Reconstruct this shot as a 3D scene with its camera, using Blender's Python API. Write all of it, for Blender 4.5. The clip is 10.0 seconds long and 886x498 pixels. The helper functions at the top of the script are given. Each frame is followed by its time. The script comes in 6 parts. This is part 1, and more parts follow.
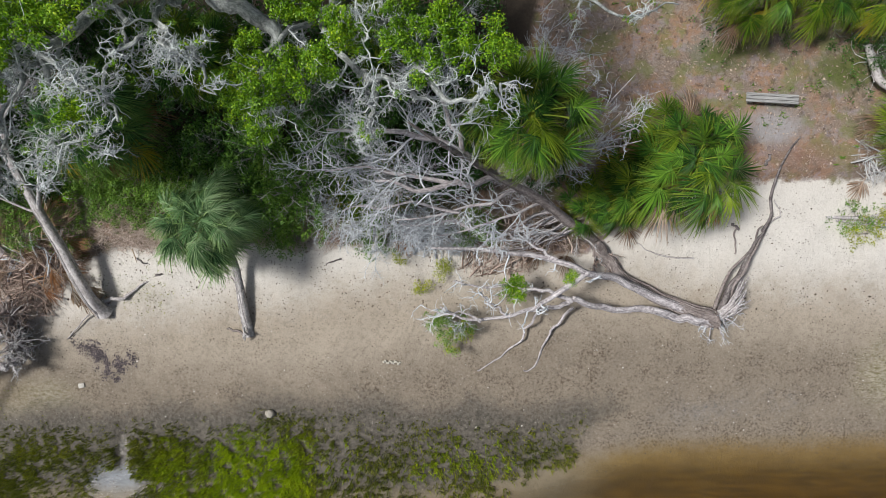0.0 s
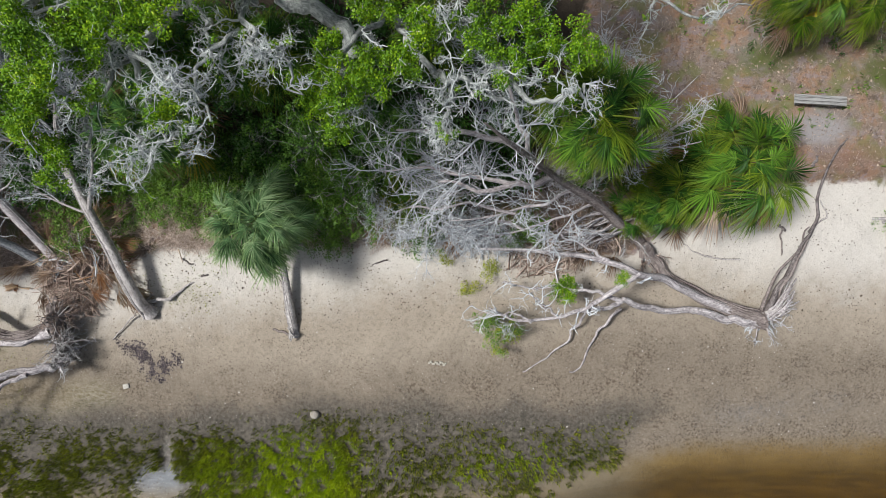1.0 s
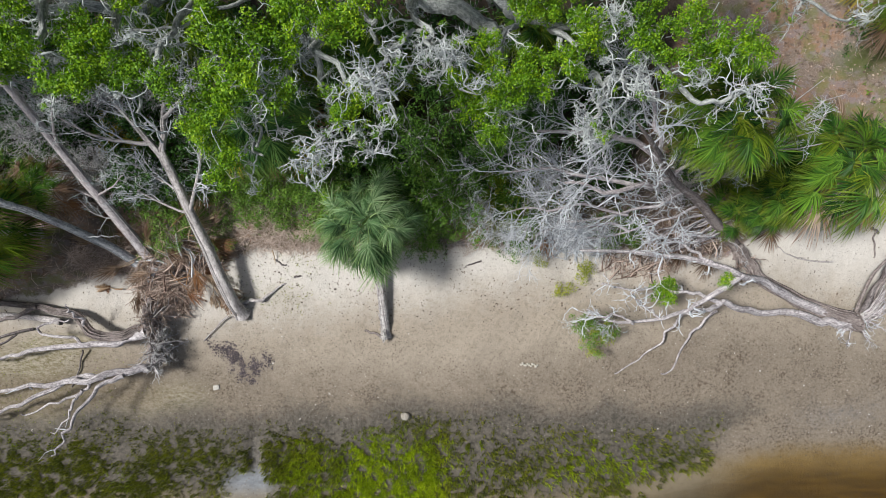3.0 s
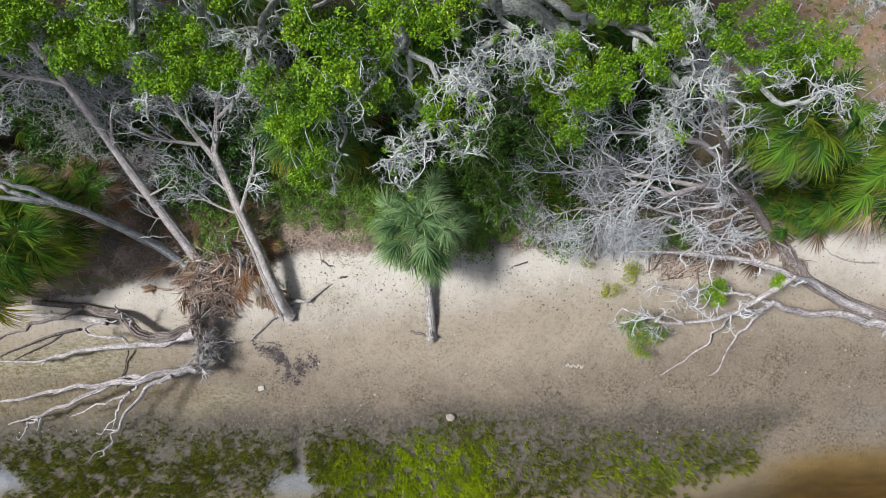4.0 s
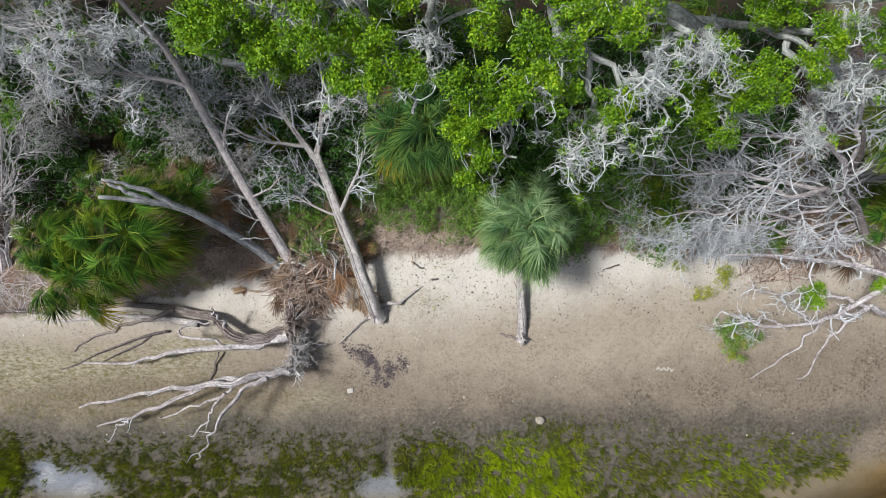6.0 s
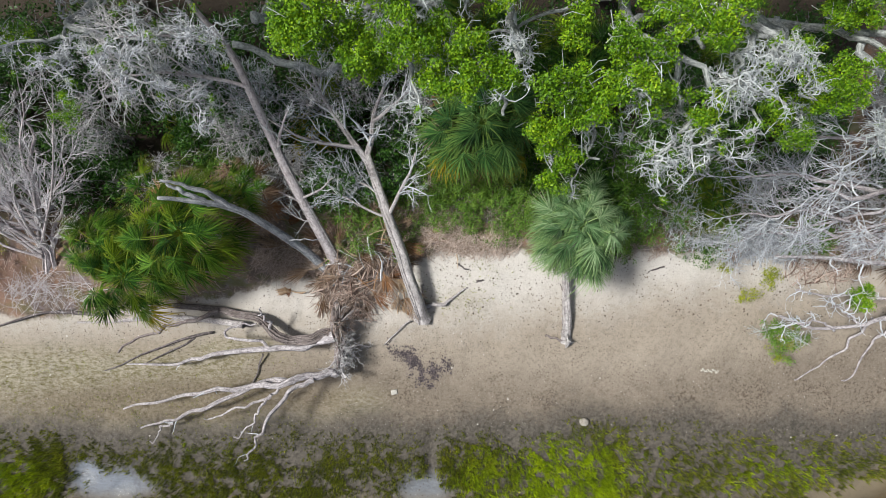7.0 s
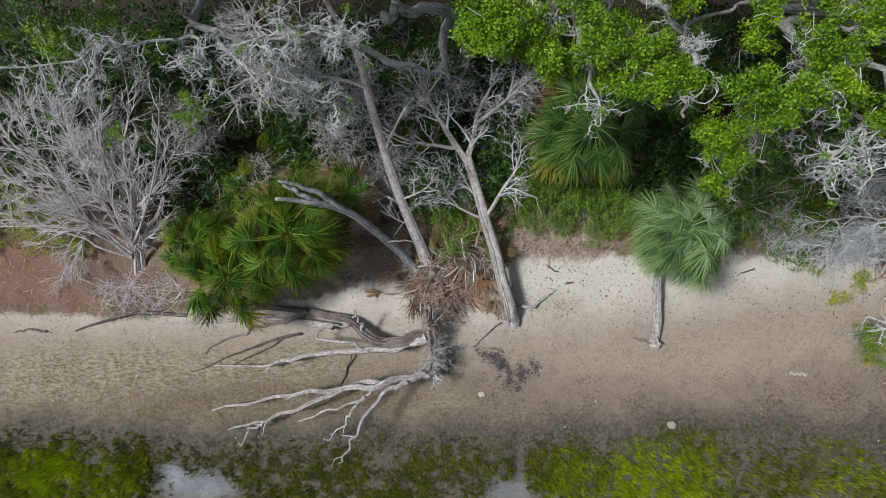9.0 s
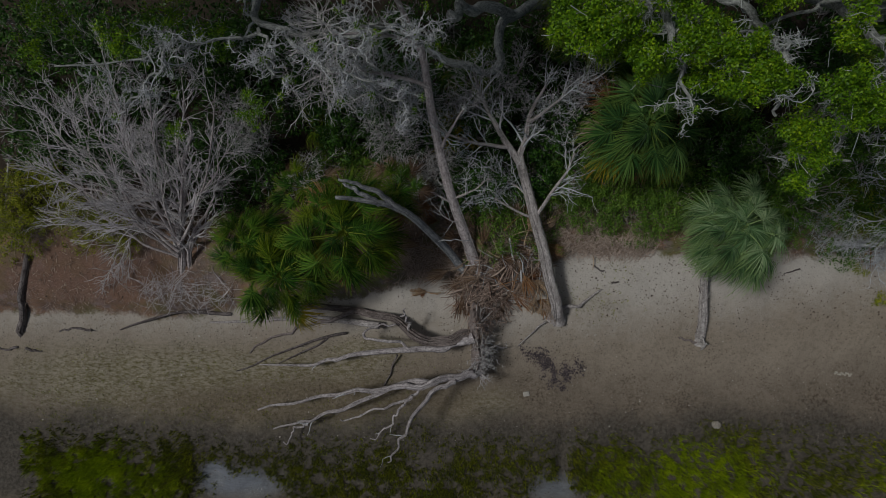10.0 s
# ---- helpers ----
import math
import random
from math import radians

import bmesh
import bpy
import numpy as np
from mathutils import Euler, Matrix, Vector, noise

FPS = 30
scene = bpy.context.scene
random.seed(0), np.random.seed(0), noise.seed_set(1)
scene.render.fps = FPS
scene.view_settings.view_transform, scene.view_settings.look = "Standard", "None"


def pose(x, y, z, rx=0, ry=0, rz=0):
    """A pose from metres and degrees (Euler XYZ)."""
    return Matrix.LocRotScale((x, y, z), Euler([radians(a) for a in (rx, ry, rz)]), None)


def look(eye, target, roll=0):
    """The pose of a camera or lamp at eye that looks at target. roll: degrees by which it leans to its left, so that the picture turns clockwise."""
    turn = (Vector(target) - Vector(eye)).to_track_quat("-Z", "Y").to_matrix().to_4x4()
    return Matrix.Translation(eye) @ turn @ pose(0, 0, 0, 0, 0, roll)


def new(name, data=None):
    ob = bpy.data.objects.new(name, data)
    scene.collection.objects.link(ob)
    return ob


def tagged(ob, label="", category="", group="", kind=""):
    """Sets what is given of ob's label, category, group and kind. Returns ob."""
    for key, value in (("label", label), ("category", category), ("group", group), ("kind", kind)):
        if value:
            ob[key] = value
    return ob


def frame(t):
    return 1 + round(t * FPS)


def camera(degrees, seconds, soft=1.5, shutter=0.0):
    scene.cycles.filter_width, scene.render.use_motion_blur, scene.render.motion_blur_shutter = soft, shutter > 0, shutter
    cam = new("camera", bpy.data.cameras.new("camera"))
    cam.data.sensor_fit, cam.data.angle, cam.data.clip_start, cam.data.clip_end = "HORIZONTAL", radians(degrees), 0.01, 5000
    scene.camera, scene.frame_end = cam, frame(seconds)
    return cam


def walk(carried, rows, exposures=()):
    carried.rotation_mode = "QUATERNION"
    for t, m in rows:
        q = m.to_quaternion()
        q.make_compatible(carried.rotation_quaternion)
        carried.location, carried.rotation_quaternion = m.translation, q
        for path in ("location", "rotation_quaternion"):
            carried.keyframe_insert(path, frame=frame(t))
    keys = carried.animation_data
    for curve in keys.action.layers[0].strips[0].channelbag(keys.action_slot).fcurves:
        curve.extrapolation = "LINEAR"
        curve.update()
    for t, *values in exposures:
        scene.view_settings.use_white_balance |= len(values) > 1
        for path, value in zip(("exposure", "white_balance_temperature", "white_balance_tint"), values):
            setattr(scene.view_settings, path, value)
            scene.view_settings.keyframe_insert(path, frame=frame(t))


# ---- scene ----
cam = camera(74.0, 10.0, soft=0.6)
# seconds, eye x y z in metres, turn rx ry rz in degrees (0 0 0 looks straight down)
ROWS = [
    (0.0, -0.000, 0.000, 20.900, -0.321, 0.866, -0.000),
    (0.5, -0.823, -0.023, 20.918, -0.207, 0.819, 0.032),
    (1.0, -1.650, -0.047, 20.935, -0.099, 0.771, 0.064),
    (1.5, -2.480, -0.071, 20.952, 0.004, 0.723, 0.098),
    (2.0, -3.311, -0.094, 20.967, 0.100, 0.675, 0.133),
    (2.5, -4.143, -0.115, 20.981, 0.191, 0.627, 0.169),
    (3.0, -4.974, -0.135, 20.993, 0.276, 0.579, 0.206),
    (3.5, -5.804, -0.152, 21.002, 0.355, 0.531, 0.244),
    (4.0, -6.631, -0.166, 21.009, 0.428, 0.482, 0.283),
    (4.5, -7.454, -0.176, 21.013, 0.495, 0.434, 0.324),
    (5.0, -8.272, -0.183, 21.013, 0.557, 0.385, 0.365),
    (5.5, -9.086, -0.187, 21.010, 0.613, 0.336, 0.408),
    (6.0, -9.895, -0.188, 21.002, 0.663, 0.287, 0.451),
    (6.5, -10.699, -0.187, 20.991, 0.707, 0.238, 0.496),
    (7.0, -11.498, -0.185, 20.977, 0.746, 0.189, 0.542),
    (7.5, -12.294, -0.183, 20.960, 0.778, 0.139, 0.589),
    (8.0, -13.088, -0.183, 20.941, 0.805, 0.090, 0.637),
    (8.5, -13.883, -0.186, 20.922, 0.826, 0.040, 0.686),
    (9.0, -14.680, -0.196, 20.904, 0.842, -0.010, 0.736),
    (9.5, -15.484, -0.215, 20.891, 0.851, -0.060, 0.787),
    (10.0, -16.298, -0.247, 20.883, 0.855, -0.110, 0.840),
]
EXPOSURES = [(0.0, -0.05), (2.5, 0.0), (8.0, 0.05), (8.6, 0.0), (9.0, -0.37), (9.5, -1.07), (10.0, -1.95)]
walk(cam, [(t, pose(x, y, z, rx, ry, rz)) for t, x, y, z, rx, ry, rz in ROWS], EXPOSURES)

# ---- world, sun ----
SUN_ELEVATION, SUN_AZIMUTH = radians(58), radians(-82)   # azimuth from +y towards +x
world = bpy.data.worlds.new("sky")
scene.world = world
world.use_nodes = True
wt = world.node_tree
sky = wt.nodes.new("ShaderNodeTexSky")
sky.sky_type = 'NISHITA'
sky.sun_disc = False
sky.sun_elevation = SUN_ELEVATION
sky.sun_rotation = SUN_AZIMUTH
sky.dust_density, sky.air_density = 3.0, 1.0
hsv = wt.nodes.new("ShaderNodeHueSaturation")
hsv.inputs["Saturation"].default_value = 0.74
wt.links.new(sky.outputs[0], hsv.inputs["Color"])
wt.links.new(hsv.outputs[0], wt.nodes["Background"].inputs[0])
wt.nodes["Background"].inputs[1].default_value = 0.073
sun = new("sun", bpy.data.lights.new("sun", 'SUN'))
sun.data.energy, sun.data.angle, sun.data.color = 4.15, radians(10), (1.0, 0.98, 0.95)
toward = Vector((math.sin(SUN_AZIMUTH) * math.cos(SUN_ELEVATION), math.cos(SUN_AZIMUTH) * math.cos(SUN_ELEVATION), math.sin(SUN_ELEVATION)))
sun.matrix_world = look(toward * 60, (0, 0, 0))

rng = np.random.default_rng(7)

# ---- materials ----


class Mat:
    """A small builder of node materials."""

    def __init__(self, name, rough=0.8, spec=0.3, metal=0.0):
        self.m = bpy.data.materials.new(name)
        self.m.use_nodes = True
        self.t = self.m.node_tree
        self.b = self.t.nodes["Principled BSDF"]
        self.b.inputs["Roughness"].default_value = rough
        self.b.inputs["Specular IOR Level"].default_value = spec
        self.b.inputs["Metallic"].default_value = metal

    def node(self, kind, **values):
        n = self.t.nodes.new(kind)
        for k, v in values.items():
            self.put(n.inputs[k.replace("_", " ")], v)
        return n

    def put(self, socket, v):
        if isinstance(v, bpy.types.NodeSocket):
            self.t.links.new(v, socket)
        elif isinstance(v, tuple) and len(v) == 3 and socket.type == 'RGBA':
            socket.default_value = (*v, 1)
        else:
            socket.default_value = v

    def coord(self, which="Object"):
        return self.t.nodes.new("ShaderNodeTexCoord").outputs[which]

    def position(self):
        return self.t.nodes.new("ShaderNodeNewGeometry").outputs["Position"]

    def island(self):
        return self.t.nodes.new("ShaderNodeNewGeometry").outputs["Random Per Island"]

    def chance(self):
        return self.t.nodes.new("ShaderNodeObjectInfo").outputs["Random"]

    def attribute(self, name):
        n = self.t.nodes.new("ShaderNodeAttribute")
        n.attribute_name = name
        return n.outputs["Fac"]

    def scaled(self, vec, s):
        n = self.t.nodes.new("ShaderNodeMapping")
        n.inputs["Scale"].default_value = s if isinstance(s, tuple) else (s, s, s)
        self.t.links.new(vec, n.inputs["Vector"])
        return n.outputs[0]

    def noise(self, vec, scale, detail=4.0, rough=0.6, distort=0.0):
        n = self.node("ShaderNodeTexNoise", Vector=vec, Scale=scale, Detail=detail, Roughness=rough, Distortion=distort)
        return n.outputs["Fac"]

    def cells(self, vec, scale):
        return self.node("ShaderNodeTexVoronoi", Vector=vec, Scale=scale).outputs["Distance"]

    def step(self, v, a, b):
        n = self.node("ShaderNodeMapRange", Value=v)
        n.interpolation_type = 'SMOOTHSTEP'
        n.inputs["From Min"].default_value, n.inputs["From Max"].default_value = a, b
        return n.outputs[0]

    def math(self, op, a, b=0.0):
        n = self.t.nodes.new("ShaderNodeMath")
        n.operation = op
        self.put(n.inputs[0], a)
        self.put(n.inputs[1], b)
        return n.outputs[0]

    def mix(self, fac, a, b, blend='MIX'):
        n = self.t.nodes.new("ShaderNodeMix")
        n.data_type, n.blend_type = 'RGBA', blend
        self.put(n.inputs[0], fac)
        self.put(n.inputs[6], a)
        self.put(n.inputs[7], b)
        return n.outputs[2]

    def ramp(self, fac, *stops):
        n = self.t.nodes.new("ShaderNodeValToRGB")
        self.put(n.inputs[0], fac)
        e = n.color_ramp.elements
        while len(e) < len(stops):
            e.new(0.5)
        for el, (p, c) in zip(e, stops):
            el.position, el.color = p, (*c, 1)
        return n.outputs[0]

    def bump(self, height, strength=0.5, distance=0.02):
        n = self.node("ShaderNodeBump", Height=height, Strength=strength, Distance=distance)
        self.t.links.new(n.outputs[0], self.b.inputs["Normal"])

    def color(self, c):
        self.put(self.b.inputs["Base Color"], c)
        return c

    def translucent(self, c, part):
        out = self.t.nodes["Material Output"]
        tr = self.node("ShaderNodeBsdfTranslucent", Color=c)
        ms = self.t.nodes.new("ShaderNodeMixShader")
        ms.inputs[0].default_value = part
        self.t.links.new(self.b.outputs[0], ms.inputs[1])
        self.t.links.new(tr.outputs[0], ms.inputs[2])
        self.t.links.new(ms.outputs[0], out.inputs[0])


def bark(name, dark, mid, light, streak=1.0):
    """Weathered wood or bark with long streaks along the stem (UV: round, metres along)."""
    m = Mat(name, 0.85, 0.2)
    uv = m.coord("UV")
    a = m.noise(m.scaled(uv, (9.0, 1.6 * streak, 1)), 1.0, 5, 0.65, 0.6)
    b = m.noise(m.position(), 3.0, 4)
    fine = m.noise(m.scaled(uv, (40.0, 7.0, 1)), 1.0, 3, 0.6)
    c = m.ramp(a, (0.28, dark), (0.5, mid), (0.72, light))
    c = m.mix(m.math('MULTIPLY', m.step(b, 0.4, 0.7), 0.5), c, light)
    c = m.mix(m.math('MULTIPLY', m.step(fine, 0.55, 0.35), 0.6), c, dark)
    spots = m.noise(m.position(), 13.0, 5, 0.7)
    c = m.mix(m.math('MULTIPLY', m.step(spots, 0.52, 0.62), 0.55), c, dark)
    c = m.mix(m.math('MULTIPLY', m.step(spots, 0.46, 0.36), 0.45), c, light)
    m.color(c)
    m.bump(m.math('ADD', a, m.math('MULTIPLY', fine, 0.5)), 0.8, 0.03)
    return m.m


def twig_mat(name, a, b):
    m = Mat(name, 0.9, 0.15)
    n = m.noise(m.position(), 7.0, 3)
    c = m.mix(m.island(), a, b)
    c = m.mix(m.math('MULTIPLY', m.step(n, 0.5, 0.75), 0.55), c, tuple(min(1, q * 1.6) for q in b))
    m.color(c)
    m.bump(m.noise(m.position(), 60.0, 2), 0.4, 0.01)
    return m.m


def leaf_mat(name, stops, gloss=0.45, through_light=0.2, patch=0.35):
    m = Mat(name, gloss, 0.35)
    n = m.noise(m.position(), 1.3, 3)
    f = m.math('ADD', m.math('MULTIPLY', m.island(), 1 - patch), m.math('MULTIPLY', m.step(n, 0.3, 0.7), patch))
    c = m.color(m.ramp(f, *stops))
    m.translucent(c, through_light)
    return m.m


def frond_mat(name, stops, gloss=0.5, through_light=0.22, tips=(0.30, 0.33, 0.05)):
    """A fan frond: each frond and segment its own shade (UV u), the segments' ends paler (UV v runs along a segment)."""
    m = Mat(name, gloss, 0.22)
    n = m.noise(m.position(), 6.0, 3)
    along = m.t.nodes.new("ShaderNodeSeparateXYZ")
    m.t.links.new(m.coord("UV"), along.inputs[0])
    f = m.math('ADD', m.math('MULTIPLY', m.chance(), 0.45), m.math('ADD', m.math('MULTIPLY', along.outputs[0], 0.50), m.math('MULTIPLY', n, 0.1)))
    c = m.ramp(f, *stops)
    c = m.color(m.mix(m.math('MULTIPLY', m.step(along.outputs[1], 0.42, 1.02), 0.62), c, tips))
    m.translucent(c, through_light)
    return m.m


BARK_GREY = bark("weathered_grey_wood", (0.15, 0.135, 0.13), (0.46, 0.43, 0.425), (0.70, 0.67, 0.66))
BARK_SILVER = bark("silver_driftwood", (0.10, 0.088, 0.092), (0.46, 0.425, 0.435), (0.82, 0.785, 0.795))
BARK_BROWN = bark("grey_brown_bark", (0.075, 0.06, 0.055), (0.25, 0.212, 0.20), (0.44, 0.395, 0.38))
BARK_LICHEN = bark("lichen_bark", (0.11, 0.12, 0.115), (0.33, 0.355, 0.345), (0.64, 0.665, 0.645), 2.5)
BARK_BLUE = bark("blue_grey_wood", (0.085, 0.09, 0.10), (0.36, 0.375, 0.40), (0.66, 0.675, 0.69))
BARK_MAUVE = bark("mauve_grey_bark", (0.18, 0.155, 0.158), (0.50, 0.455, 0.462), (0.72, 0.68, 0.685))
BARK_DARK = bark("dark_root_wood", (0.04, 0.033, 0.033), (0.16, 0.14, 0.137), (0.36, 0.33, 0.325))
BARK_PALM = bark("palm_trunk", (0.20, 0.185, 0.18), (0.48, 0.46, 0.45), (0.72, 0.70, 0.69), 3.0)
TWIG_LICHEN = twig_mat("lichen_twigs", (0.34, 0.375, 0.38), (0.64, 0.68, 0.68))
TWIG_GREY = twig_mat("dead_grey_twigs", (0.33, 0.33, 0.335), (0.66, 0.655, 0.655))
TWIG_PALE = twig_mat("bleached_twigs", (0.37, 0.39, 0.42), (0.70, 0.735, 0.775))
TWIG_BROWN = twig_mat("brown_sticks", (0.13, 0.085, 0.066), (0.56, 0.45, 0.385))
TWIG_STRAW = twig_mat("pale_straw", (0.34, 0.265, 0.215), (0.66, 0.55, 0.48))
TWIG_MAUVE = twig_mat("mauve_grey_twigs", (0.46, 0.44, 0.46), (0.80, 0.775, 0.80))
OAK_LEAF = leaf_mat("oak_leaves", ((0.0, (0.022, 0.068, 0.005)), (0.45, (0.112, 0.262, 0.006)), (0.8, (0.25, 0.43, 0.009)), (1.0, (0.46, 0.62, 0.016))), 0.5)
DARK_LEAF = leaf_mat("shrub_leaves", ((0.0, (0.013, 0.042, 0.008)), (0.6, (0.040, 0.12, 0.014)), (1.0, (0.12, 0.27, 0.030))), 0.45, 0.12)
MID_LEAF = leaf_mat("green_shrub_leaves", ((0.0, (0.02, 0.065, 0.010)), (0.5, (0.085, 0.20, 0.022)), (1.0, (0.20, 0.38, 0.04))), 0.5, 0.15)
LIME_LEAF = leaf_mat("yellow_green_leaves", ((0.0, (0.13, 0.17, 0.015)), (0.5, (0.30, 0.35, 0.022)), (1.0, (0.48, 0.49, 0.04))))
FERN_LEAF = leaf_mat("low_green_leaves", ((0.0, (0.05, 0.11, 0.018)), (0.5, (0.14, 0.28, 0.035)), (1.0, (0.27, 0.42, 0.06))))
GRASS = leaf_mat("marsh_grass_blades", ((0.0, (0.09, 0.13, 0.012)), (0.4, (0.28, 0.40, 0.010)), (1.0, (0.58, 0.69, 0.010))), 0.55, 0.3, 0.35)
DARK_GRASS = leaf_mat("dark_marsh_grass_blades", ((0.0, (0.05, 0.07, 0.015)), (0.5, (0.155, 0.185, 0.022)), (1.0, (0.44, 0.46, 0.025))), 0.55, 0.3, 0.3)
PALM_GREEN = frond_mat("palm_fronds", ((0.1, (0.010, 0.034, 0.008)), (0.45, (0.042, 0.125, 0.018)), (0.95, (0.19, 0.36, 0.04))), through_light=0.16, tips=(0.34, 0.40, 0.05))
PALM_DEEP = frond_mat("deep_green_palm_fronds", ((0.1, (0.012, 0.040, 0.014)), (0.45, (0.045, 0.125, 0.034)), (0.95, (0.19, 0.34, 0.085))), through_light=0.14, tips=(0.24, 0.34, 0.06))
PALM_BLUE = frond_mat("blue_green_palm_fronds", ((0.1, (0.026, 0.070, 0.026)), (0.5, (0.125, 0.245, 0.096)), (0.95, (0.42, 0.55, 0.31))), through_light=0.16, tips=(0.34, 0.50, 0.16))
PALM_LIME = frond_mat("yellow_green_palm_fronds", ((0.1, (0.018, 0.05, 0.007)), (0.5, (0.070, 0.145, 0.012)), (0.95, (0.26, 0.35, 0.025))), tips=(0.36, 0.40, 0.05))
PALM_YELLOW = frond_mat("yellow_palm_fronds", ((0.2, (0.26, 0.25, 0.02)), (0.8, (0.50, 0.40, 0.03))), tips=(0.5, 0.36, 0.06))
PALM_DEAD = frond_mat("dead_palm_fronds", ((0.1, (0.10, 0.06, 0.035)), (0.5, (0.24, 0.16, 0.105)), (0.9, (0.46, 0.37, 0.30))), 0.7, 0.1, (0.40, 0.31, 0.24))
PALM_STRAW = frond_mat("straw_palm_fronds", ((0.1, (0.26, 0.175, 0.11)), (0.5, (0.44, 0.32, 0.21)), (0.9, (0.66, 0.53, 0.39))), 0.7, 0.1, (0.60, 0.47, 0.33))
PALM_RUST = frond_mat("rusty_palm_fronds", ((0.2, (0.24, 0.11, 0.05)), (0.8, (0.42, 0.25, 0.13))), 0.7, 0.15, (0.45, 0.28, 0.16))


def ground_material():
    m = Mat("beach_and_forest_floor", 0.9, 0.25)
    p = m.position()
    big, mid, fine, grit = m.noise(p, 0.35, 5), m.noise(p, 2.2, 6, 0.65), m.noise(p, 9.0, 6, 0.72), m.noise(p, 70.0, 3, 0.7)
    sway = m.math('ADD', m.math('MULTIPLY', m.math('SUBTRACT', mid, 0.5), 0.7), m.math('MULTIPLY', m.math('SUBTRACT', fine, 0.5), 0.5))
    sway = m.math('ADD', sway, m.math('MULTIPLY', m.math('SUBTRACT', big, 0.5), 0.5))

    def zone(name, width=0.25):
        return m.step(m.math('ADD', m.attribute(name), sway), 0.5 - width, 0.5 + width)
    # sand: dry white at the bank, beige below, grey-brown and damp towards the marsh
    sand = m.mix(zone("dry", 0.5), (0.355, 0.307, 0.247), (0.595, 0.567, 0.522))
    white = zone("dry", 0.5)
    worn = m.math('SUBTRACT', 1.0, m.math('MULTIPLY', white, 0.75))
    sand = m.mix(m.math('MULTIPLY', m.math('MULTIPLY', m.step(fine, 0.48, 0.64), 0.42), worn), sand, (0.20, 0.17, 0.13))
    mottle = m.noise(p, 4.2, 6, 0.75)
    sand = m.mix(m.math('MULTIPLY', m.math('MULTIPLY', m.step(mottle, 0.53, 0.60), 0.30), worn), sand, (0.19, 0.165, 0.12))
    damp = m.mix(m.step(fine, 0.3, 0.7), (0.155, 0.126, 0.096), (0.285, 0.245, 0.195))
    damp = m.mix(m.math('MULTIPLY', m.step(fine, 0.5, 0.7), 0.6), damp, (0.075, 0.06, 0.048))
    blot = m.noise(p, 11.0, 5, 0.75)
    rich = m.step(m.noise(p, 1.1, 4), 0.36, 0.62)
    damp = m.mix(m.math('MULTIPLY', m.step(blot, 0.50, 0.60), m.math('MULTIPLY', rich, 0.85)), damp, (0.085, 0.062, 0.042))
    damp = m.mix(m.math('MULTIPLY', m.step(blot, 0.44, 0.36), 0.45), damp, (0.36, 0.31, 0.24))
    sand = m.mix(zone("damp", 0.5), sand, damp)
    sand = m.mix(zone("algae", 0.35), sand, m.mix(m.step(m.noise(m.scaled(p, (2.4, 5.0, 1.0)), 2.3, 7, 0.78), 0.36, 0.66), (0.40, 0.365, 0.29), (0.135, 0.118, 0.045)))
    sand = m.mix(zone("blue", 0.35), sand, m.mix(m.step(m.noise(p, 6.0, 5, 0.7), 0.40, 0.64), (0.26, 0.235, 0.205), (0.14, 0.135, 0.135)))
    sand = m.mix(m.math('MULTIPLY', zone("stain", 0.5), 0.8), sand, m.mix(m.step(fine, 0.35, 0.65), (0.115, 0.090, 0.056), (0.24, 0.20, 0.148)))
    mud = m.mix(m.step(fine, 0.3, 0.7), (0.044, 0.039, 0.031), (0.148, 0.132, 0.109))
    sand = m.mix(zone("mud", 0.4), sand, mud)
    # pool: the water's blue-grey sheen and ripples painted into the bed colour
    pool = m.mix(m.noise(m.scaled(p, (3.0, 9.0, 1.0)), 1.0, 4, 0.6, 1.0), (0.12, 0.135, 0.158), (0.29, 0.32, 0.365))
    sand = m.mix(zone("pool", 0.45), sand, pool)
    bed = m.math('ADD', m.attribute("bed"), m.math('MULTIPLY', sway, 0.4))
    apart = m.t.nodes.new("ShaderNodeSeparateXYZ")
    m.t.links.new(p, apart.inputs[0])
    open_water = m.step(m.math('ADD', apart.outputs[0], m.math('MULTIPLY', sway, 1.5)), 3.4, 6.4)
    streak = m.noise(m.scaled(p, (0.5, 3.2, 1.0)), 1.0, 5, 0.65, 0.8)
    rim = m.mix(open_water, (0.20, 0.165, 0.11), m.mix(streak, (0.155, 0.105, 0.04), (0.215, 0.148, 0.058)))
    deep = m.mix(open_water, m.mix(streak, (0.075, 0.06, 0.036), (0.13, 0.105, 0.065)), m.mix(m.step(streak, 0.3, 0.7), (0.066, 0.041, 0.011), (0.112, 0.067, 0.013)))
    sand = m.mix(m.step(bed, 0.02, 0.52), sand, rim)
    sand = m.mix(m.step(bed, 0.32, 0.95), sand, deep)
    # specks of leaf crumbs and burrows
    patchy = m.noise(p, 1.1, 4)
    speck = m.cells(p, 7.0)
    sand = m.mix(m.math('MULTIPLY', m.step(speck, 0.26, 0.10), m.math('MULTIPLY', m.step(patchy, 0.40, 0.62), 0.8)), sand, (0.09, 0.072, 0.055))
    crumbs = m.cells(p, 17.0)
    sand = m.mix(m.math('MULTIPLY', m.step(crumbs, 0.24, 0.12), m.math('MULTIPLY', m.step(mid, 0.42, 0.6), 0.7)), sand, (0.11, 0.09, 0.07))
    # forest floor: fallen needles and leaves, grey sandy patches, mossy green
    straw = m.noise(m.scaled(p, (26.0, 60.0, 30.0)), 1.0, 3, 0.6, 1.5)
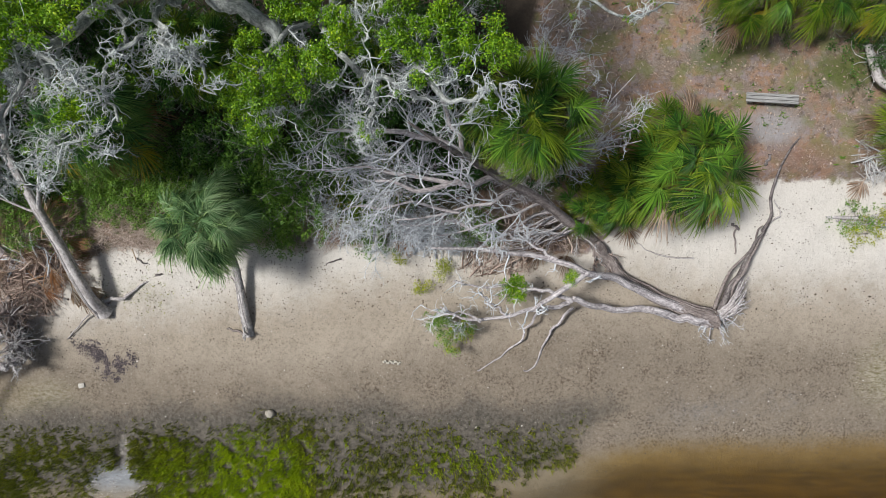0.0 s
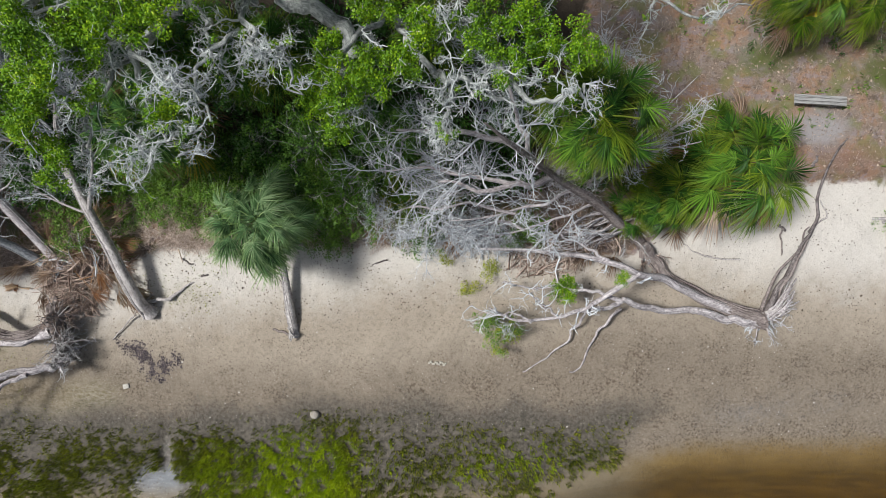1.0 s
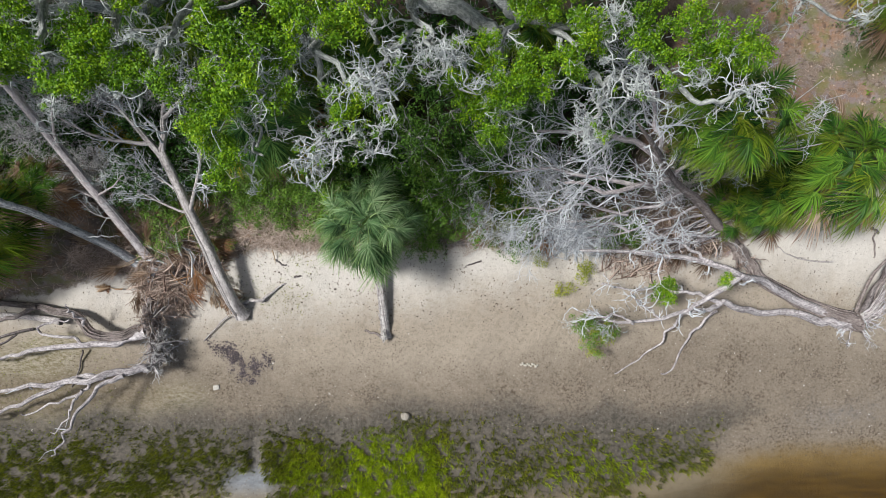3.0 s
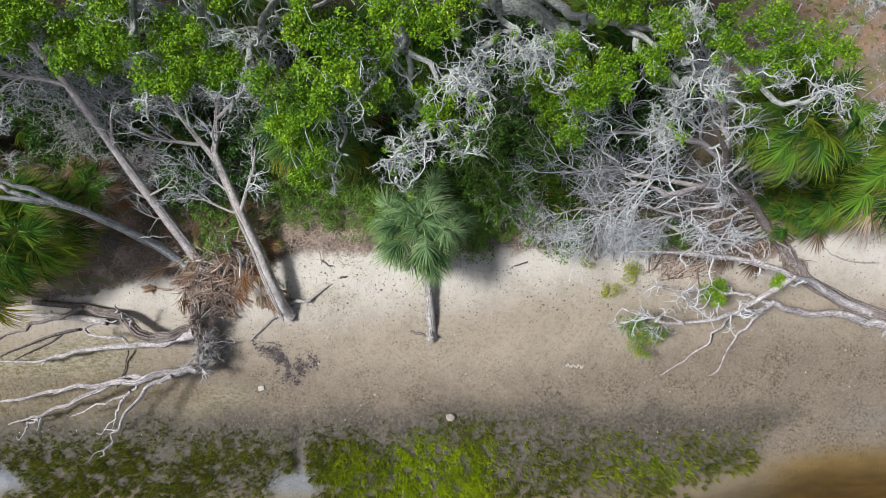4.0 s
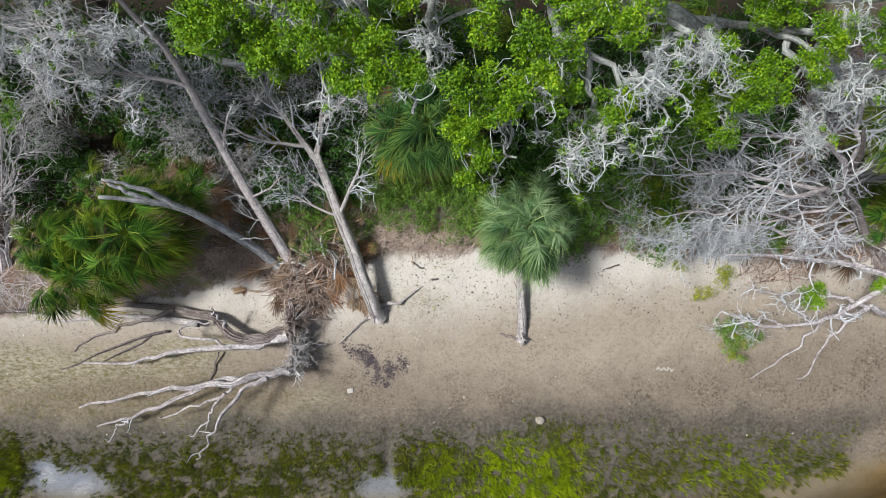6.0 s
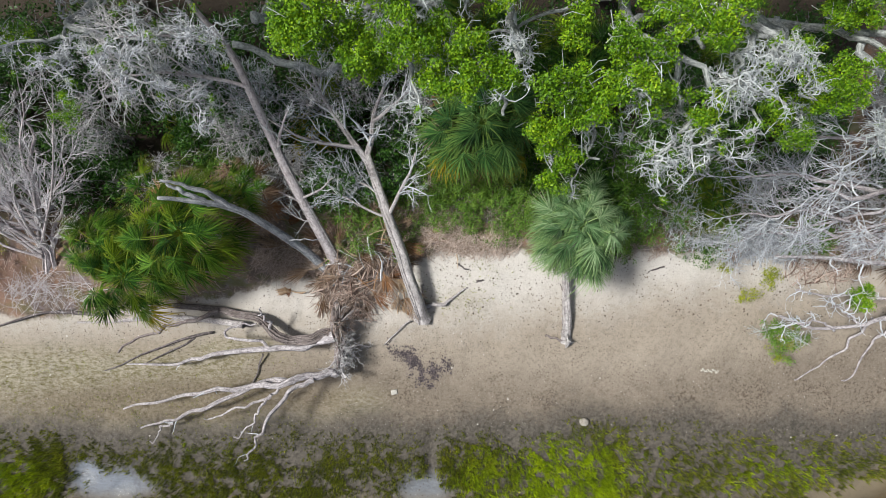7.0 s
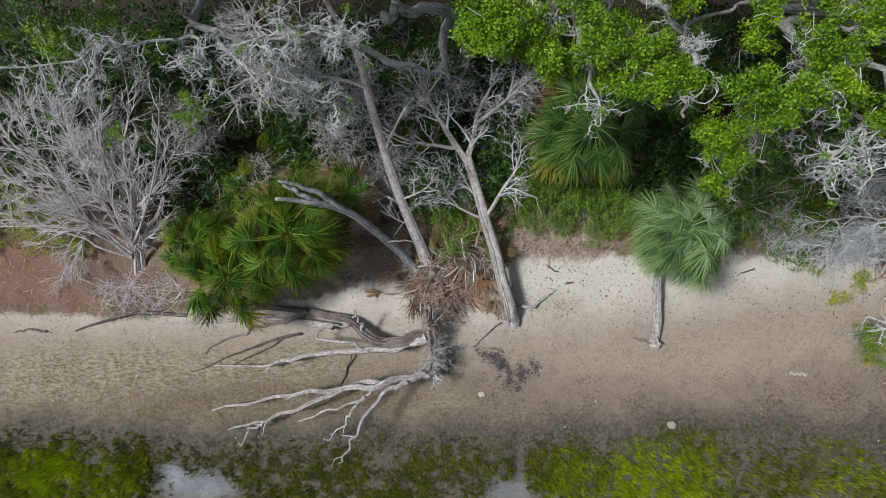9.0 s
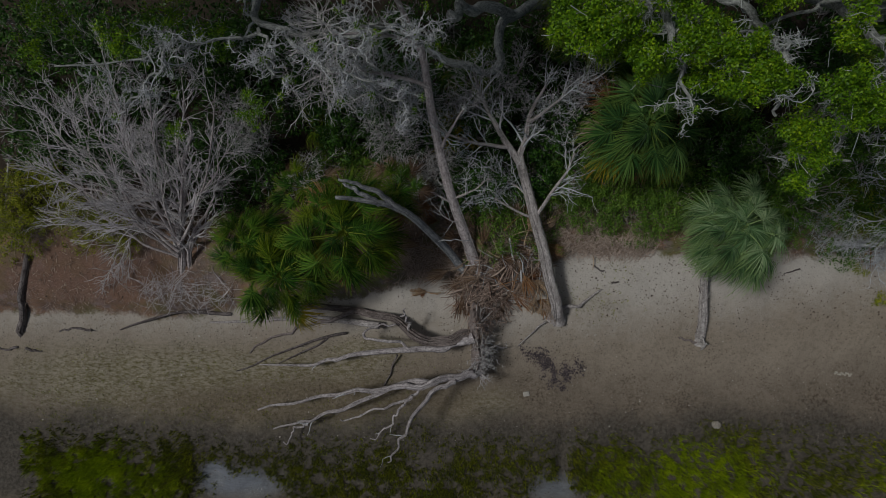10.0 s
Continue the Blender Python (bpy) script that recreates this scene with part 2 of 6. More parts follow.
    litter = m.ramp(straw, (0.25, (0.08, 0.06, 0.046)), (0.5, (0.22, 0.17, 0.135)), (0.75, (0.40, 0.325, 0.27)))
    litter = m.mix(m.math('MULTIPLY', m.step(big, 0.42, 0.62), 0.5), litter, (0.17, 0.15, 0.13))
    litter = m.mix(m.math('MULTIPLY', m.step(m.noise(p, 0.9, 5, 0.7), 0.44, 0.60), 0.65), litter, (0.33, 0.19, 0.115))
    litter = m.mix(m.math('MULTIPLY', m.step(mottle, 0.52, 0.60), 0.45), litter, (0.30, 0.27, 0.245))
    litter = m.mix(m.math('MULTIPLY', m.step(fine, 0.5, 0.72), 0.5), litter, (0.10, 0.075, 0.06))
    litter = m.mix(m.math('MULTIPLY', m.step(m.noise(m.scaled(p, (1.0, 1.4, 1.0)), 1.7, 5, 0.7), 0.52, 0.60), 0.6), litter, (0.27, 0.235, 0.25))
    litter = m.mix(m.math('MULTIPLY', m.step(m.noise(p, 3.1, 5, 0.75), 0.54, 0.62), 0.65), litter, (0.085, 0.06, 0.046))
    litter = m.mix(m.math('MULTIPLY', m.step(patchy, 0.50, 0.62), 0.6), litter, (0.15, 0.17, 0.05))
    litter = m.mix(m.math('MULTIPLY', zone("red", 0.4), 0.85), litter, m.ramp(straw, (0.3, (0.10, 0.052, 0.036)), (0.5, (0.215, 0.125, 0.092)), (0.72, (0.36, 0.25, 0.195))))
    litter = m.mix(zone("ash", 0.3), litter, m.mix(fine, (0.23, 0.215, 0.215), (0.36, 0.34, 0.335)))
    litter = m.mix(zone("moss", 0.3), litter, m.mix(fine, (0.05, 0.07, 0.02), (0.14, 0.15, 0.05)))
    # dark humus in the wood, with the trees' shade put into its colour
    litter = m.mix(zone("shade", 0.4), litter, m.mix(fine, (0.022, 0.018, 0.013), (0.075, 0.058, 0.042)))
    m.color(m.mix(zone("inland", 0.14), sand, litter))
    m.put(m.b.inputs["Roughness"], m.math('SUBTRACT', 0.92, m.math('MULTIPLY', zone("mud", 0.4), 0.25)))
    h = m.math('ADD', m.math('MULTIPLY', mid, 0.5), m.math('ADD', m.math('MULTIPLY', fine, 0.35), m.math('MULTIPLY', grit, 0.12)))
    m.bump(h, 0.9, 0.09)
    return m.m


def water_material():
    """Shallow tannin-stained water: a tinted clear body with a slight surface gloss."""
    m = Mat("tannin_water", 0.08, 0.5)
    p = m.position()
    out = m.t.nodes["Material Output"]
    deep = m.step(m.math('ADD', m.attribute("depth"), m.math('MULTIPLY', m.math('SUBTRACT', m.noise(p, 0.5, 4), 0.5), 0.5)), 0.0, 1.0)
    tint = m.mix(deep, (0.97, 0.97, 0.95), (0.70, 0.56, 0.30))
    clear = m.node("ShaderNodeBsdfTransparent", Color=tint)
    gloss = m.node("ShaderNodeBsdfGlossy", Color=(1.0, 1.0, 1.0), Roughness=0.3)
    rip = m.noise(m.scaled(p, (1.2, 4.5, 1.0)), 2.0, 3, 0.6, 1.2)
    bump = m.node("ShaderNodeBump", Height=rip, Strength=0.5, Distance=0.05)
    m.t.links.new(bump.outputs[0], gloss.inputs["Normal"])
    fres = m.node("ShaderNodeFresnel", IOR=1.33)
    m.t.links.new(bump.outputs[0], fres.inputs["Normal"])
    ms = m.t.nodes.new("ShaderNodeMixShader")
    m.put(ms.inputs[0], fres.outputs[0])
    m.t.links.new(clear.outputs[0], ms.inputs[1])
    m.t.links.new(gloss.outputs[0], ms.inputs[2])
    m.t.links.new(ms.outputs[0], out.inputs[0])
    return m.m


def plain(name, a, b, rough=0.8, scale=18.0):
    m = Mat(name, rough, 0.3)
    n = m.noise(m.coord(), scale, 5, 0.65)
    m.color(m.mix(m.step(n, 0.35, 0.65), a, b))
    m.bump(n, 0.5, 0.02)
    return m.m


def flakes_mat(name, a, b):
    m = Mat(name, 0.85, 0.2)
    m.color(m.mix(m.island(), a, b))
    return m.m


STONE = plain("barnacled_stone", (0.20, 0.18, 0.15), (0.44, 0.41, 0.36))
BLEACHED = plain("bleached_wood_and_shell", (0.34, 0.315, 0.26), (0.66, 0.63, 0.56))
PALE_CARD = plain("pale_slab", (0.40, 0.38, 0.34), (0.52, 0.50, 0.46))
LEAF_BITS = flakes_mat("fallen_dark_leaves", (0.06, 0.045, 0.036), (0.22, 0.175, 0.135))
SHELL_BITS = flakes_mat("shell_bits", (0.45, 0.42, 0.37), (0.80, 0.77, 0.72))
WRACK = flakes_mat("dark_wrack", (0.03, 0.025, 0.03), (0.13, 0.11, 0.115))
STRAW = flakes_mat("fallen_straw", (0.22, 0.16, 0.13), (0.68, 0.56, 0.48))
TAN_BITS = flakes_mat("tan_fallen_leaves", (0.10, 0.07, 0.055), (0.50, 0.40, 0.32))

# ---- geometry tools ----


def unit(v):
    return v / np.maximum(np.linalg.norm(v, axis=-1, keepdims=True), 1e-9)


class Geo:
    """Collects vertices and faces (quads and triangles) into one mesh."""

    def __init__(self):
        self.v, self.q, self.t, self.uv, self.n = [], [], [], [], 0

    def add(self, v, q=None, t=None, uv=None):
        v = np.asarray(v, float).reshape(-1, 3)
        if q is not None:
            self.q.append(np.asarray(q).reshape(-1, 4) + self.n)
            self.uv.append(np.zeros((len(self.q[-1]) * 4, 2)) if uv is None else uv)
        if t is not None:
            self.t.append(np.asarray(t).reshape(-1, 3) + self.n)
        self.v.append(v)
        self.n += len(v)
        return self

    def mesh(self, name, material, origin=(0, 0, 0), smooth=True):
        me = bpy.data.meshes.new(name)
        v = np.concatenate(self.v) - np.asarray(origin, float)
        q = np.concatenate(self.q) if self.q else np.zeros((0, 4), int)
        t = np.concatenate(self.t) if self.t else np.zeros((0, 3), int)
        loops = np.concatenate([q.ravel(), t.ravel()]).astype(np.int32)
        starts = np.concatenate([np.arange(len(q)) * 4, len(q) * 4 + np.arange(len(t)) * 3]).astype(np.int32)
        me.vertices.add(len(v))
        me.vertices.foreach_set("co", v.astype(np.float32).ravel())
        me.loops.add(len(loops))
        me.loops.foreach_set("vertex_index", loops)
        me.polygons.add(len(starts))
        me.polygons.foreach_set("loop_start", starts)
        if self.uv:
            uv = np.zeros((len(loops), 2), np.float32)
            u = np.concatenate(self.uv)
            uv[:len(u)] = u
            me.uv_layers.new(name="UVMap").data.foreach_set("uv", uv.ravel())
        me.update(calc_edges=True)
        me.polygons.foreach_set("use_smooth", np.full(len(starts), smooth))
        me.materials.append(material)
        return me

    def tubes(self, P, R, sides=5, rough=0.0):
        """Tapered tubes along P [n, k, 3] with radii R [n, k]; rough dents the radius."""
        P, R = np.asarray(P, float), np.asarray(R, float)
        n, k, _ = P.shape
        T = unit(np.gradient(P, axis=1))
        ref = np.zeros((n, 3))
        ref[np.arange(n), np.abs(T.mean(1)).argmin(1)] = 1
        A = unit(np.cross(T, ref[:, None]))
        B = np.cross(T, A)
        ang = np.arange(sides) / sides * 2 * np.pi
        r = R[:, :, None] * np.ones(sides)
        if rough:
            lobes = 1 + rough * rng.normal(size=(n, 1, sides)) + 0.5 * rough * rng.normal(size=(n, k, sides))
            r = r * np.clip(lobes, 0.5, 1.6)
        V = P[:, :, None] + r[..., None] * (np.cos(ang)[:, None] * A[:, :, None] + np.sin(ang)[:, None] * B[:, :, None])
        i = np.arange(n)[:, None, None] * k * sides + np.arange(k - 1)[:, None] * sides
        j, j2 = np.arange(sides), (np.arange(sides) + 1) % sides
        F = np.stack([i + j, i + j2, i + sides + j2, i + sides + j], -1).reshape(-1, 4)
        run = np.concatenate([np.zeros((n, 1)), np.cumsum(np.linalg.norm(np.diff(P, axis=1), axis=2), 1)], 1) + rng.uniform(0, 9, (n, 1))
        o = np.ones((n, k - 1, sides))
        u0, u1 = o * j / sides, o * (j + 1) / sides
        v0, v1 = o * run[:, :-1, None], o * run[:, 1:, None]
        uv = np.stack([np.stack([u0, v0], -1), np.stack([u1, v0], -1), np.stack([u1, v1], -1), np.stack([u0, v1], -1)], 3).reshape(-1, 2)
        return self.add(V, F, None, uv)


def guide(pts, k=16, wobble=0.0, kinks=8):
    """A smooth line of k points through the given ones."""
    p = np.asarray(pts, float)
    s = np.linspace(0, len(p) - 1, k)
    i = np.minimum(s.astype(int), len(p) - 2)
    f = (s - i)[:, None]
    a, b = p[np.maximum(i - 1, 0)], p[i]
    c, d = p[i + 1], p[np.minimum(i + 2, len(p) - 1)]
    out = 0.5 * (2 * b + (c - a) * f + (2 * a - 5 * b + 4 * c - d) * f ** 2 + (3 * b - a - 3 * c + d) * f ** 3)
    if wobble:
        bends = rng.normal(size=(kinks, 3)) * wobble * 1.6
        bends[0] = 0
        at = np.linspace(0, kinks - 1, k)
        low = np.minimum(at.astype(int), kinks - 2)
        q = (at - low)[:, None]
        out = out + bends[low] * (1 - q) + bends[low + 1] * q
    return out


def taper(r0, r1, k=16, power=1.0):
    return r0 + (r1 - r0) * np.linspace(0, 1, k) ** power


def sprout(P, R, each, length, angle=50, k=6, wig=0.25, up=0.0, pull=(0, 0, 0), span=(0.2, 1.0), rr=0.6, tip=0.25, rmin=0.004):
    """Side shoots: `each` of them from every stem of P, R."""
    n, kp, _ = P.shape
    idx = np.repeat(np.arange(n), each)
    m = len(idx)
    s = rng.uniform(*span, m)
    f = s * (kp - 1)
    i = np.minimum(f.astype(int), kp - 2)
    w = (f - i)[:, None]
    pos = P[idx, i] * (1 - w) + P[idx, i + 1] * w
    tan = unit(P[idx, i + 1] - P[idx, i])
    rad = R[idx, i] * (1 - w[:, 0]) + R[idx, i + 1] * w[:, 0]
    v = rng.normal(size=(m, 3))
    v = unit(v - (v * tan).sum(1, keepdims=True) * tan)
    a = np.radians(angle * rng.uniform(0.5, 1.4, m))[:, None]
    d = unit(np.cos(a) * tan + np.sin(a) * v + np.array(pull))
    L = rng.uniform(*length, m) * (1.15 - 0.45 * s)
    step = (L / (k - 1))[:, None]
    out = np.zeros((m, k, 3))
    out[:, 0] = pos
    for q in range(1, k):
        d = unit(d + wig * rng.normal(size=(m, 3)) + np.array((0, 0, up)))
        out[:, q] = out[:, q - 1] + step * d
    r0 = np.maximum(rad * rr, rmin * 1.3)
    R2 = r0[:, None] * np.linspace(1, tip, k)
    return out, np.maximum(R2, rmin * np.linspace(1, 0.5, k))


def leaves(g, centres, per, spread, size, flat=0.55, lift=0.42):
    """Clumps of small pointed leaves round each centre."""
    c = np.repeat(np.asarray(centres, float), per, 0)
    m = len(c)
    off = rng.normal(size=(m, 3))
    off = unit(off) * (rng.uniform(0, 1, (m, 1)) ** 0.45) * spread
    off[:, 2] *= flat
    p = c + off
    nrm = unit(unit(off) * 0.5 + rng.normal(size=(m, 3)) * 0.5 + np.array((0, 0, lift)))
    ax = unit(np.cross(nrm, rng.normal(size=(m, 3))))
    bx = np.cross(nrm, ax)
    L = (size * rng.uniform(0.7, 1.35, m))[:, None]
    w = L * 0.27
    v = np.stack([p - ax * L / 2, p + bx * w - nrm * w * 0.3, p + ax * L / 2, p - bx * w - nrm * w * 0.3], 1)
    g.add(v, np.arange(m * 4).reshape(-1, 4))


def blob_points(x, y, z, r, n, flat=0.5):
    o = unit(rng.normal(size=(n, 3))) * (rng.uniform(0, 1, (n, 1)) ** 0.4) * r
    o[:, 2] *= flat
    return o + (x, y, z)


def part(name, g, material, parent, label="", kind="", origin=None, smooth=True):
    """One mesh object under a thing or part, or a thing of its own when parent is None."""
    if origin is None:
        at = Vector((0, 0, 0)) if parent is None else (parent.matrix_world.translation if parent.parent is None else parent.parent.matrix_world.translation)
    else:
        at = Vector(origin)
    ob = new(name, g.mesh(name, material, tuple(at), smooth))
    if parent is None:
        ob.location = at
    else:
        ob.parent = parent
    return tagged(ob, label=label, kind=kind)


def thing(name, at, label, category, group="", kind=""):
    ob = new(name)
    ob.empty_display_size = 0.2
    ob.location = at
    ob.matrix_world = Matrix.Translation(at)
    return tagged(ob, label, category, group, kind)


# ---- the large structure: ground and water ----
WATER_Z = -0.20


def line(x, *pairs):
    return np.interp(x, [p[0] for p in pairs], [p[1] for p in pairs])


def bank(x):
    """y of the bank's edge, where sand meets the forest floor."""
    return line(x, (-40, -2.2), (-26, -2.4), (-21, -2.0), (-18.2, -1.35), (-17.2, -0.95), (-15, -1.15), (-13, -0.7), (-11.5, 0.1), (-7, 0.0), (0, 0.1), (1.2, -0.15), (4.7, -0.2), (5.6, 0.6), (6.5, 0.95), (9, 2.1), (15, 2.4), (40, 2.4)) \
        + 0.10 * np.sin(x * 1.3) * np.sin(x * 0.47 + 1) + 0.05 * np.sin(x * 3.7 + 1) * np.sin(x * 0.9)


def marsh(x):
    """y of the marsh's upper edge."""
    return line(x, (-40, -5.9), (-27, -6.3), (-22, -6.6), (-17, -6.1), (-12.5, -6.3), (-9, -6.1), (-5, -5.8), (0, -6.0), (5.0, -6.0), (50, -6.2)) + 0.15 * np.sin(x * 1.7)


def marsh_side(x, y):
    """How far inside the marsh's slanting end, towards open water, a place lies."""
    return 5.5 + (y + 6.0) * 1.04 - x + 0.3 * np.sin(y * 3.1)


def shore(x):
    """y of the open water's edge."""
    return line(x, (-40, -9.6), (0, -9.4), (2, -8.9), (4.5, -8.15), (7, -7.7), (16, -7.5), (40, -7.4))


def height(x, y):
    d = bank(x) - y
    low = np.interp(d, [0, 0.8, 2, 3.2, 4.5, 6, 8, 12, 40, 400], [0.50, 0.44, 0.33, 0.20, 0.08, -0.03, -0.13, -0.5, -2, -5])
    low = low + np.clip((x - 4) / 5, 0, 1) * (np.interp(d, [0, 2, 4, 6, 8, 9, 12, 40, 400], [0.50, 0.42, 0.28, 0.10, -0.10, -0.2, -0.6, -2.5, -5]) - low)
    low = low - 0.3 * np.clip((shore(x) - y) * 0.5, 0, 1.5)
    rise = np.clip(-d / 0.5, 0, 1)
    z = low + rise * rise * (3 - 2 * rise) * 0.30 + np.clip(-d * 0.04, 0, 0.5)
    z = z + 0.025 * np.sin(x * 1.9 + y) * np.sin(y * 2.3 - x * 0.7) + 0.02 * np.sin(3.7 * x) * np.sin(4.3 * y)
    for px, py, rx, ry in POOLS:
        z = z - 0.16 * np.exp(-((x - px) / rx) ** 2 - ((y - py) / ry) ** 2)
    return z


POOLS = ((-12.2, -8.75, 1.0, 0.7), (-23.2, -8.5, 1.3, 0.7), (-24.3, -8.0, 0.4, 0.5), (-11.9, -7.4, 0.22, 1.1))


def gz(x, y):
    return float(height(np.array([float(x)]), np.array([float(y)]))[0])


def stretch(lo, hi, fine, far, out):
    n = int(round((hi - lo) / fine))
    edge = np.geomspace(fine, far, out)
    return np.concatenate([(lo - np.cumsum(edge))[::-1], np.linspace(lo, hi, n + 1), hi + np.cumsum(edge)])


def sheet(X, Y, Z):
    ny, nx = X.shape
    i = np.arange(ny - 1)[:, None] * nx + np.arange(nx - 1)
    return Geo().add(np.stack([X, Y, Z], -1), np.stack([i, i + 1, i + nx + 1, i + nx], -1))


def field(me, name, values):
    a = me.attributes.new(name, 'FLOAT', 'POINT')
    a.data.foreach_set("value", np.asarray(values, np.float32).ravel())


def bump_at(x, y, cx, cy, rx, ry):
    return np.exp(-((x - cx) / rx) ** 2 - ((y - cy) / ry) ** 2)


def make_ground():
    X, Y = np.meshgrid(stretch(-33, 18, 0.16, 500, 16), stretch(-11, 12, 0.16, 500, 16))
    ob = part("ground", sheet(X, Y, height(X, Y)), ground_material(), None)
    tagged(ob, "pale sandy beach rising to a leaf-littered forest floor", "ground", kind="structure")
    me = ob.data
    d = bank(X) - Y
    field(me, "inland", np.clip(0.5 - d * 1.1, -1, 2))
    dry = line(X, (-30, -2.5), (-20, -2.5), (-15, -2.6), (-7, -1.9), (-2, -1.2), (3, -0.4), (9, -1.2), (15, -1.5))
    field(me, "dry", np.clip(0.5 + (Y - dry) * 0.40, -1, 1.6))
    damp = line(X, (-30, -4.6), (-20, -4.0), (-14, -4.2), (-5, -4.5), (0, -3.5), (5, -2.7), (8, -3.0), (15, -3.4))
    field(me, "damp", np.clip(0.5 + (damp - Y) * 0.45, -1, 1.6))
    field(me, "mud", np.minimum(np.clip(0.5 + (marsh(X) + 0.35 - Y) * 0.7, -1, 1.5), np.clip(0.5 + marsh_side(X, Y) * 0.5, -1, 1.5)))
    algae = 0.85 * bump_at(X, Y, -27, -4.7, 7.0, 1.5) + 0.40 * bump_at(X, Y, -20.5, -4.5, 3.5, 1.3) + 0.25 * bump_at(X, Y, -21, -5.0, 3.0, 0.9) + 0.75 * bump_at(X, Y, -19.0, -6.0, 5.0, 0.9) + 0.7 * bump_at(X, Y, 15.2, -4.6, 1.3, 1.6) + 0.45 * bump_at(X, Y, -10.8, -1.7, 1.2, 0.7) \
        + 0.5 * bump_at(X, Y, -18.5, -3.4, 1.6, 0.5) + 0.5 * bump_at(X, Y, -14.5, -5.2, 1.2, 0.6)
    field(me, "algae", algae)
    field(me, "stain", 0.95 * bump_at(X, Y, -23.0, -5.6, 5.0, 0.8) + 0.9 * bump_at(X, Y, -18.5, -5.2, 4.5, 0.9))
    # first patch paints a wet sheen on the marsh; the others are grey sand
    field(me, "blue", 0.6 * bump_at(X, Y, -17.5, -7.9, 4.5, 0.9) + 0.32 * bump_at(X, Y, 11.5, -5.6, 3.4, 0.9) + 0.35 * bump_at(X, Y, 8.5, -6.0, 1.5, 0.6))
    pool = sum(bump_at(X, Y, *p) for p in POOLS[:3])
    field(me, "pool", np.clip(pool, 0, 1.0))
    field(me, "bed", np.clip(0.25 + (shore(X) + 0.6 - Y) * 0.5, -1, 1.5))
    field(me, "ash", 0.95 * bump_at(X, Y, 10.9, 4.0, 1.2, 0.7) + 0.55 * bump_at(X, Y, 8.5, 6.6, 1.0, 0.8))
    field(me, "red", 1.0 * bump_at(X, Y, -28.5, -1.0, 4.0, 1.3) + 0.7 * bump_at(X, Y, 12.0, 3.0, 2.2, 0.7) + 0.5 * bump_at(X, Y, -10.6, 0.4, 1.2, 0.5))
    field(me, "moss", 0.75 * bump_at(X, Y, 9.0, 6.4, 1.4, 0.8) + 0.85 * bump_at(X, Y, 13.2, 5.9, 1.6, 0.9) + 0.6 * bump_at(X, Y, 13.9, 3.9, 0.7, 0.9) + 0.35 * bump_at(X, Y, 5.4, 5.6, 1.0, 1.4)
          + 0.6 * bump_at(X, Y, -11.0, 1.6, 1.6, 0.8) + 0.5 * bump_at(X, Y, -28.5, 1.2, 1.2, 0.8))
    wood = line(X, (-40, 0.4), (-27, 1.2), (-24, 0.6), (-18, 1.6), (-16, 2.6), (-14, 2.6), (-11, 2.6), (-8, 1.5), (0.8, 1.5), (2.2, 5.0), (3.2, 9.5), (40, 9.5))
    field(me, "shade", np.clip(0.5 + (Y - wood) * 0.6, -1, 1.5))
    return ob


make_ground()


def make_water():
    X, Y = np.meshgrid(stretch(-34, 20, 0.5, 500, 12), np.concatenate([-6.2 - np.cumsum(np.geomspace(0.2, 500, 26)[::1])[::-1], [-6.2]]))
    ob = part("water", sheet(X, Y, X * 0 + WATER_Z), water_material(), None)
    tagged(ob, "shallow amber tannin-stained water with faint ripples", "water", kind="structure")
    field(ob.data, "depth", np.clip((shore(X) + 0.1 - Y) * 0.35, 0, 1) * np.clip((X + 2) / 4, 0, 1))
    ob.visible_shadow = False


make_water()

# ---- trees ----


def scatter_twigs(P, R, plan):
    """Levels of side shoots; plan: one dict for sprout() each. Returns the levels."""
    out, (p, r) = [], (P, R)
    for step in plan:
        p, r = sprout(p, r, **step)
        out.append((p, r))
    return out


def strands(stem, p, r, count, material):
    """Long raised strands of weathered wood along a stem, each a part of it."""
    k = len(p)
    T = unit(np.gradient(p, axis=0))
    A = unit(np.cross(T, (0.0, 0.0, 1.0)))
    B = np.cross(A, T)
    for n in range(count):
        a = rng.uniform(0, 2 * np.pi) + rng.normal() * 0.8 * np.linspace(0, 1, k) + 0.06 * rng.normal(size=k)
        q = p + (r * rng.uniform(0.86, 1.04))[:, None] * (np.cos(a)[:, None] * A + np.sin(a)[:, None] * B)
        part("wood_strand", Geo().tubes(q[None], (r * rng.uniform(0.10, 0.26) * np.sin(np.linspace(0.5, 2.9, k)))[None], 4), material, stem)


def stems(ob, rows, material, sides=9, rough=0.10, k=18, wobble=0.03, first="trunk", flute=0, trunk_m=None, kinks=8):
    """Trunk and limbs, each a mesh of its own. Rows: points, radius at foot and end. Returns their lines."""
    P, R = [], []
    for n, (pts, r0, r1, *own) in enumerate(rows):
        g = Geo()
        p, r = guide(pts, k, wobble, kinks), taper(r0, r1, k, 0.9)
        if n == 0:
            r = r * (1 + 0.55 * np.exp(-np.linspace(0, 1, k) * 14))
        p[:, 2] = np.maximum(p[:, 2], height(p[:, 0], p[:, 1]) + np.where(np.arange(k) > k // 4, 0.6 * r, -0.2))
        closed = np.concatenate([p, p[-1:] + (p[-1:] - p[-2:-1]) * 0.15])
        g.tubes(closed[None], np.append(r, 0.002)[None], sides, rough)
        mat = own[0] if own else trunk_m if trunk_m and n == 0 else material
        stem = part(first if n == 0 else "limb", g, mat, ob)
        if flute and r0 > 0.08:
            strands(stem, p, r, flute, mat)
        P.append(p)
        R.append(r)
    return np.array(P), np.array(R)


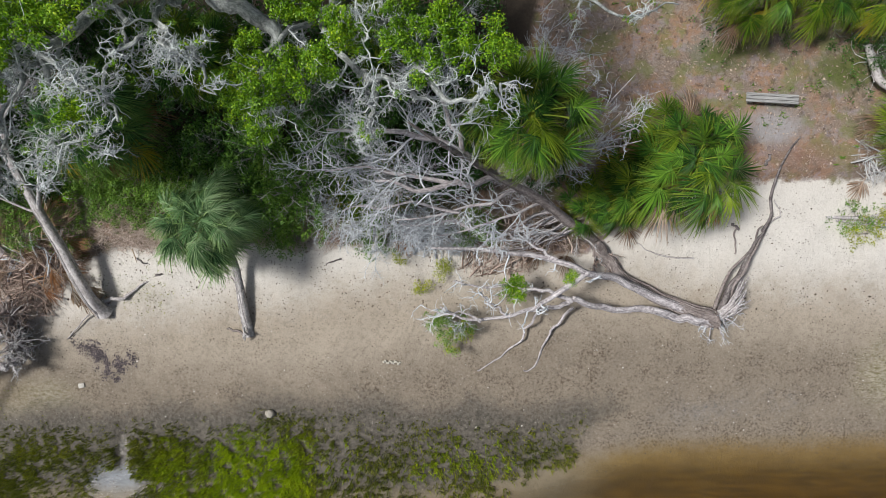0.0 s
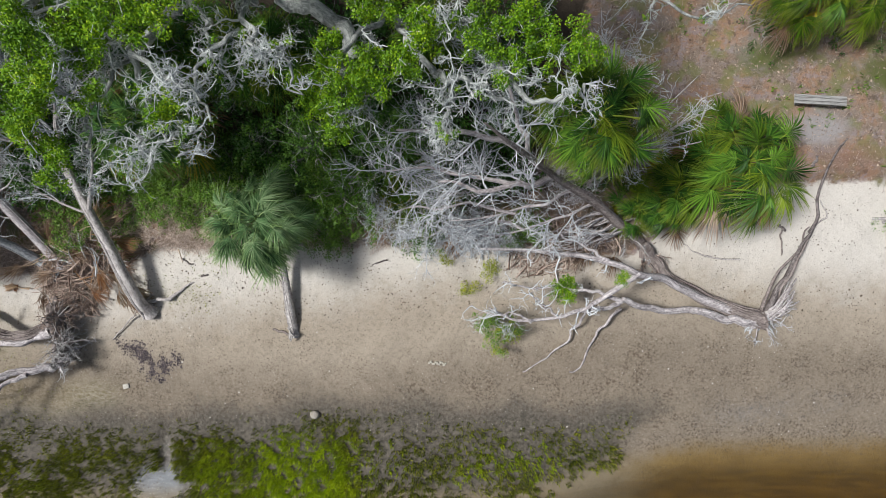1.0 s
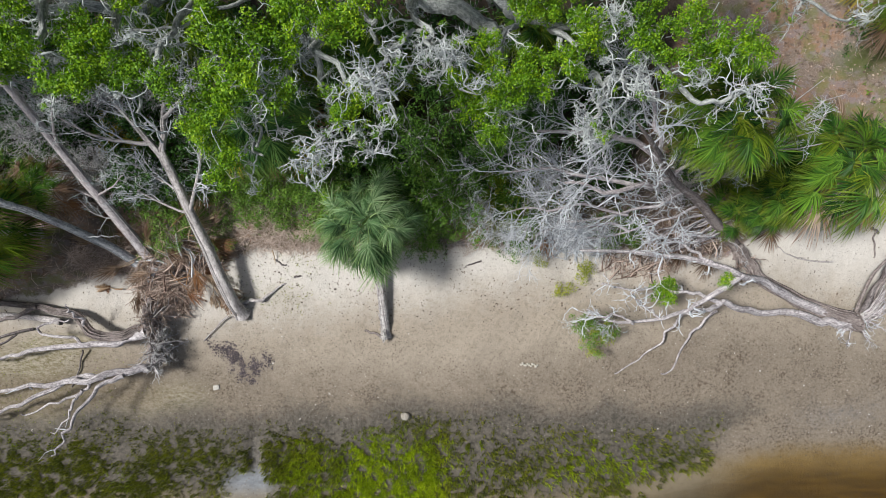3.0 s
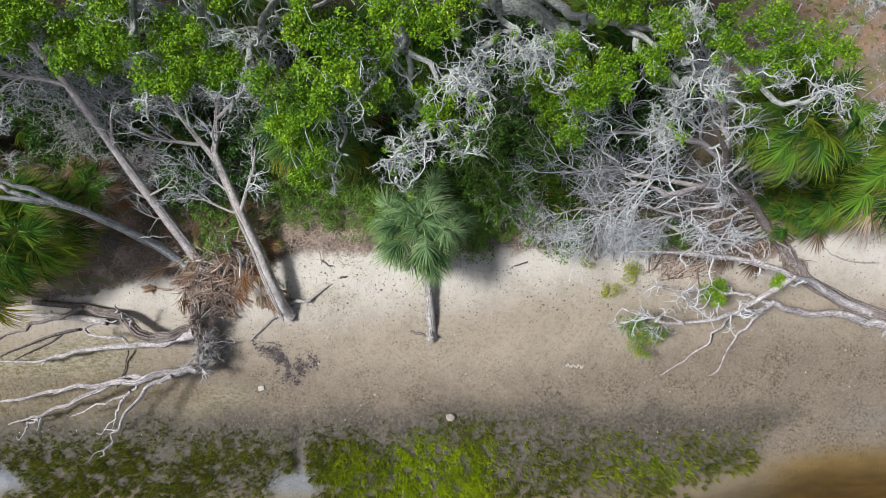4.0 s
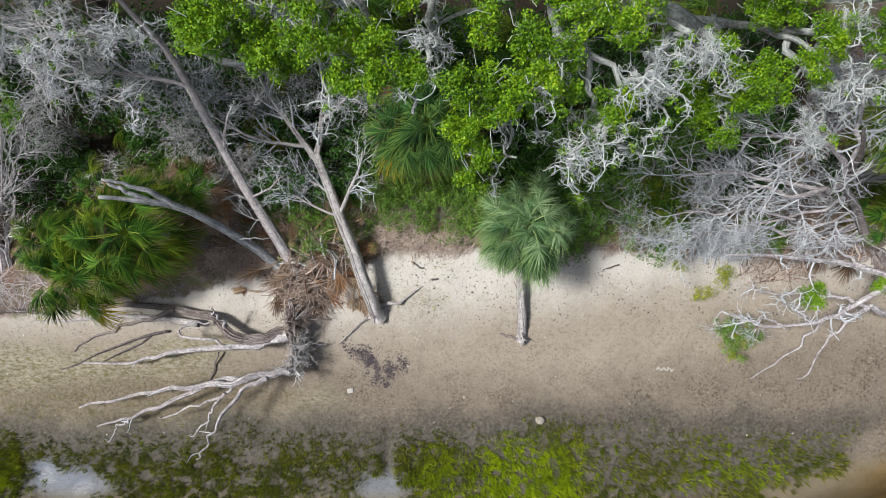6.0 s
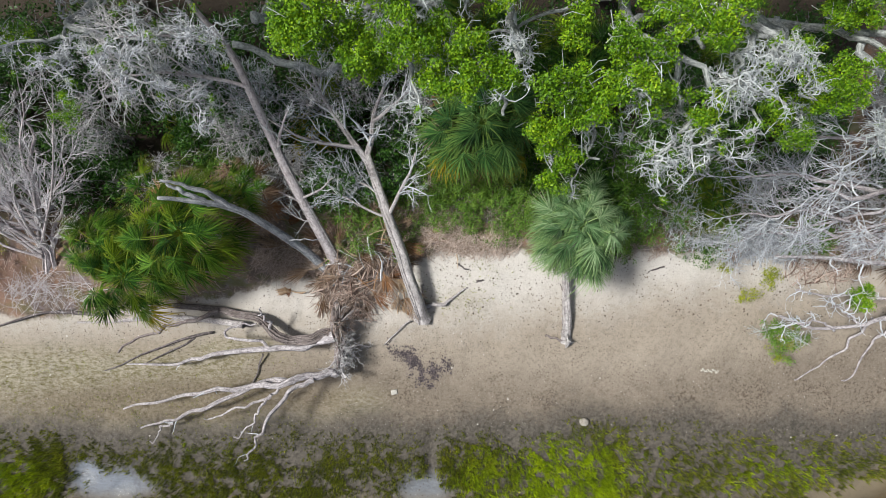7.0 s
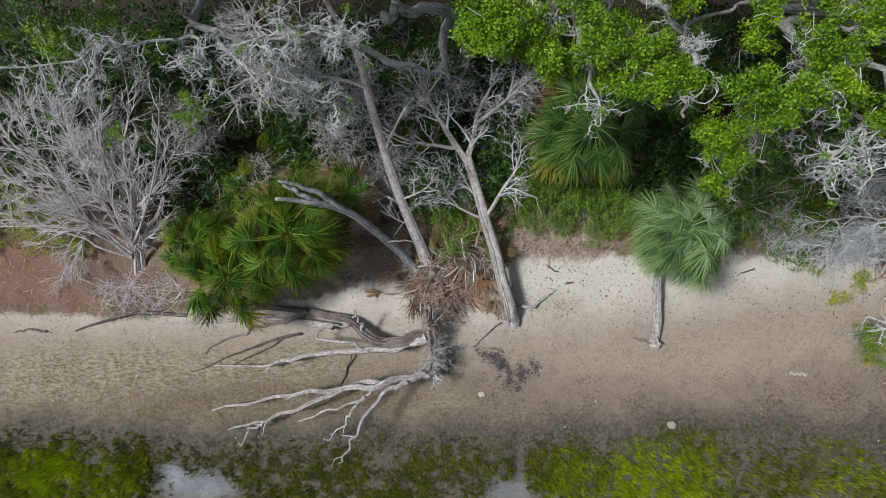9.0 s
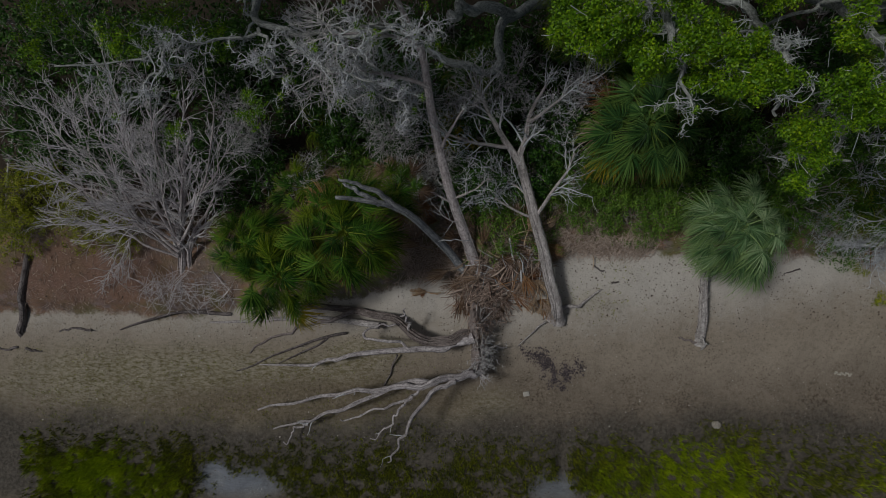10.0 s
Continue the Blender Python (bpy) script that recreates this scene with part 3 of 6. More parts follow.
def twigs(ob, levels, material, name="twigwork", sides=(5, 4, 3, 3)):
    """Fine twigs too small to pick apart, in one mesh."""
    g = Geo()
    for (p, r), s in zip(levels, sides):
        g.tubes(p, r, s)
    return part(name, g, material, ob, kind="stuff")


def branches(ob, levels, material, sides=(5, 4, 3, 3)):
    """Each first shoot is a branch of its own, and the fine twigs on it are its part."""
    (p0, r0), n = levels[0], len(levels[0][0])
    for i in range(n):
        bough = part("branch", Geo().tubes(p0[i:i + 1], r0[i:i + 1], sides[0]), material, ob)
        g = Geo()
        for (p, r), s in zip(levels[1:], sides[1:]):
            each = len(p) // n
            g.tubes(p[i * each:(i + 1) * each], r[i * each:(i + 1) * each], s)
        if len(levels) > 1:
            part("twigwork", g, material, bough, kind="stuff")


def foliage(ob, centres, per, spread, size, material, name="foliage", flat=0.55):
    g = Geo()
    leaves(g, centres, per, spread, size, flat)
    return part(name, g, material, ob, kind="stuff")


def crown_points(patches, density):
    return np.concatenate([blob_points(x, y, z, r * 0.80, max(4, int(density * r * r)), 0.75) for x, y, z, r in patches])


def oak(base, limbs, bare, patches, label, reach, density=62, per=105, size=0.054, twig_m=None, first=8):
    """A live oak: trunk, lichen-covered limbs, bare lichen twigs and leafy clumps."""
    ob = thing("live_oak", base, label, "tree", "live oaks along the bank")
    P, R = stems(ob, [(p, 0.72 * r0, 0.72 * r1) for p, r0, r1 in limbs], BARK_LICHEN, 9, 0.17, 28, 0.05, kinks=14)
    if bare:
        lv = scatter_twigs(P[bare], R[bare], (
            dict(each=first, length=(0.6, 1.5), angle=58, k=10, wig=0.55, span=(0.15, 1), rr=0.42, tip=0.35, pull=(0, -0.15, 0.03), rmin=0.014),
            dict(each=6, length=(0.25, 0.75), angle=62, k=7, wig=0.60, span=(0.12, 1), rr=0.6, tip=0.45, rmin=0.009),
            dict(each=10, length=(0.07, 0.24), angle=65, k=4, wig=0.55, span=(0.08, 1), rr=0.6, tip=0.5, rmin=0.005)))
        branches(ob, lv, twig_m or TWIG_LICHEN)
        tips = lv[1][0][:, -1]
        foliage(ob, tips[rng.random(len(tips)) < 0.13], 34, 0.11, size, OAK_LEAF, "tuft_foliage")
    clumps = [crown_points((q,), density) for q in patches]
    for c in clumps:
        foliage(ob, c, per, 0.165, size, OAK_LEAF, "leaf_clump", 0.8)
    c = np.concatenate(clumps)
    # unseen inland part of the crown, added to shade the wood below
    for x in np.arange(reach[0], reach[1], 1.45):
        for y in (5.95, 7.3, 8.7):
            q = blob_points(x + rng.normal() * 0.25, y + rng.normal() * 0.12 + 0.1, 10.9 + rng.normal() * 0.3, 0.85, 26, 0.6)
            foliage(ob, q, 34, 0.3, 0.15, OAK_LEAF, "unseen_shading_foliage", 0.8)
    # leafy twigs inside the clumps
    g = Geo()
    t = c[rng.random(len(c)) < 0.4]
    e = t + rng.normal(size=t.shape) * 0.2 - (0, 0, 0.2)
    m = (t + e) / 2 + rng.normal(size=t.shape) * 0.06
    g.tubes(np.stack([e, m, t], 1), np.tile((0.010, 0.008, 0.004), (len(t), 1)), 3)
    part("leafy_twigwork", g, TWIG_LICHEN, ob, kind="stuff")
    return ob


OAK_A = ((0.9, 3.9, 9.5, 0.61), (0.2, 3.9, 9.5, 0.66), (-0.3, 4.5, 9.5, 0.55), (-0.6, 3.5, 9.5, 0.50), (-1.1, 4.2, 9.3, 0.74), (-2.2, 4.3, 9.3, 0.67), (-2.6, 3.7, 9.3, 0.50),
         (-3.3, 3.5, 9.0, 0.69), (-3.9, 3.2, 9.3, 0.67), (-4.1, 2.8, 8.5, 0.78), (-4.2, 4.1, 8.8, 0.58), (-4.8, 3.4, 8.5, 0.60), (-3.0, 5.0, 9.0, 0.9), (-1.0, 5.4, 9.3, 0.9))
OAK_B = ((-6.9, 2.5, 10.5, 0.50), (-7.6, 3.8, 11.3, 0.45), (-7.8, 4.2, 10.8, 0.45), (-7.9, 3.3, 11.0, 0.50), (-7.9, 2.5, 11.0, 0.38), (-8.4, 2.8, 11.5, 0.60), (-8.5, 3.7, 10.8, 0.39), (-8.6, 3.4, 11.5, 0.45),
         (-8.8, 2.5, 11.0, 0.52), (-9.1, 2.8, 10.8, 0.50), (-9.2, 3.7, 10.8, 0.45), (-9.2, 2.3, 10.8, 0.50), (-9.2, 4.1, 11.0, 0.38), (-9.3, 1.8, 9.8, 0.50), (-9.4, 1.35, 9.6, 0.40),
         (-9.6, 2.1, 10.3, 0.41), (-9.7, 2.7, 11.3, 0.42), (-9.8, 2.4, 10.0, 0.43), (-7.2, 4.1, 10.9, 0.40), (-6.6, 3.9, 11.0, 0.42), (-6.4, 4.4, 10.8, 0.50), (-7.0, 3.5, 11.3, 0.32), (-6.2, 5.0, 10.5, 0.7), (-8.2, 5.0, 10.8, 0.8))
OAK_C = ((-10.5, 2.9, 11.0, 0.43), (-10.6, 3.3, 10.5, 0.45), (-11.1, 3.2, 11.0, 0.57), (-11.2, 2.7, 11.3, 0.37), (-11.6, 2.75, 11.3, 0.37), (-11.6, 3.7, 10.5, 0.60), (-11.7, 3.1, 10.5, 0.40), (-12.2, 3.4, 11.5, 0.55),
         (-12.7, 3.2, 10.8, 0.49), (-13.0, 3.05, 11.3, 0.37), (-13.2, 3.6, 11.0, 0.57), (-13.7, 3.8, 11.5, 0.55), (-13.9, 3.4, 11.5, 0.55), (-14.2, 3.8, 11.0, 0.57), (-12.5, 4.6, 11.2, 0.9), (-10.8, 4.6, 11.0, 0.8))
oak((-3.5, 8.6, gz(-3.5, 8.6)), (
    (((-3.5, 8.6, 0.8), (-3.5, 7.6, 3.0), (-3.2, 6.2, 5.6), (-2.7, 4.8, 8.2), (-2.3, 3.9, 9.0)), 0.26, 0.05),
    (((-2.6, 4.5, 8.4), (-2.1, 3.75, 8.3), (-1.7, 3.5, 8.5), (-1.2, 3.42, 8.45), (-0.54, 3.14, 8.4)), 0.105, 0.065),
    (((-1.5, 3.63, 8.3), (-1.7, 3.2, 8.4), (-1.76, 2.9, 8.2), (-1.9, 2.4, 7.9)), 0.09, 0.05),
    (((-2.2, 4.2, 8.8), (-1.8, 4.4, 9.0), (-1.5, 4.56, 8.8), (-1.1, 4.75, 8.6)), 0.10, 0.04),
    (((-2.7, 4.8, 8.2), (-1.2, 4.4, 8.9), (-0.3, 2.9, 9.3), (0.5, 2.9, 9.4), (1.06, 3.03, 9.5)), 0.10, 0.04),
    (((-3.2, 5.9, 6.2), (-3.9, 4.4, 8.0), (-4.0, 3.4, 8.6), (-3.9, 2.6, 8.6)), 0.11, 0.04),
    (((-1.6, 6.0, 7.0), (0.4, 5.9, 7.6), (1.8, 5.6, 7.9), (3.0, 5.45, 7.9), (4.0, 5.05, 7.8), (5.0, 5.3, 7.8)), 0.08, 0.02)),
    [1, 2, 3, 4, 5, 6], OAK_A, "live oak with pale lichen limbs leaning over the bank", (-4.8, 0.1), first=9)
oak((-6.5, 9.0, gz(-6.5, 9.0)), (
    (((-6.5, 9.0, 0.8), (-6.9, 8.0, 3.5), (-7.3, 6.5, 6.6), (-7.64, 4.7, 8.8), (-7.6, 4.05, 9.6), (-7.36, 3.4, 10.6)), 0.30, 0.09),
    (((-7.6, 4.8, 8.7), (-7.0, 4.95, 9.0), (-6.6, 4.65, 9.1), (-6.45, 4.0, 9.4)), 0.12, 0.05),
    (((-7.36, 3.4, 10.6), (-6.84, 2.97, 10.65), (-6.44, 2.81, 10.95), (-6.25, 2.65, 11.0), (-6.0, 2.48, 11.1)), 0.085, 0.03),
    (((-7.36, 3.4, 10.5), (-7.28, 2.8, 10.2), (-6.98, 2.37, 10.1), (-7.22, 2.0, 10.15), (-7.45, 1.75, 10.2), (-7.6, 1.45, 10.2)), 0.08, 0.03),
    (((-7.66, 4.1, 9.4), (-8.05, 3.6, 10.4), (-8.17, 3.05, 11.1), (-8.3, 2.5, 11.3)), 0.09, 0.04),
    (((-7.7, 4.0, 9.5), (-8.1, 3.2, 9.9), (-8.5, 2.5, 9.8), (-8.7, 2.05, 9.6), (-8.81, 1.86, 9.66), (-8.72, 1.72, 9.7)), 0.075, 0.03),
    (((-6.7, 8.6, 2.2), (-6.0, 6.3, 6.4), (-5.3, 5.6, 7.3), (-4.6, 5.2, 7.7), (-4.1, 4.75, 7.7), (-3.85, 4.3, 7.5)), 0.28, 0.17),
    (((-6.2, 6.6, 6.0), (-5.9, 5.3, 8.4), (-5.7, 4.55, 9.5), (-5.42, 4.0, 9.9), (-5.3, 3.6, 10.0), (-5.1, 3.1, 10.0)), 0.14, 0.04),
    (((-7.4, 5.9, 7.6), (-8.6, 4.9, 9.4), (-10.16, 4.3, 9.6), (-11.2, 4.0, 9.8)), 0.08, 0.035),
    (((-5.45, 4.05, 9.85), (-5.9, 3.8, 10.1), (-6.2, 3.4, 10.3), (-6.15, 2.9, 10.4), (-6.1, 2.3, 10.4)), 0.07, 0.03),
    (((-6.98, 2.4, 10.1), (-6.85, 1.95, 10.2), (-6.55, 1.6, 10.2)), 0.05, 0.02),
    (((-5.4, 3.9, 9.9), (-4.9, 3.7, 9.9), (-4.6, 3.3, 9.8), (-4.75, 2.9, 9.7)), 0.06, 0.025)),
    [2, 3, 4, 5, 7, 9, 10, 11], OAK_B, "live oak with bare lichen-white twigs and green clumps", (-9.6, -4.9), density=64, first=7)
oak((-12.0, 9.0, gz(-12.0, 9.0)), (
    (((-12.0, 9.0, 0.8), (-12.3, 7.8, 3.0), (-12.6, 6.2, 6.5), (-12.5, 4.6, 10.0), (-12.2, 3.4, 10.6), (-11.97, 2.6, 10.6)), 0.27, 0.04),
    (((-12.6, 6.2, 6.5), (-11.6, 4.8, 9.2), (-11.0, 3.5, 10.5), (-10.6, 2.9, 10.6), (-10.45, 2.25, 10.7)), 0.13, 0.035),
    (((-12.5, 5.0, 9.4), (-13.3, 4.0, 10.5), (-13.9, 3.5, 10.9)), 0.10, 0.04),
    (((-12.4, 8.2, 2.4), (-13.8, 7.4, 3.4), (-14.7, 6.4, 4.0), (-14.75, 5.6, 4.0), (-15.05, 5.25, 3.9), (-16.0, 5.35, 4.5), (-17.2, 5.5, 5.2)), 0.25, 0.12),
    (((-12.3, 7.4, 4.0), (-11.2, 5.9, 7.5), (-10.6, 5.3, 8.5), (-10.3, 4.84, 9.1), (-10.22, 4.0, 10.0), (-10.15, 3.3, 10.5)), 0.15, 0.07),
    (((-14.3, 6.9, 3.7), (-15.4, 6.5, 5.2), (-16.03, 6.05, 6.2), (-16.1, 5.4, 6.9)), 0.22, 0.14)),
    [0, 1, 2, 4], OAK_C, "live oak with a dense bright green crown", (-17.0, -9.8), density=76, per=115)
oak((-22.0, 8.8, gz(-22.0, 8.8)), (
    (((-22.0, 8.8, 0.8), (-21.8, 7.4, 3.6), (-20.9, 5.6, 6.4), (-19.2, 4.9, 7.3), (-17.9, 5.0, 7.6)), 0.19, 0.05),
    (((-20.75, 5.0, 7.0), (-22.0, 4.7, 7.1), (-23.25, 4.55, 7.0), (-25.6, 4.2, 6.8)), 0.075, 0.035),
    (((-20.5, 5.3, 6.7), (-19.3, 4.2, 8.0), (-18.3, 3.6, 8.5), (-17.6, 3.4, 8.4)), 0.06, 0.02),
    (((-19.2, 4.9, 7.3), (-18.2, 4.6, 8.3), (-17.4, 4.4, 8.7), (-16.8, 4.3, 8.4)), 0.06, 0.02),
    (((-20.8, 5.2, 6.8), (-20.2, 4.3, 7.8), (-19.9, 3.5, 8.0)), 0.06, 0.03),
    (((-22.6, 4.7, 7.1), (-23.4, 3.8, 7.0), (-24.0, 3.2, 6.6)), 0.06, 0.03),
    (((-19.2, 4.9, 7.3), (-18.2, 4.1, 7.6), (-17.5, 3.4, 7.6), (-17.1, 3.0, 7.4)), 0.055, 0.02),
    (((-18.5, 5.0, 7.5), (-17.4, 4.9, 8.0), (-16.4, 4.6, 8.1)), 0.055, 0.02)),
    [2, 3, 4, 5, 0, 1, 6, 7], ((-21.1, 3.5, 6.0, 0.7), (-21.9, 5.0, 6.6, 0.67), (-22.9, 5.4, 7.0, 0.80), (-23.4, 2.9, 5.5, 0.5), (-24.2, 5.0, 6.8, 0.95), (-25.6, 5.3, 7.0, 0.80), (-26.5, 4.6, 6.5, 0.7)),
    "sparse oak with a grey lichened crown", (-29.0, -17.2), density=34, per=60, twig_m=TWIG_PALE, first=8)


def dead_tree(name, label, rows, bark_m, twig_m, plan, bare=None, category="tree", sides=10, k=18, wobble=0.04, flute=9, trunk_m=None, kinks=8):
    base = rows[0][0][0]
    at = (base[0], base[1], min(base[2], gz(base[0], base[1])))
    ob = thing(name, at, label, category)
    P, R = stems(ob, rows, bark_m, sides, 0.10, k, wobble, flute=flute, trunk_m=trunk_m, kinks=kinks)
    pick = list(range(len(rows))) if bare is None else bare
    if plan:
        branches(ob, scatter_twigs(P[pick], R[pick], plan), twig_m)
    return ob, P, R


def roots(ob, hub, axis, n, length, r, material, flat=0.0, name="root", seed_pull=(0, 0, 0), hair=True, twig_m=None):
    """A fan of gnarled roots round the foot of a trunk, one mesh each, and their fine hairs."""
    ax = unit(np.array(axis, float))
    P, R = [], []
    for i in range(n):
        v = rng.normal(size=3)
        v = unit(v - (v @ ax) * ax + ax * flat * rng.uniform(0.3, 1))
        L = length * rng.uniform(0.55, 1.15)
        p = [np.array(hub, float)]
        d = v
        for q in range(8):
            d = unit(d + rng.normal(size=3) * 0.30 + np.array(seed_pull))
            p.append(p[-1] + d * L / 8)
        p = np.array(p)
        rad = taper(r * rng.uniform(0.5, 1.1), r * 0.15, 9)
        P.append(p)
        R.append(rad)
        part(name, Geo().tubes(p[None], rad[None], 6, 0.15), material, ob)
    if hair:
        lv = scatter_twigs(np.array(P), np.array(R), (
            dict(each=6, length=(0.2, 0.55), angle=45, k=6, wig=0.4, span=(0.2, 1), rr=0.5, tip=0.3, rmin=0.006),
            dict(each=3, length=(0.08, 0.25), angle=50, k=4, wig=0.4, span=(0.2, 1), rr=0.6, tip=0.3, rmin=0.004)))
        twigs(ob, lv, twig_m or material, "root_hair")


FINE = (dict(each=9, length=(0.8, 2.0), angle=45, k=8, wig=0.22, span=(0.2, 1), rr=0.5, tip=0.3, rmin=0.013),
        dict(each=8, length=(0.4, 1.2), angle=45, k=6, wig=0.25, span=(0.15, 1), rr=0.6, tip=0.4, rmin=0.0085),
        dict(each=5, length=(0.2, 0.6), angle=45, k=4, wig=0.3, span=(0.15, 1), rr=0.6, tip=0.45, rmin=0.005))

# leaning brown trunk with a dead, finely twigged crown
leaner, P, R = dead_tree("leaning_tree", "brown leaning trunk with a tangled dead grey crown", (
    (((5.1, -0.25, 0.45), (4.62, 0.29, 0.9), (2.81, 1.32, 2.6), (1.26, 1.94, 4.5), (-0.13, 2.37, 7.0), (-1.0, 2.8, 8.2)), 0.22, 0.025),
    (((1.26, 1.94, 4.5), (0.4, 1.7, 5.2), (-0.8, 1.6, 5.6), (-1.9, 1.7, 5.8)), 0.09, 0.03),
    (((0.7, 2.1, 5.4), (-0.4, 2.6, 6.4), (-1.6, 2.8, 6.9), (-2.8, 2.7, 7.2)), 0.09, 0.03),
    (((2.0, 1.65, 3.5), (1.0, 1.2, 3.9), (-0.2, 0.9, 3.9), (-1.5, 0.7, 3.6)), 0.06, 0.02),
    (((2.81, 1.32, 2.6), (1.8, 0.9, 2.9), (0.6, 0.5, 2.8), (-0.6, 0.25, 2.3)), 0.055, 0.02),
    (((0.3, 2.25, 6.2), (-0.1, 3.0, 7.0), (-0.4, 3.8, 7.6)), 0.07, 0.03),
    (((1.26, 1.94, 4.5), (1.7, 2.6, 5.4), (2.4, 3.2, 6.0)), 0.06, 0.02),
    (((-0.1, 1.65, 5.4), (-1.3, 1.9, 5.4), (-2.5, 2.1, 5.2), (-3.5, 2.2, 4.8)), 0.06, 0.02),
    (((0.2, 0.95, 3.9), (-1.2, 1.2, 4.1), (-2.3, 1.2, 4.0), (-3.2, 1.0, 3.6)), 0.055, 0.018),
    (((0.6, 0.5, 2.8), (-0.7, 0.7, 2.9), (-1.8, 0.55, 2.6), (-2.7, 0.3, 2.1)), 0.05, 0.015)),
    BARK_MAUVE, TWIG_PALE, FINE, bare=[1, 2, 3, 4, 5, 7, 8, 9], trunk_m=BARK_BROWN)
roots(leaner, (5.0, -0.2, 0.5), (0.6, -0.4, -0.3), 9, 1.3, 0.07, BARK_BROWN, 0.3, seed_pull=(0.05, -0.12, -0.08), twig_m=TWIG_BROWN)
roots(leaner, (3.9, 0.55, 1.1), (-0.2, -0.2, 1.0), 12, 1.7, 0.05, BARK_GREY, 0.0, seed_pull=(-0.16, -0.10, -0.05), twig_m=TWIG_PALE)

for q in range(16):
    u = (q * 0.618) % 1.0
    p = guide(((4.3 - 1.2 * u, 0.55 + 0.55 * u, 1.15 + 1.0 * u), (3.4 - 1.1 * u, 0.2 + 0.6 * u, 1.2 + 0.8 * u), (2.6 - 1.1 * u + 0.2 * math.sin(q), -0.15 + 0.6 * u, 1.0 + 0.6 * u), (1.9 - 1.0 * u + 0.3 * math.sin(q * 2), -0.3 + 0.7 * u + 0.1 * math.cos(q), 0.75 + 0.5 * u)), 12, 0.085, 6)
    part("root", Geo().tubes(p[None], taper(0.022 + 0.034 * ((q * 0.37) % 1.0), 0.010, 12)[None], 5, 0.35), BARK_SILVER, leaner)

# uprooted tree lying on the beach
uproot, P, R = dead_tree("uprooted_tree", "grey uprooted tree lying on the sand with silver limbs", (
    (((9.0, -2.45, 0.75), (8.2, -2.2, 0.7), (6.83, -1.62, 0.55), (5.86, -1.07, 0.6), (5.35, -0.4, 0.7), (4.85, 0.1, 0.9)), 0.26, 0.15),
    (((8.7, -2.3, 0.8), (7.31, -1.95, 0.8), (6.13, -1.41, 1.2), (5.27, -1.05, 1.6), (4.26, -0.83, 2.4), (3.29, -0.44, 2.4), (1.8, -0.21, 2.2), (0.37, -0.09, 2.0), (-0.73, -0.09, 1.7)), 0.15, 0.035),
    (((8.9, -2.6, 0.8), (7.98, -2.49, 0.85), (6.67, -2.19, 1.0), (5.07, -2.06, 1.3), (3.9, -1.75, 1.75)), 0.17, 0.09),
    (((4.26, -0.83, 2.45), (3.57, -1.33, 2.3), (3.0, -1.75, 2.1), (2.53, -1.98, 2.1), (1.62, -2.24, 2.1), (0.63, -2.46, 1.8), (-0.36, -2.08, 1.5)), 0.09, 0.03),
    (((3.9, -1.75, 1.75), (3.1, -1.5, 1.9), (2.3, -1.38, 1.9), (1.0, -1.3, 1.7), (0.0, -1.2, 1.6)), 0.07, 0.02),
    (((3.9, -1.8, 1.7), (3.2, -2.0, 1.9), (2.5, -2.05, 2.05)), 0.08, 0.04),
    (((1.7, -2.2, 2.2), (1.2, -1.8, 2.2), (0.9, -1.5, 2.1)), 0.04, 0.02),
    (((0.9, -2.4, 2.2), (0.4, -2.1, 2.3), (-0.3, -2.15, 2.2), (-1.0, -1.9, 2.0)), 0.04, 0.012),
    (((2.85, -2.1, 1.2), (2.45, -3.13, 0.5), (1.8, -3.84, 0.15), (0.91, -4.4, 0.06)), 0.05, 0.02),
    (((4.1, -2.1, 1.0), (3.53, -2.83, 0.5), (3.27, -3.36, 0.3), (2.95, -4.2, 0.10), (2.5, -4.45, 0.08)), 0.055, 0.02),
    (((3.3, -0.44, 2.4), (2.2, 0.2, 2.5), (1.2, 0.45, 2.4)), 0.06, 0.02)),
    BARK_SILVER, TWIG_PALE, (
        dict(each=8, length=(0.4, 1.3), angle=42, k=9, wig=0.4, span=(0.35, 1), rr=0.6, tip=0.35, rmin=0.017),
        dict(each=4, length=(0.15, 0.5), angle=50, k=5, wig=0.4, span=(0.2, 1), rr=0.65, tip=0.4, rmin=0.006)),
    bare=[1, 3, 4, 6, 7, 10], k=34, wobble=0.026, trunk_m=BARK_BROWN, kinks=17)
for q in range(18):
    u = q / 17
    p = guide(((8.45 + 0.2 * math.sin(q), -2.35 - 0.25 * u, 0.72), (8.95, -2.55 + 0.25 * (1 - u), 0.85), (9.35 + 0.1 * math.sin(q * 2.1), -2.35 + 0.45 * (1 - u), 1.0 + 0.15 * math.cos(q)),
               (9.72 + 0.18 * math.sin(q * 1.3), -2.15 + 1.1 * (1 - u), 1.12 + 0.2 * math.cos(q * 1.7))), 14, 0.02)
    part("root", Geo().tubes(p[None], taper(0.065, 0.018, 14)[None], 6, 0.2), BARK_SILVER if q % 3 else BARK_GREY, uproot)
roots(uproot, (9.05, -2.4, 0.75), (0.75, -0.35, 0.1), 10, 1.0, 0.07, BARK_SILVER, 0.6, seed_pull=(0.05, 0.02, 0.0), twig_m=TWIG_PALE)
roots(uproot, (8.95, -2.7, 0.5), (0.1, -0.7, -0.6), 8, 0.8, 0.06, BARK_SILVER, 0.9, seed_pull=(0.0, -0.03, -0.12), twig_m=TWIG_PALE)
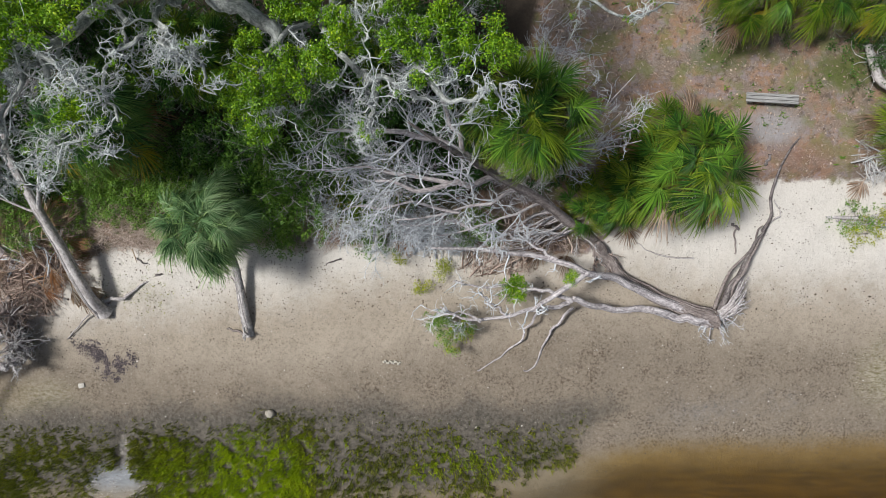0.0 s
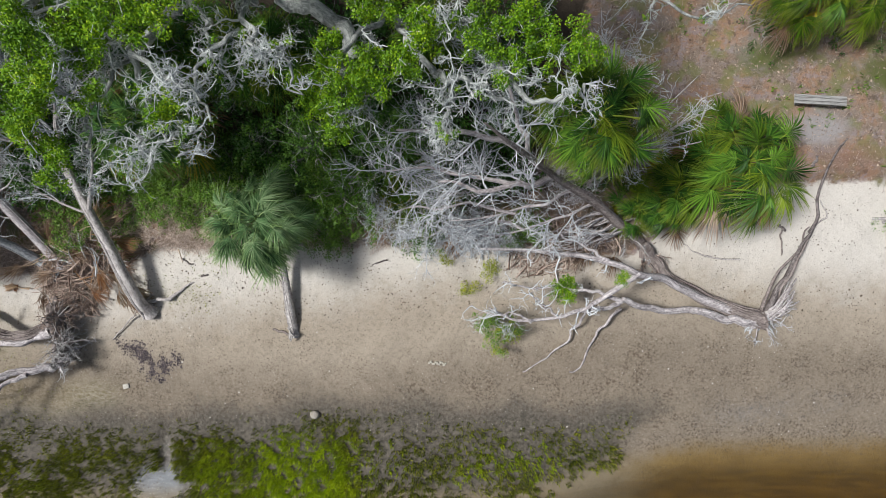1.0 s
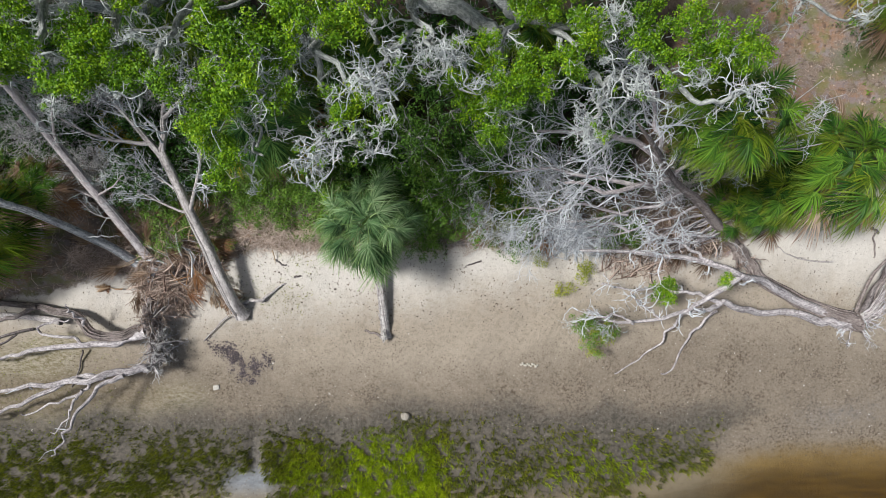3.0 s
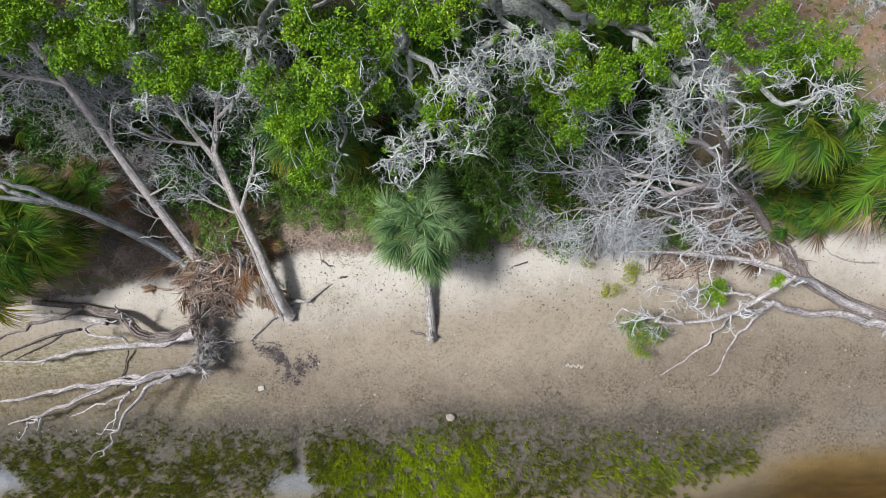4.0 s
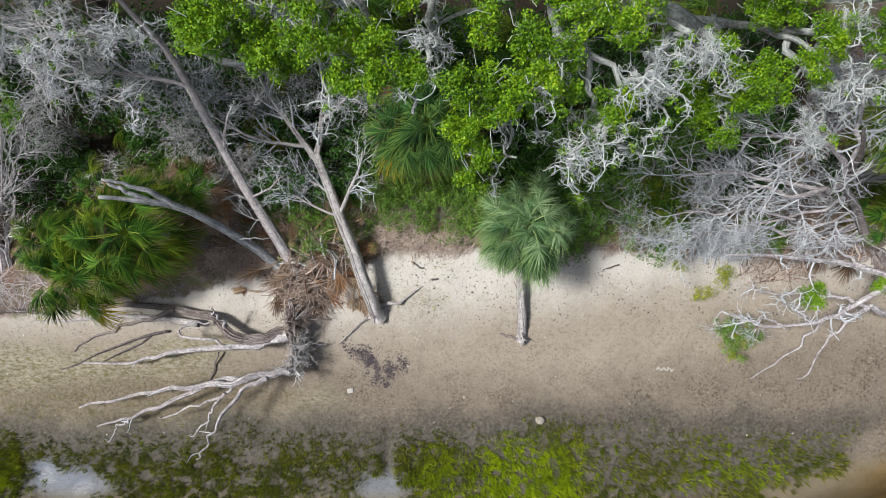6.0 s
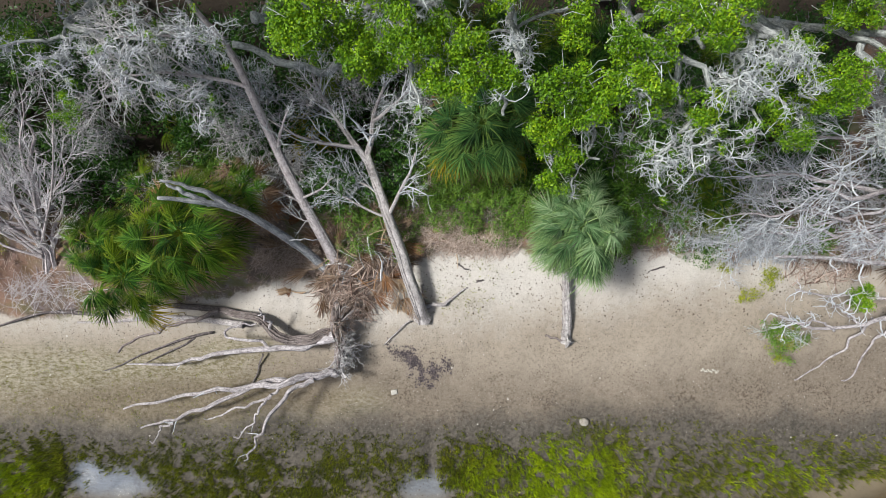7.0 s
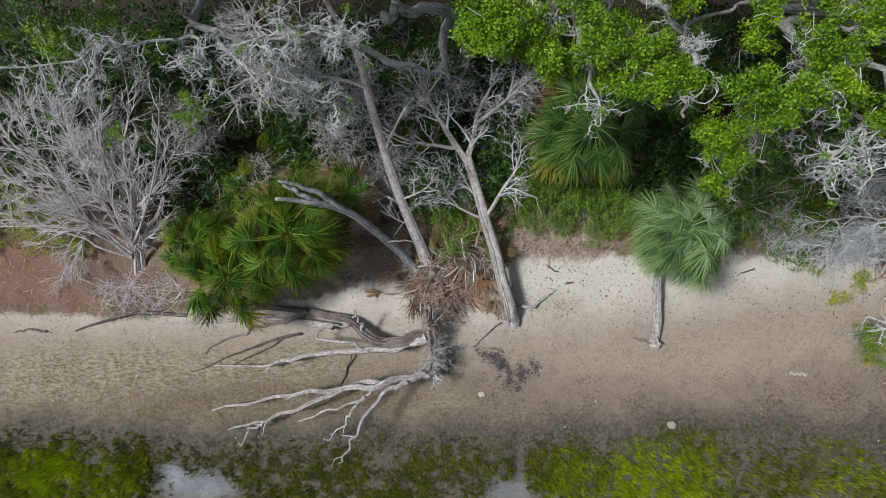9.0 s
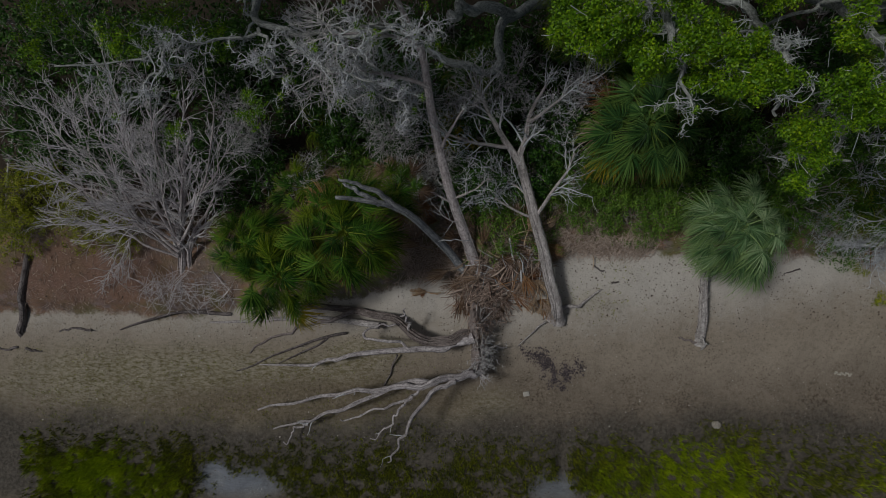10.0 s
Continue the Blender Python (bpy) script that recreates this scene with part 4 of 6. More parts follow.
for dx, dz, r in ((0.0, 0.0, 0.10), (0.12, 0.1, 0.07), (-0.13, -0.05, 0.06)):
    g = Geo()
    p = guide(((9.05 + dx, -2.35, 0.7), (9.35 + dx, -1.4, 1.0 + dz), (9.75 + dx * 1.2, -0.7, 0.95 + dz), (10.4 + dx * 0.6, 0.19, 0.8), (10.75 + dx * 0.4, 0.8, 0.62)), 18, 0.04)
    part("root", g.tubes(p[None], taper(r * 1.15, r * 0.3, 18)[None], 7, 0.2), BARK_BROWN if r < 0.08 else BARK_DARK, uproot)
foliage(uproot, np.concatenate([blob_points(0.0, -2.9, 1.15, 0.75, 40, 0.4), blob_points(-0.5, -2.6, 1.3, 0.5, 14, 0.5)]), 46, 0.17, 0.055, FERN_LEAF)
g = Geo()
for p, r in scatter_twigs(guide(((0.63, -2.46, 1.8), (0.2, -2.6, 1.4), (-0.3, -2.7, 1.1), (-0.8, -2.6, 0.9)), 12, 0.04)[None].repeat(3, 0), np.tile(taper(0.03, 0.01, 12), (3, 1)), (
        dict(each=8, length=(0.3, 0.8), angle=55, k=6, wig=0.4, span=(0.05, 1), rr=0.5, tip=0.4, rmin=0.007), dict(each=6, length=(0.12, 0.4), angle=55, k=4, wig=0.4, span=(0.1, 1), rr=0.6, tip=0.4, rmin=0.005))):
    g.tubes(p, r, 3)
part("lichen_twigwork", g, TWIG_LICHEN, uproot, kind="stuff")
foliage(uproot, blob_points(0.15, -3.1, 0.8, 0.65, 22, 0.4), 44, 0.16, 0.055, LIME_LEAF)
foliage(uproot, np.concatenate([blob_points(1.95, -1.38, 1.95, 0.5, 40, 0.45), blob_points(3.75, -1.0, 2.45, 0.22, 7, 0.5)]), 60, 0.17, 0.06, OAK_LEAF)
foliage(uproot, np.concatenate([blob_points(-0.4, -0.8, 0.8, 0.45, 18, 0.5), blob_points(-1.0, -1.5, 0.7, 0.42, 14, 0.5), blob_points(-1.9, -0.5, 0.6, 0.35, 9, 0.5)]), 26, 0.17, 0.06, LIME_LEAF)

# forked dead tree with a long bleached trunk
fork, P, R = dead_tree("forked_dead_tree", "bleached forked dead tree leaning inland from the sand", (
    (((-12.3, -2.3, 0.35), (-12.42, -1.8, 0.95), (-12.85, -0.4, 1.5), (-13.36, 1.08, 2.1), (-13.99, 2.91, 2.7)), 0.21, 0.13),
    (((-13.95, 2.8, 2.7), (-14.4, 3.4, 2.9), (-14.75, 3.88, 3.1), (-15.21, 4.64, 3.6), (-15.5, 5.3, 4.0)), 0.12, 0.03),
    (((-13.95, 2.85, 2.7), (-13.75, 3.5, 3.0), (-13.65, 4.27, 3.3), (-13.3, 4.9, 3.8)), 0.10, 0.03),
    (((-13.7, 3.9, 3.2), (-13.1, 4.3, 3.5), (-12.52, 4.68, 3.8), (-11.9, 5.0, 4.2)), 0.06, 0.02),
    (((-14.2, 3.2, 2.85), (-15.0, 3.2, 3.0), (-15.97, 3.45, 3.1), (-17.1, 4.08, 3.3)), 0.07, 0.02),
    (((-13.36, 1.08, 2.1), (-13.0, 1.7, 2.6), (-12.6, 2.3, 3.1), (-12.42, 2.9, 3.5)), 0.07, 0.025),
    (((-13.4, 1.1, 2.1), (-14.0, 1.3, 2.2), (-14.7, 1.7, 2.4), (-15.4, 2.2, 2.6)), 0.05, 0.015),
    (((-13.6, 1.8, 2.35), (-14.3, 2.2, 2.5), (-15.0, 2.7, 2.8)), 0.045, 0.015)),
    BARK_GREY, TWIG_PALE, (
        dict(each=10, length=(0.6, 1.7), angle=38, k=7, wig=0.14, span=(0.15, 1), rr=0.5, tip=0.35, rmin=0.014, up=0.04),
        dict(each=5, length=(0.3, 0.8), angle=45, k=6, wig=0.3, span=(0.2, 1), rr=0.6, tip=0.35, rmin=0.006),
        dict(each=2, length=(0.15, 0.4), angle=45, k=4, wig=0.3, span=(0.2, 1), rr=0.6, tip=0.4, rmin=0.005)),
    bare=[1, 2, 3, 4, 5, 6, 7], wobble=0.012)
roots(fork, (-12.35, -2.0, 0.45), (0.1, -0.3, 0.9), 11, 0.95, 0.06, BARK_GREY, -0.15, seed_pull=(0.03, -0.05, -0.10))
g = Geo()
p = guide(((-12.3, -1.95, 0.45), (-11.7, -1.9, 0.5), (-11.2, -1.65, 0.48), (-10.7, -1.25, 0.42)), 12, 0.03)
part("root", g.tubes(p[None], taper(0.10, 0.03, 12)[None], 7, 0.15), BARK_GREY, fork)

# tall brown trunk, leaning inland
brown, P, R = dead_tree("tall_dead_tree", "tall grey-brown dead trunk leaning inland from the bank", (
    (((-15.1, -0.7, 0.75), (-15.4, 0.2, 1.5), (-16.05, 1.74, 2.8), (-16.59, 3.57, 4.7), (-16.86, 4.76, 6.3), (-17.29, 5.47, 7.4), (-17.7, 6.2, 8.4)), 0.18, 0.04),
    (((-16.4, 2.9, 4.0), (-16.1, 3.3, 4.6), (-15.8, 3.7, 5.1)), 0.06, 0.02),
    (((-16.7, 4.2, 5.6), (-17.6, 4.3, 6.2), (-18.6, 4.2, 6.8), (-19.4, 3.9, 7.2)), 0.06, 0.02),
    (((-17.0, 5.0, 6.7), (-17.9, 4.9, 7.4), (-18.8, 4.6, 8.0)), 0.06, 0.02),
    (((-15.9, 1.4, 2.5), (-16.8, 1.9, 2.8), (-17.3, 2.6, 3.0)), 0.04, 0.012),
    (((-16.0, 1.6, 2.7), (-15.4, 1.8, 3.0), (-14.9, 2.2, 3.2)), 0.04, 0.012),
    (((-15.7, 0.9, 2.1), (-16.2, 1.0, 2.4), (-16.7, 1.5, 2.6)), 0.03, 0.01)),
    BARK_MAUVE, TWIG_GREY, FINE, bare=[2, 3], wobble=0.012)
branches(brown, scatter_twigs(P[[1, 4, 5, 6]], R[[1, 4, 5, 6]], (
    dict(each=6, length=(0.4, 1.0), angle=45, k=6, wig=0.25, span=(0.2, 1), rr=0.5, tip=0.35, rmin=0.009),
    dict(each=5, length=(0.2, 0.5), angle=45, k=4, wig=0.3, span=(0.2, 1), rr=0.6, tip=0.4, rmin=0.006))), TWIG_LICHEN)

# blue-grey leaning log with a forked, broken end
log_b, P, R = dead_tree("leaning_log", "blue-grey weathered log leaning over palms", (
    (((-15.15, -1.05, 0.75), (-15.65, -0.52, 1.05), (-16.35, 0.22, 2.2), (-17.12, 0.87, 3.6), (-17.7, 1.2, 4.4), (-18.3, 1.25, 5.0), (-19.09, 1.3, 5.5)), 0.165, 0.05),
    (((-17.5, 1.1, 4.1), (-18.0, 1.45, 4.8), (-18.5, 1.7, 5.2), (-19.0, 1.75, 5.5)), 0.10, 0.035),
    (((-18.0, 1.25, 4.7), (-18.6, 1.5, 5.2), (-18.9, 1.65, 5.4)), 0.08, 0.04)),
    BARK_BLUE, TWIG_GREY, (), k=30, wobble=0.014, kinks=15)
part("snag", Geo().tubes(guide(((-16.5, 0.25, 2.45), (-15.9, 0.3, 2.6), (-15.3, 0.3, 2.7)), 8, 0.03)[None], taper(0.03, 0.01, 8)[None], 5), BARK_BLUE, log_b)

# second uprooted tree, its dark root plate on edge
plate, P, R = dead_tree("toppled_tree", "toppled tree with a dark root plate and bleached branches", (
    (((-15.2, -2.9, 1.15), (-16.0, -3.2, 1.15), (-16.66, -3.3, 1.2), (-18.63, -3.49, 1.1), (-20.0, -3.75, 0.9), (-20.73, -3.98, 0.8), (-22.5, -4.01, 0.45)), 0.13, 0.025),
    (((-15.3, -2.85, 1.1), (-16.2, -3.05, 1.1), (-17.05, -3.0, 1.1), (-17.72, -2.5, 0.9), (-19.3, -2.1, 0.65), (-21.14, -1.83, 0.6)), 0.21, 0.09, BARK_BROWN),
    (((-16.8, -3.25, 1.2), (-17.8, -3.05, 1.25), (-18.77, -2.95, 1.2), (-18.6, -2.55, 1.2), (-17.8, -2.45, 1.15)), 0.06, 0.03),
    (((-15.1, -4.05, 1.2), (-15.6, -4.15, 1.4), (-16.67, -4.32, 1.6), (-18.7, -4.69, 1.35), (-20.53, -5.03, 1.1), (-22.5, -5.58, 0.8)), 0.14, 0.03),
    (((-16.4, -4.3, 1.6), (-17.51, -4.47, 1.4), (-19.62, -5.34, 1.0), (-20.8, -5.9, 0.7), (-22.01, -6.18, 0.45)), 0.10, 0.025),
    (((-20.8, -5.9, 0.7), (-21.2, -6.2, 0.6), (-21.71, -6.73, 0.5)), 0.045, 0.02),
    (((-15.8, -4.3, 1.5), (-16.5, -4.6, 1.6), (-17.22, -5.45, 1.7), (-17.6, -6.3, 1.8), (-17.98, -6.93, 1.85)), 0.09, 0.02),
    (((-16.8, -4.4, 1.5), (-17.32, -4.94, 1.4), (-18.5, -5.4, 1.2), (-19.62, -5.82, 0.9)), 0.06, 0.025),
    (((-17.2, -4.8, 1.45), (-17.7, -5.3, 1.3), (-17.9, -5.9, 1.1), (-18.6, -6.4, 0.9)), 0.055, 0.02),
    (((-19.3, -2.1, 0.7), (-20.3, -2.5, 0.6), (-21.6, -2.9, 0.45), (-23.0, -3.6, 0.3)), 0.08, 0.03, BARK_BROWN),
    (((-17.4, -2.7, 1.0), (-17.4, -2.3, 1.5), (-17.5, -1.9, 1.9)), 0.06, 0.02)),
    BARK_SILVER, TWIG_PALE, (
        dict(each=2, length=(0.3, 0.8), angle=40, k=7, wig=0.25, span=(0.6, 1), rr=0.5, tip=0.4, rmin=0.01),),
    bare=[0, 3, 4, 6, 7, 8], k=32, wobble=0.035, kinks=15)
roots(plate, (-15.05, -2.4, 1.1), (1.0, 0.1, 0.1), 30, 1.0, 0.045, BARK_GREY, 0.35, seed_pull=(0, 0.02, 0), twig_m=TWIG_BROWN)
roots(plate, (-15.0, -3.3, 1.0), (1.0, 0.0, 0.1), 26, 0.95, 0.05, BARK_SILVER, 0.35, seed_pull=(0, -0.02, 0), twig_m=TWIG_GREY)
roots(plate, (-15.0, -4.0, 1.1), (1.0, -0.2, 0.0), 8, 0.6, 0.05, BARK_SILVER, 0.4, twig_m=TWIG_GREY)

def soil_ball(ob, at, size, material, name="root_ball"):
    """The dented core of a root plate."""
    bm = bmesh.new()
    bmesh.ops.create_icosphere(bm, subdivisions=4, radius=1)
    v = []
    for q in bm.verts:
        k = 1 + 0.30 * noise.noise(q.co * 2.3 + Vector(at)) + 0.22 * noise.noise(q.co * 6.0 + Vector(at))
        v.append([q.co[i] * size[i] * k + at[i] for i in range(3)])
    t = [[q.index for q in f.verts] for f in bm.faces]
    bm.free()
    part(name, Geo().add(v, None, t), material, ob, "dark soil and roots")


soil_ball(plate, (-15.15, -2.45, 0.85), (0.20, 0.70, 0.62), BARK_BROWN)
soil_ball(plate, (-15.05, -3.5, 0.75), (0.18, 0.62, 0.55), BARK_BROWN)

# dark snag leaning inland at the beach's edge
snag, P, R = dead_tree("leaning_snag", "dark rotten snag leaning inland from the sand", (
    (((-30.87, -3.55, 0.2), (-30.78, -2.9, 0.5), (-30.58, -1.8, 0.75), (-30.35, -0.4, 0.95)), 0.12, 0.085),
    (((-30.85, -3.5, 0.3), (-31.2, -3.62, 0.28), (-31.8, -3.6, 0.22)), 0.07, 0.02),
    (((-30.85, -3.5, 0.3), (-30.5, -3.65, 0.28), (-30.1, -3.7, 0.22)), 0.06, 0.02)),
    BARK_DARK, TWIG_BROWN, (), wobble=0.02, kinks=10, flute=4)

# many-stemmed grey bush on the bank
G_ROWS = (
    (((-25.22, -1.47, 0.45), (-25.08, -0.06, 1.1), (-24.82, 1.02, 1.9), (-24.11, 2.49, 3.1), (-23.58, 3.66, 4.0)), 0.17, 0.03),
    (((-25.1, -1.46, 0.45), (-24.77, -0.25, 1.1), (-24.19, 0.67, 1.9), (-23.23, 1.68, 2.8)), 0.1, 0.02),
    (((-25.15, -0.35, 1.1), (-26.54, 0.39, 1.77), (-27.87, 1.84, 2.52), (-28.87, 3.56, 3.0)), 0.055, 0.012),
    (((-24.78, 0.9, 1.84), (-26.17, 1.49, 2.35), (-27.53, 2.71, 2.94), (-28.56, 4.17, 3.3)), 0.055, 0.012),
    (((-25.01, 0.14, 1.38), (-26.1, 0.98, 2.12), (-27.11, 2.62, 2.97), (-27.88, 4.55, 3.5)), 0.055, 0.012),
    (((-24.64, 1.35, 2.12), (-25.91, 1.46, 2.26), (-27.24, 1.71, 2.41), (-28.25, 2.03, 2.5)), 0.055, 0.012),
    (((-24.86, 0.61, 1.67), (-26.14, 0.62, 1.75), (-27.47, 0.65, 1.84), (-28.48, 0.7, 1.9)), 0.055, 0.012),
    (((-25.1, -0.16, 1.21), (-25.89, 0.85, 2.12), (-26.58, 2.77, 3.15), (-27.12, 5.01, 3.8)), 0.055, 0.012),
    (((-24.72, 1.07, 1.95), (-25.23, 1.73, 2.63), (-25.69, 3.03, 3.41), (-26.06, 4.6, 3.9)), 0.055, 0.012),
    (((-24.95, 0.32, 1.49), (-25.38, 1.28, 2.44), (-25.71, 3.1, 3.52), (-25.99, 5.22, 4.2)), 0.055, 0.012),
    (((-24.58, 1.52, 2.23), (-24.69, 2.15, 2.92), (-24.76, 3.43, 3.71), (-24.86, 4.96, 4.2)), 0.055, 0.012),
    (((-24.81, 0.79, 1.77), (-24.42, 1.63, 2.69), (-23.98, 3.26, 3.74), (-23.73, 5.16, 4.4)), 0.055, 0.012),
    (((-25.04, 0.03, 1.32), (-24.19, 0.93, 2.33), (-23.31, 2.64, 3.48), (-22.76, 4.59, 4.2)), 0.055, 0.012),
    (((-24.67, 1.25, 2.06), (-23.95, 1.56, 2.53), (-23.2, 2.19, 3.06), (-22.69, 2.97, 3.4)), 0.055, 0.012),
    (((-24.9, 0.5, 1.6), (-26.36, 0.95, 2.02), (-27.81, 1.87, 2.5), (-28.91, 2.99, 2.8)), 0.055, 0.012),
    (((-25.13, -0.28, 1.14), (-25.88, 0.4, 1.86), (-26.57, 1.73, 2.69), (-27.11, 3.28, 3.2)), 0.055, 0.012),
    (((-24.76, 0.97, 1.88), (-25.18, 1.44, 2.48), (-25.56, 2.4, 3.17), (-25.88, 3.55, 3.6)), 0.055, 0.012),
    (((-24.99, 0.21, 1.42), (-24.93, 0.88, 2.26), (-24.82, 2.17, 3.21), (-24.78, 3.69, 3.8)), 0.055, 0.012),
    (((-24.61, 1.42, 2.17), (-25.52, 1.06, 1.86), (-26.5, 0.3, 1.52), (-27.23, -0.66, 1.3)), 0.055, 0.012),
    (((-24.84, 0.68, 1.71), (-25.15, 0.97, 2.16), (-25.43, 1.58, 2.68), (-25.66, 2.31, 3.0)), 0.055, 0.012))
bush, P, R = dead_tree("bare_bush", "bare many-stemmed mauve-grey bush on the bank", G_ROWS, BARK_MAUVE, TWIG_MAUVE, (
    dict(each=9, length=(0.8, 1.8), angle=27, k=8, wig=0.13, span=(0.2, 1), rr=0.5, tip=0.35, up=0.03, rmin=0.011),
    dict(each=6, length=(0.35, 0.9), angle=32, k=6, wig=0.16, span=(0.2, 1), rr=0.65, tip=0.4, rmin=0.008),
    dict(each=3, length=(0.2, 0.55), angle=36, k=4, wig=0.22, span=(0.2, 1), rr=0.7, tip=0.45, rmin=0.006)), category="bush", wobble=0.035, kinks=10)


def shrub(name, label, at, ends, leafy, per, spread, size, material, twig_m, plan, r0=0.05, category="shrub"):
    """A shrub: a few stems, fine twigs and, where leafy, small leaves round the twig ends."""
    z0 = gz(at[0], at[1])
    rows = []
    for i, e in enumerate(ends):
        b = (at[0] + 0.12 * math.sin(i * 2.4), at[1] + 0.12 * math.cos(i * 2.4), z0 - 0.06)
        m = tuple(b[q] + (e[q] - b[q]) * f for q, f in zip(range(3), (0.35, 0.35, 0.6)))
        rows.append(((b, m, e), r0, 0.012))
    ob = thing(name, (at[0], at[1], z0), label, category)
    P, R = stems(ob, rows, BARK_GREY, 5, 0.1, 8, 0.05, "stem")
    lv = scatter_twigs(P, R, plan)
    twigs(ob, lv[:1] if leafy else lv, twig_m, sides=(4, 3, 3))
    if leafy:
        tips = lv[-1][0][:, -1]
        tips = tips[rng.random(len(tips)) < leafy]
        foliage(ob, tips, per, spread, size, material)
    return ob


def dome(cx, cy, rx, ry, z, n):
    a = np.arange(n) * 2.4
    q = np.sqrt((np.arange(n) + 0.5) / n)
    return [(cx + rx * q[i] * math.cos(a[i]), cy + ry * q[i] * math.sin(a[i]), z * (1.0 - 0.35 * q[i] ** 2)) for i in range(n)]


BUSHY = (dict(each=6, length=(0.5, 1.0), angle=45, k=5, wig=0.3, span=(0.25, 1), rr=0.5, tip=0.3),
         dict(each=5, length=(0.25, 0.6), angle=50, k=4, wig=0.35, span=(0.2, 1), rr=0.6, tip=0.4, rmin=0.005))
BARE = BUSHY + (dict(each=2, length=(0.15, 0.4), angle=50, k=3, wig=0.35, span=(0.15, 1), rr=0.7, tip=0.45, rmin=0.006),)
# dark green understorey on the bank
for cx, cy, rx, ry, z, n, lab in (
        (-4.9, 1.8, 1.3, 1.2, 3.6, 12, "dark green evergreen shrub on the bank"), (-6.0, 3.2, 1.2, 1.2, 4.6, 12, "dark green evergreen shrub under the oaks"),
        (-3.2, 3.0, 1.3, 1.1, 4.6, 11, "dark green evergreen shrub under the oaks"), (-4.4, 4.6, 1.3, 1.1, 5.4, 11, "tall dark green shrub under the oaks"),
        (-8.2, 4.8, 1.3, 1.1, 4.4, 10, "tall dark green shrub under the oaks"), (-7.0, 1.9, 0.8, 0.8, 2.6, 8, "small dark green shrub beside a palm"),
        (-18.6, 4.4, 1.5, 1.2, 3.4, 10, "dark green shrub in the shade"), (-20.6, 5.6, 1.6, 1.2, 3.6, 10, "dark green shrub in the shade"),
        (-24.2, 6.2, 1.6, 1.2, 4.0, 10, "dark green shrub in the shade"), (-15.2, 2.6, 1.1, 1.0, 2.2, 9, "dark green shrub between dead trunks"),
        (-9.2, 6.4, 1.4, 1.2, 4.0, 10, "dark green shrub in the shade"), (-0.8, 6.2, 1.4, 1.2, 4.0, 9, "dark green shrub in the shade"),
        # low shrubs under palms are added, standing in for shade between fronds
        (-27.6, 6.6, 1.8, 1.2, 4.0, 10, "dark green shrub in the shade"), (14.2, 6.2, 1.1, 0.9, 2.2, 8, "dark green shrub at the clearing's edge"), (9.2, 7.6, 1.2, 0.8, 1.5, 8, "low dark shrub added to darken the gaps under palms"), (11.4, 7.7, 1.2, 0.8, 1.5, 8, "low dark shrub added to darken the gaps under palms"), (13.3, 7.6, 1.1, 0.8, 1.5, 8, "low dark shrub added to darken the gaps under palms"), (6.6, 2.6, 1.0, 0.8, 1.2, 8, "low dark shrub added to darken the gaps under palms"),
        (-5.9, 0.9, 0.5, 0.6, 1.9, 6, "dark green shrub beside the leaning palm"), (-2.6, 0.45, 0.55, 0.4, 1.3, 6, "green shrub hanging over the sand")):
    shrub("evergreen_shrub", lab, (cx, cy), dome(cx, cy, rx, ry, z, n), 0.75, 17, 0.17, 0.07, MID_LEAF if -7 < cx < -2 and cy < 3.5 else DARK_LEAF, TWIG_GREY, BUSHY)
# low green growth
for cx, cy, rx, ry, z, n in ((-11.1, 1.6, 0.9, 0.6, 1.5, 9), (-9.4, 2.3, 0.7, 0.6, 2.0, 8), (-8.6, 1.9, 0.7, 0.6, 2.4, 8), (-8.9, 2.9, 0.7, 0.6, 2.4, 8), (-11.7, 2.3, 0.6, 0.6, 1.5, 7), (-10.9, 2.2, 0.6, 0.5, 1.5, 7), (-12.5, 1.5, 0.4, 0.4, 1.3, 5), (-14.8, 1.5, 0.4, 0.5, 1.5, 5), (-10.0, 1.2, 0.6, 0.5, 1.4, 7), (-14.4, 0.6, 0.4, 0.5, 1.6, 6), (-12.2, 2.4, 0.6, 0.5, 1.7, 6), (-13.2, 0.4, 0.35, 0.3, 1.2, 4),
                             (-30.5, 0.5, 0.7, 0.7, 1.6, 9), (-30.3, 1.8, 0.8, 0.7, 1.7, 9), (-28.3, 1.0, 0.6, 0.6, 1.4, 8), (-27.5, 0.4, 0.5, 0.5, 1.2, 7), (-29.1, 2.2, 0.7, 0.6, 1.5, 7), (0.7, 0.6, 0.5, 0.4, 1.4, 6), (-18.8, 2.7, 0.8, 0.6, 1.6, 6), (-20.0, 3.0, 0.7, 0.6, 1.5, 6),
                             (-6.0, 0.55, 0.6, 0.45, 1.5, 7), (-6.3, 1.7, 0.7, 0.7, 2.2, 9), (-5.2, 1.1, 0.6, 0.55, 1.9, 8), (-5.6, 2.4, 0.7, 0.6, 2.8, 9), (-9.0, 1.3, 0.6, 0.5, 1.6, 6), (-13.9, 1.6, 0.6, 0.5, 1.5, 6), (14.0, 0.95, 0.22, 0.10, 0.55, 3), (14.25, 0.5, 0.18, 0.08, 0.5, 2)):
    shrub("low_shrub", "low fresh green shrub on leaf litter", (cx, cy), dome(cx, cy, rx, ry, z, n), 0.9, 24, 0.16, 0.06, LIME_LEAF if cx < -27 or cx > 14 else FERN_LEAF, TWIG_BROWN, BUSHY, 0.02)
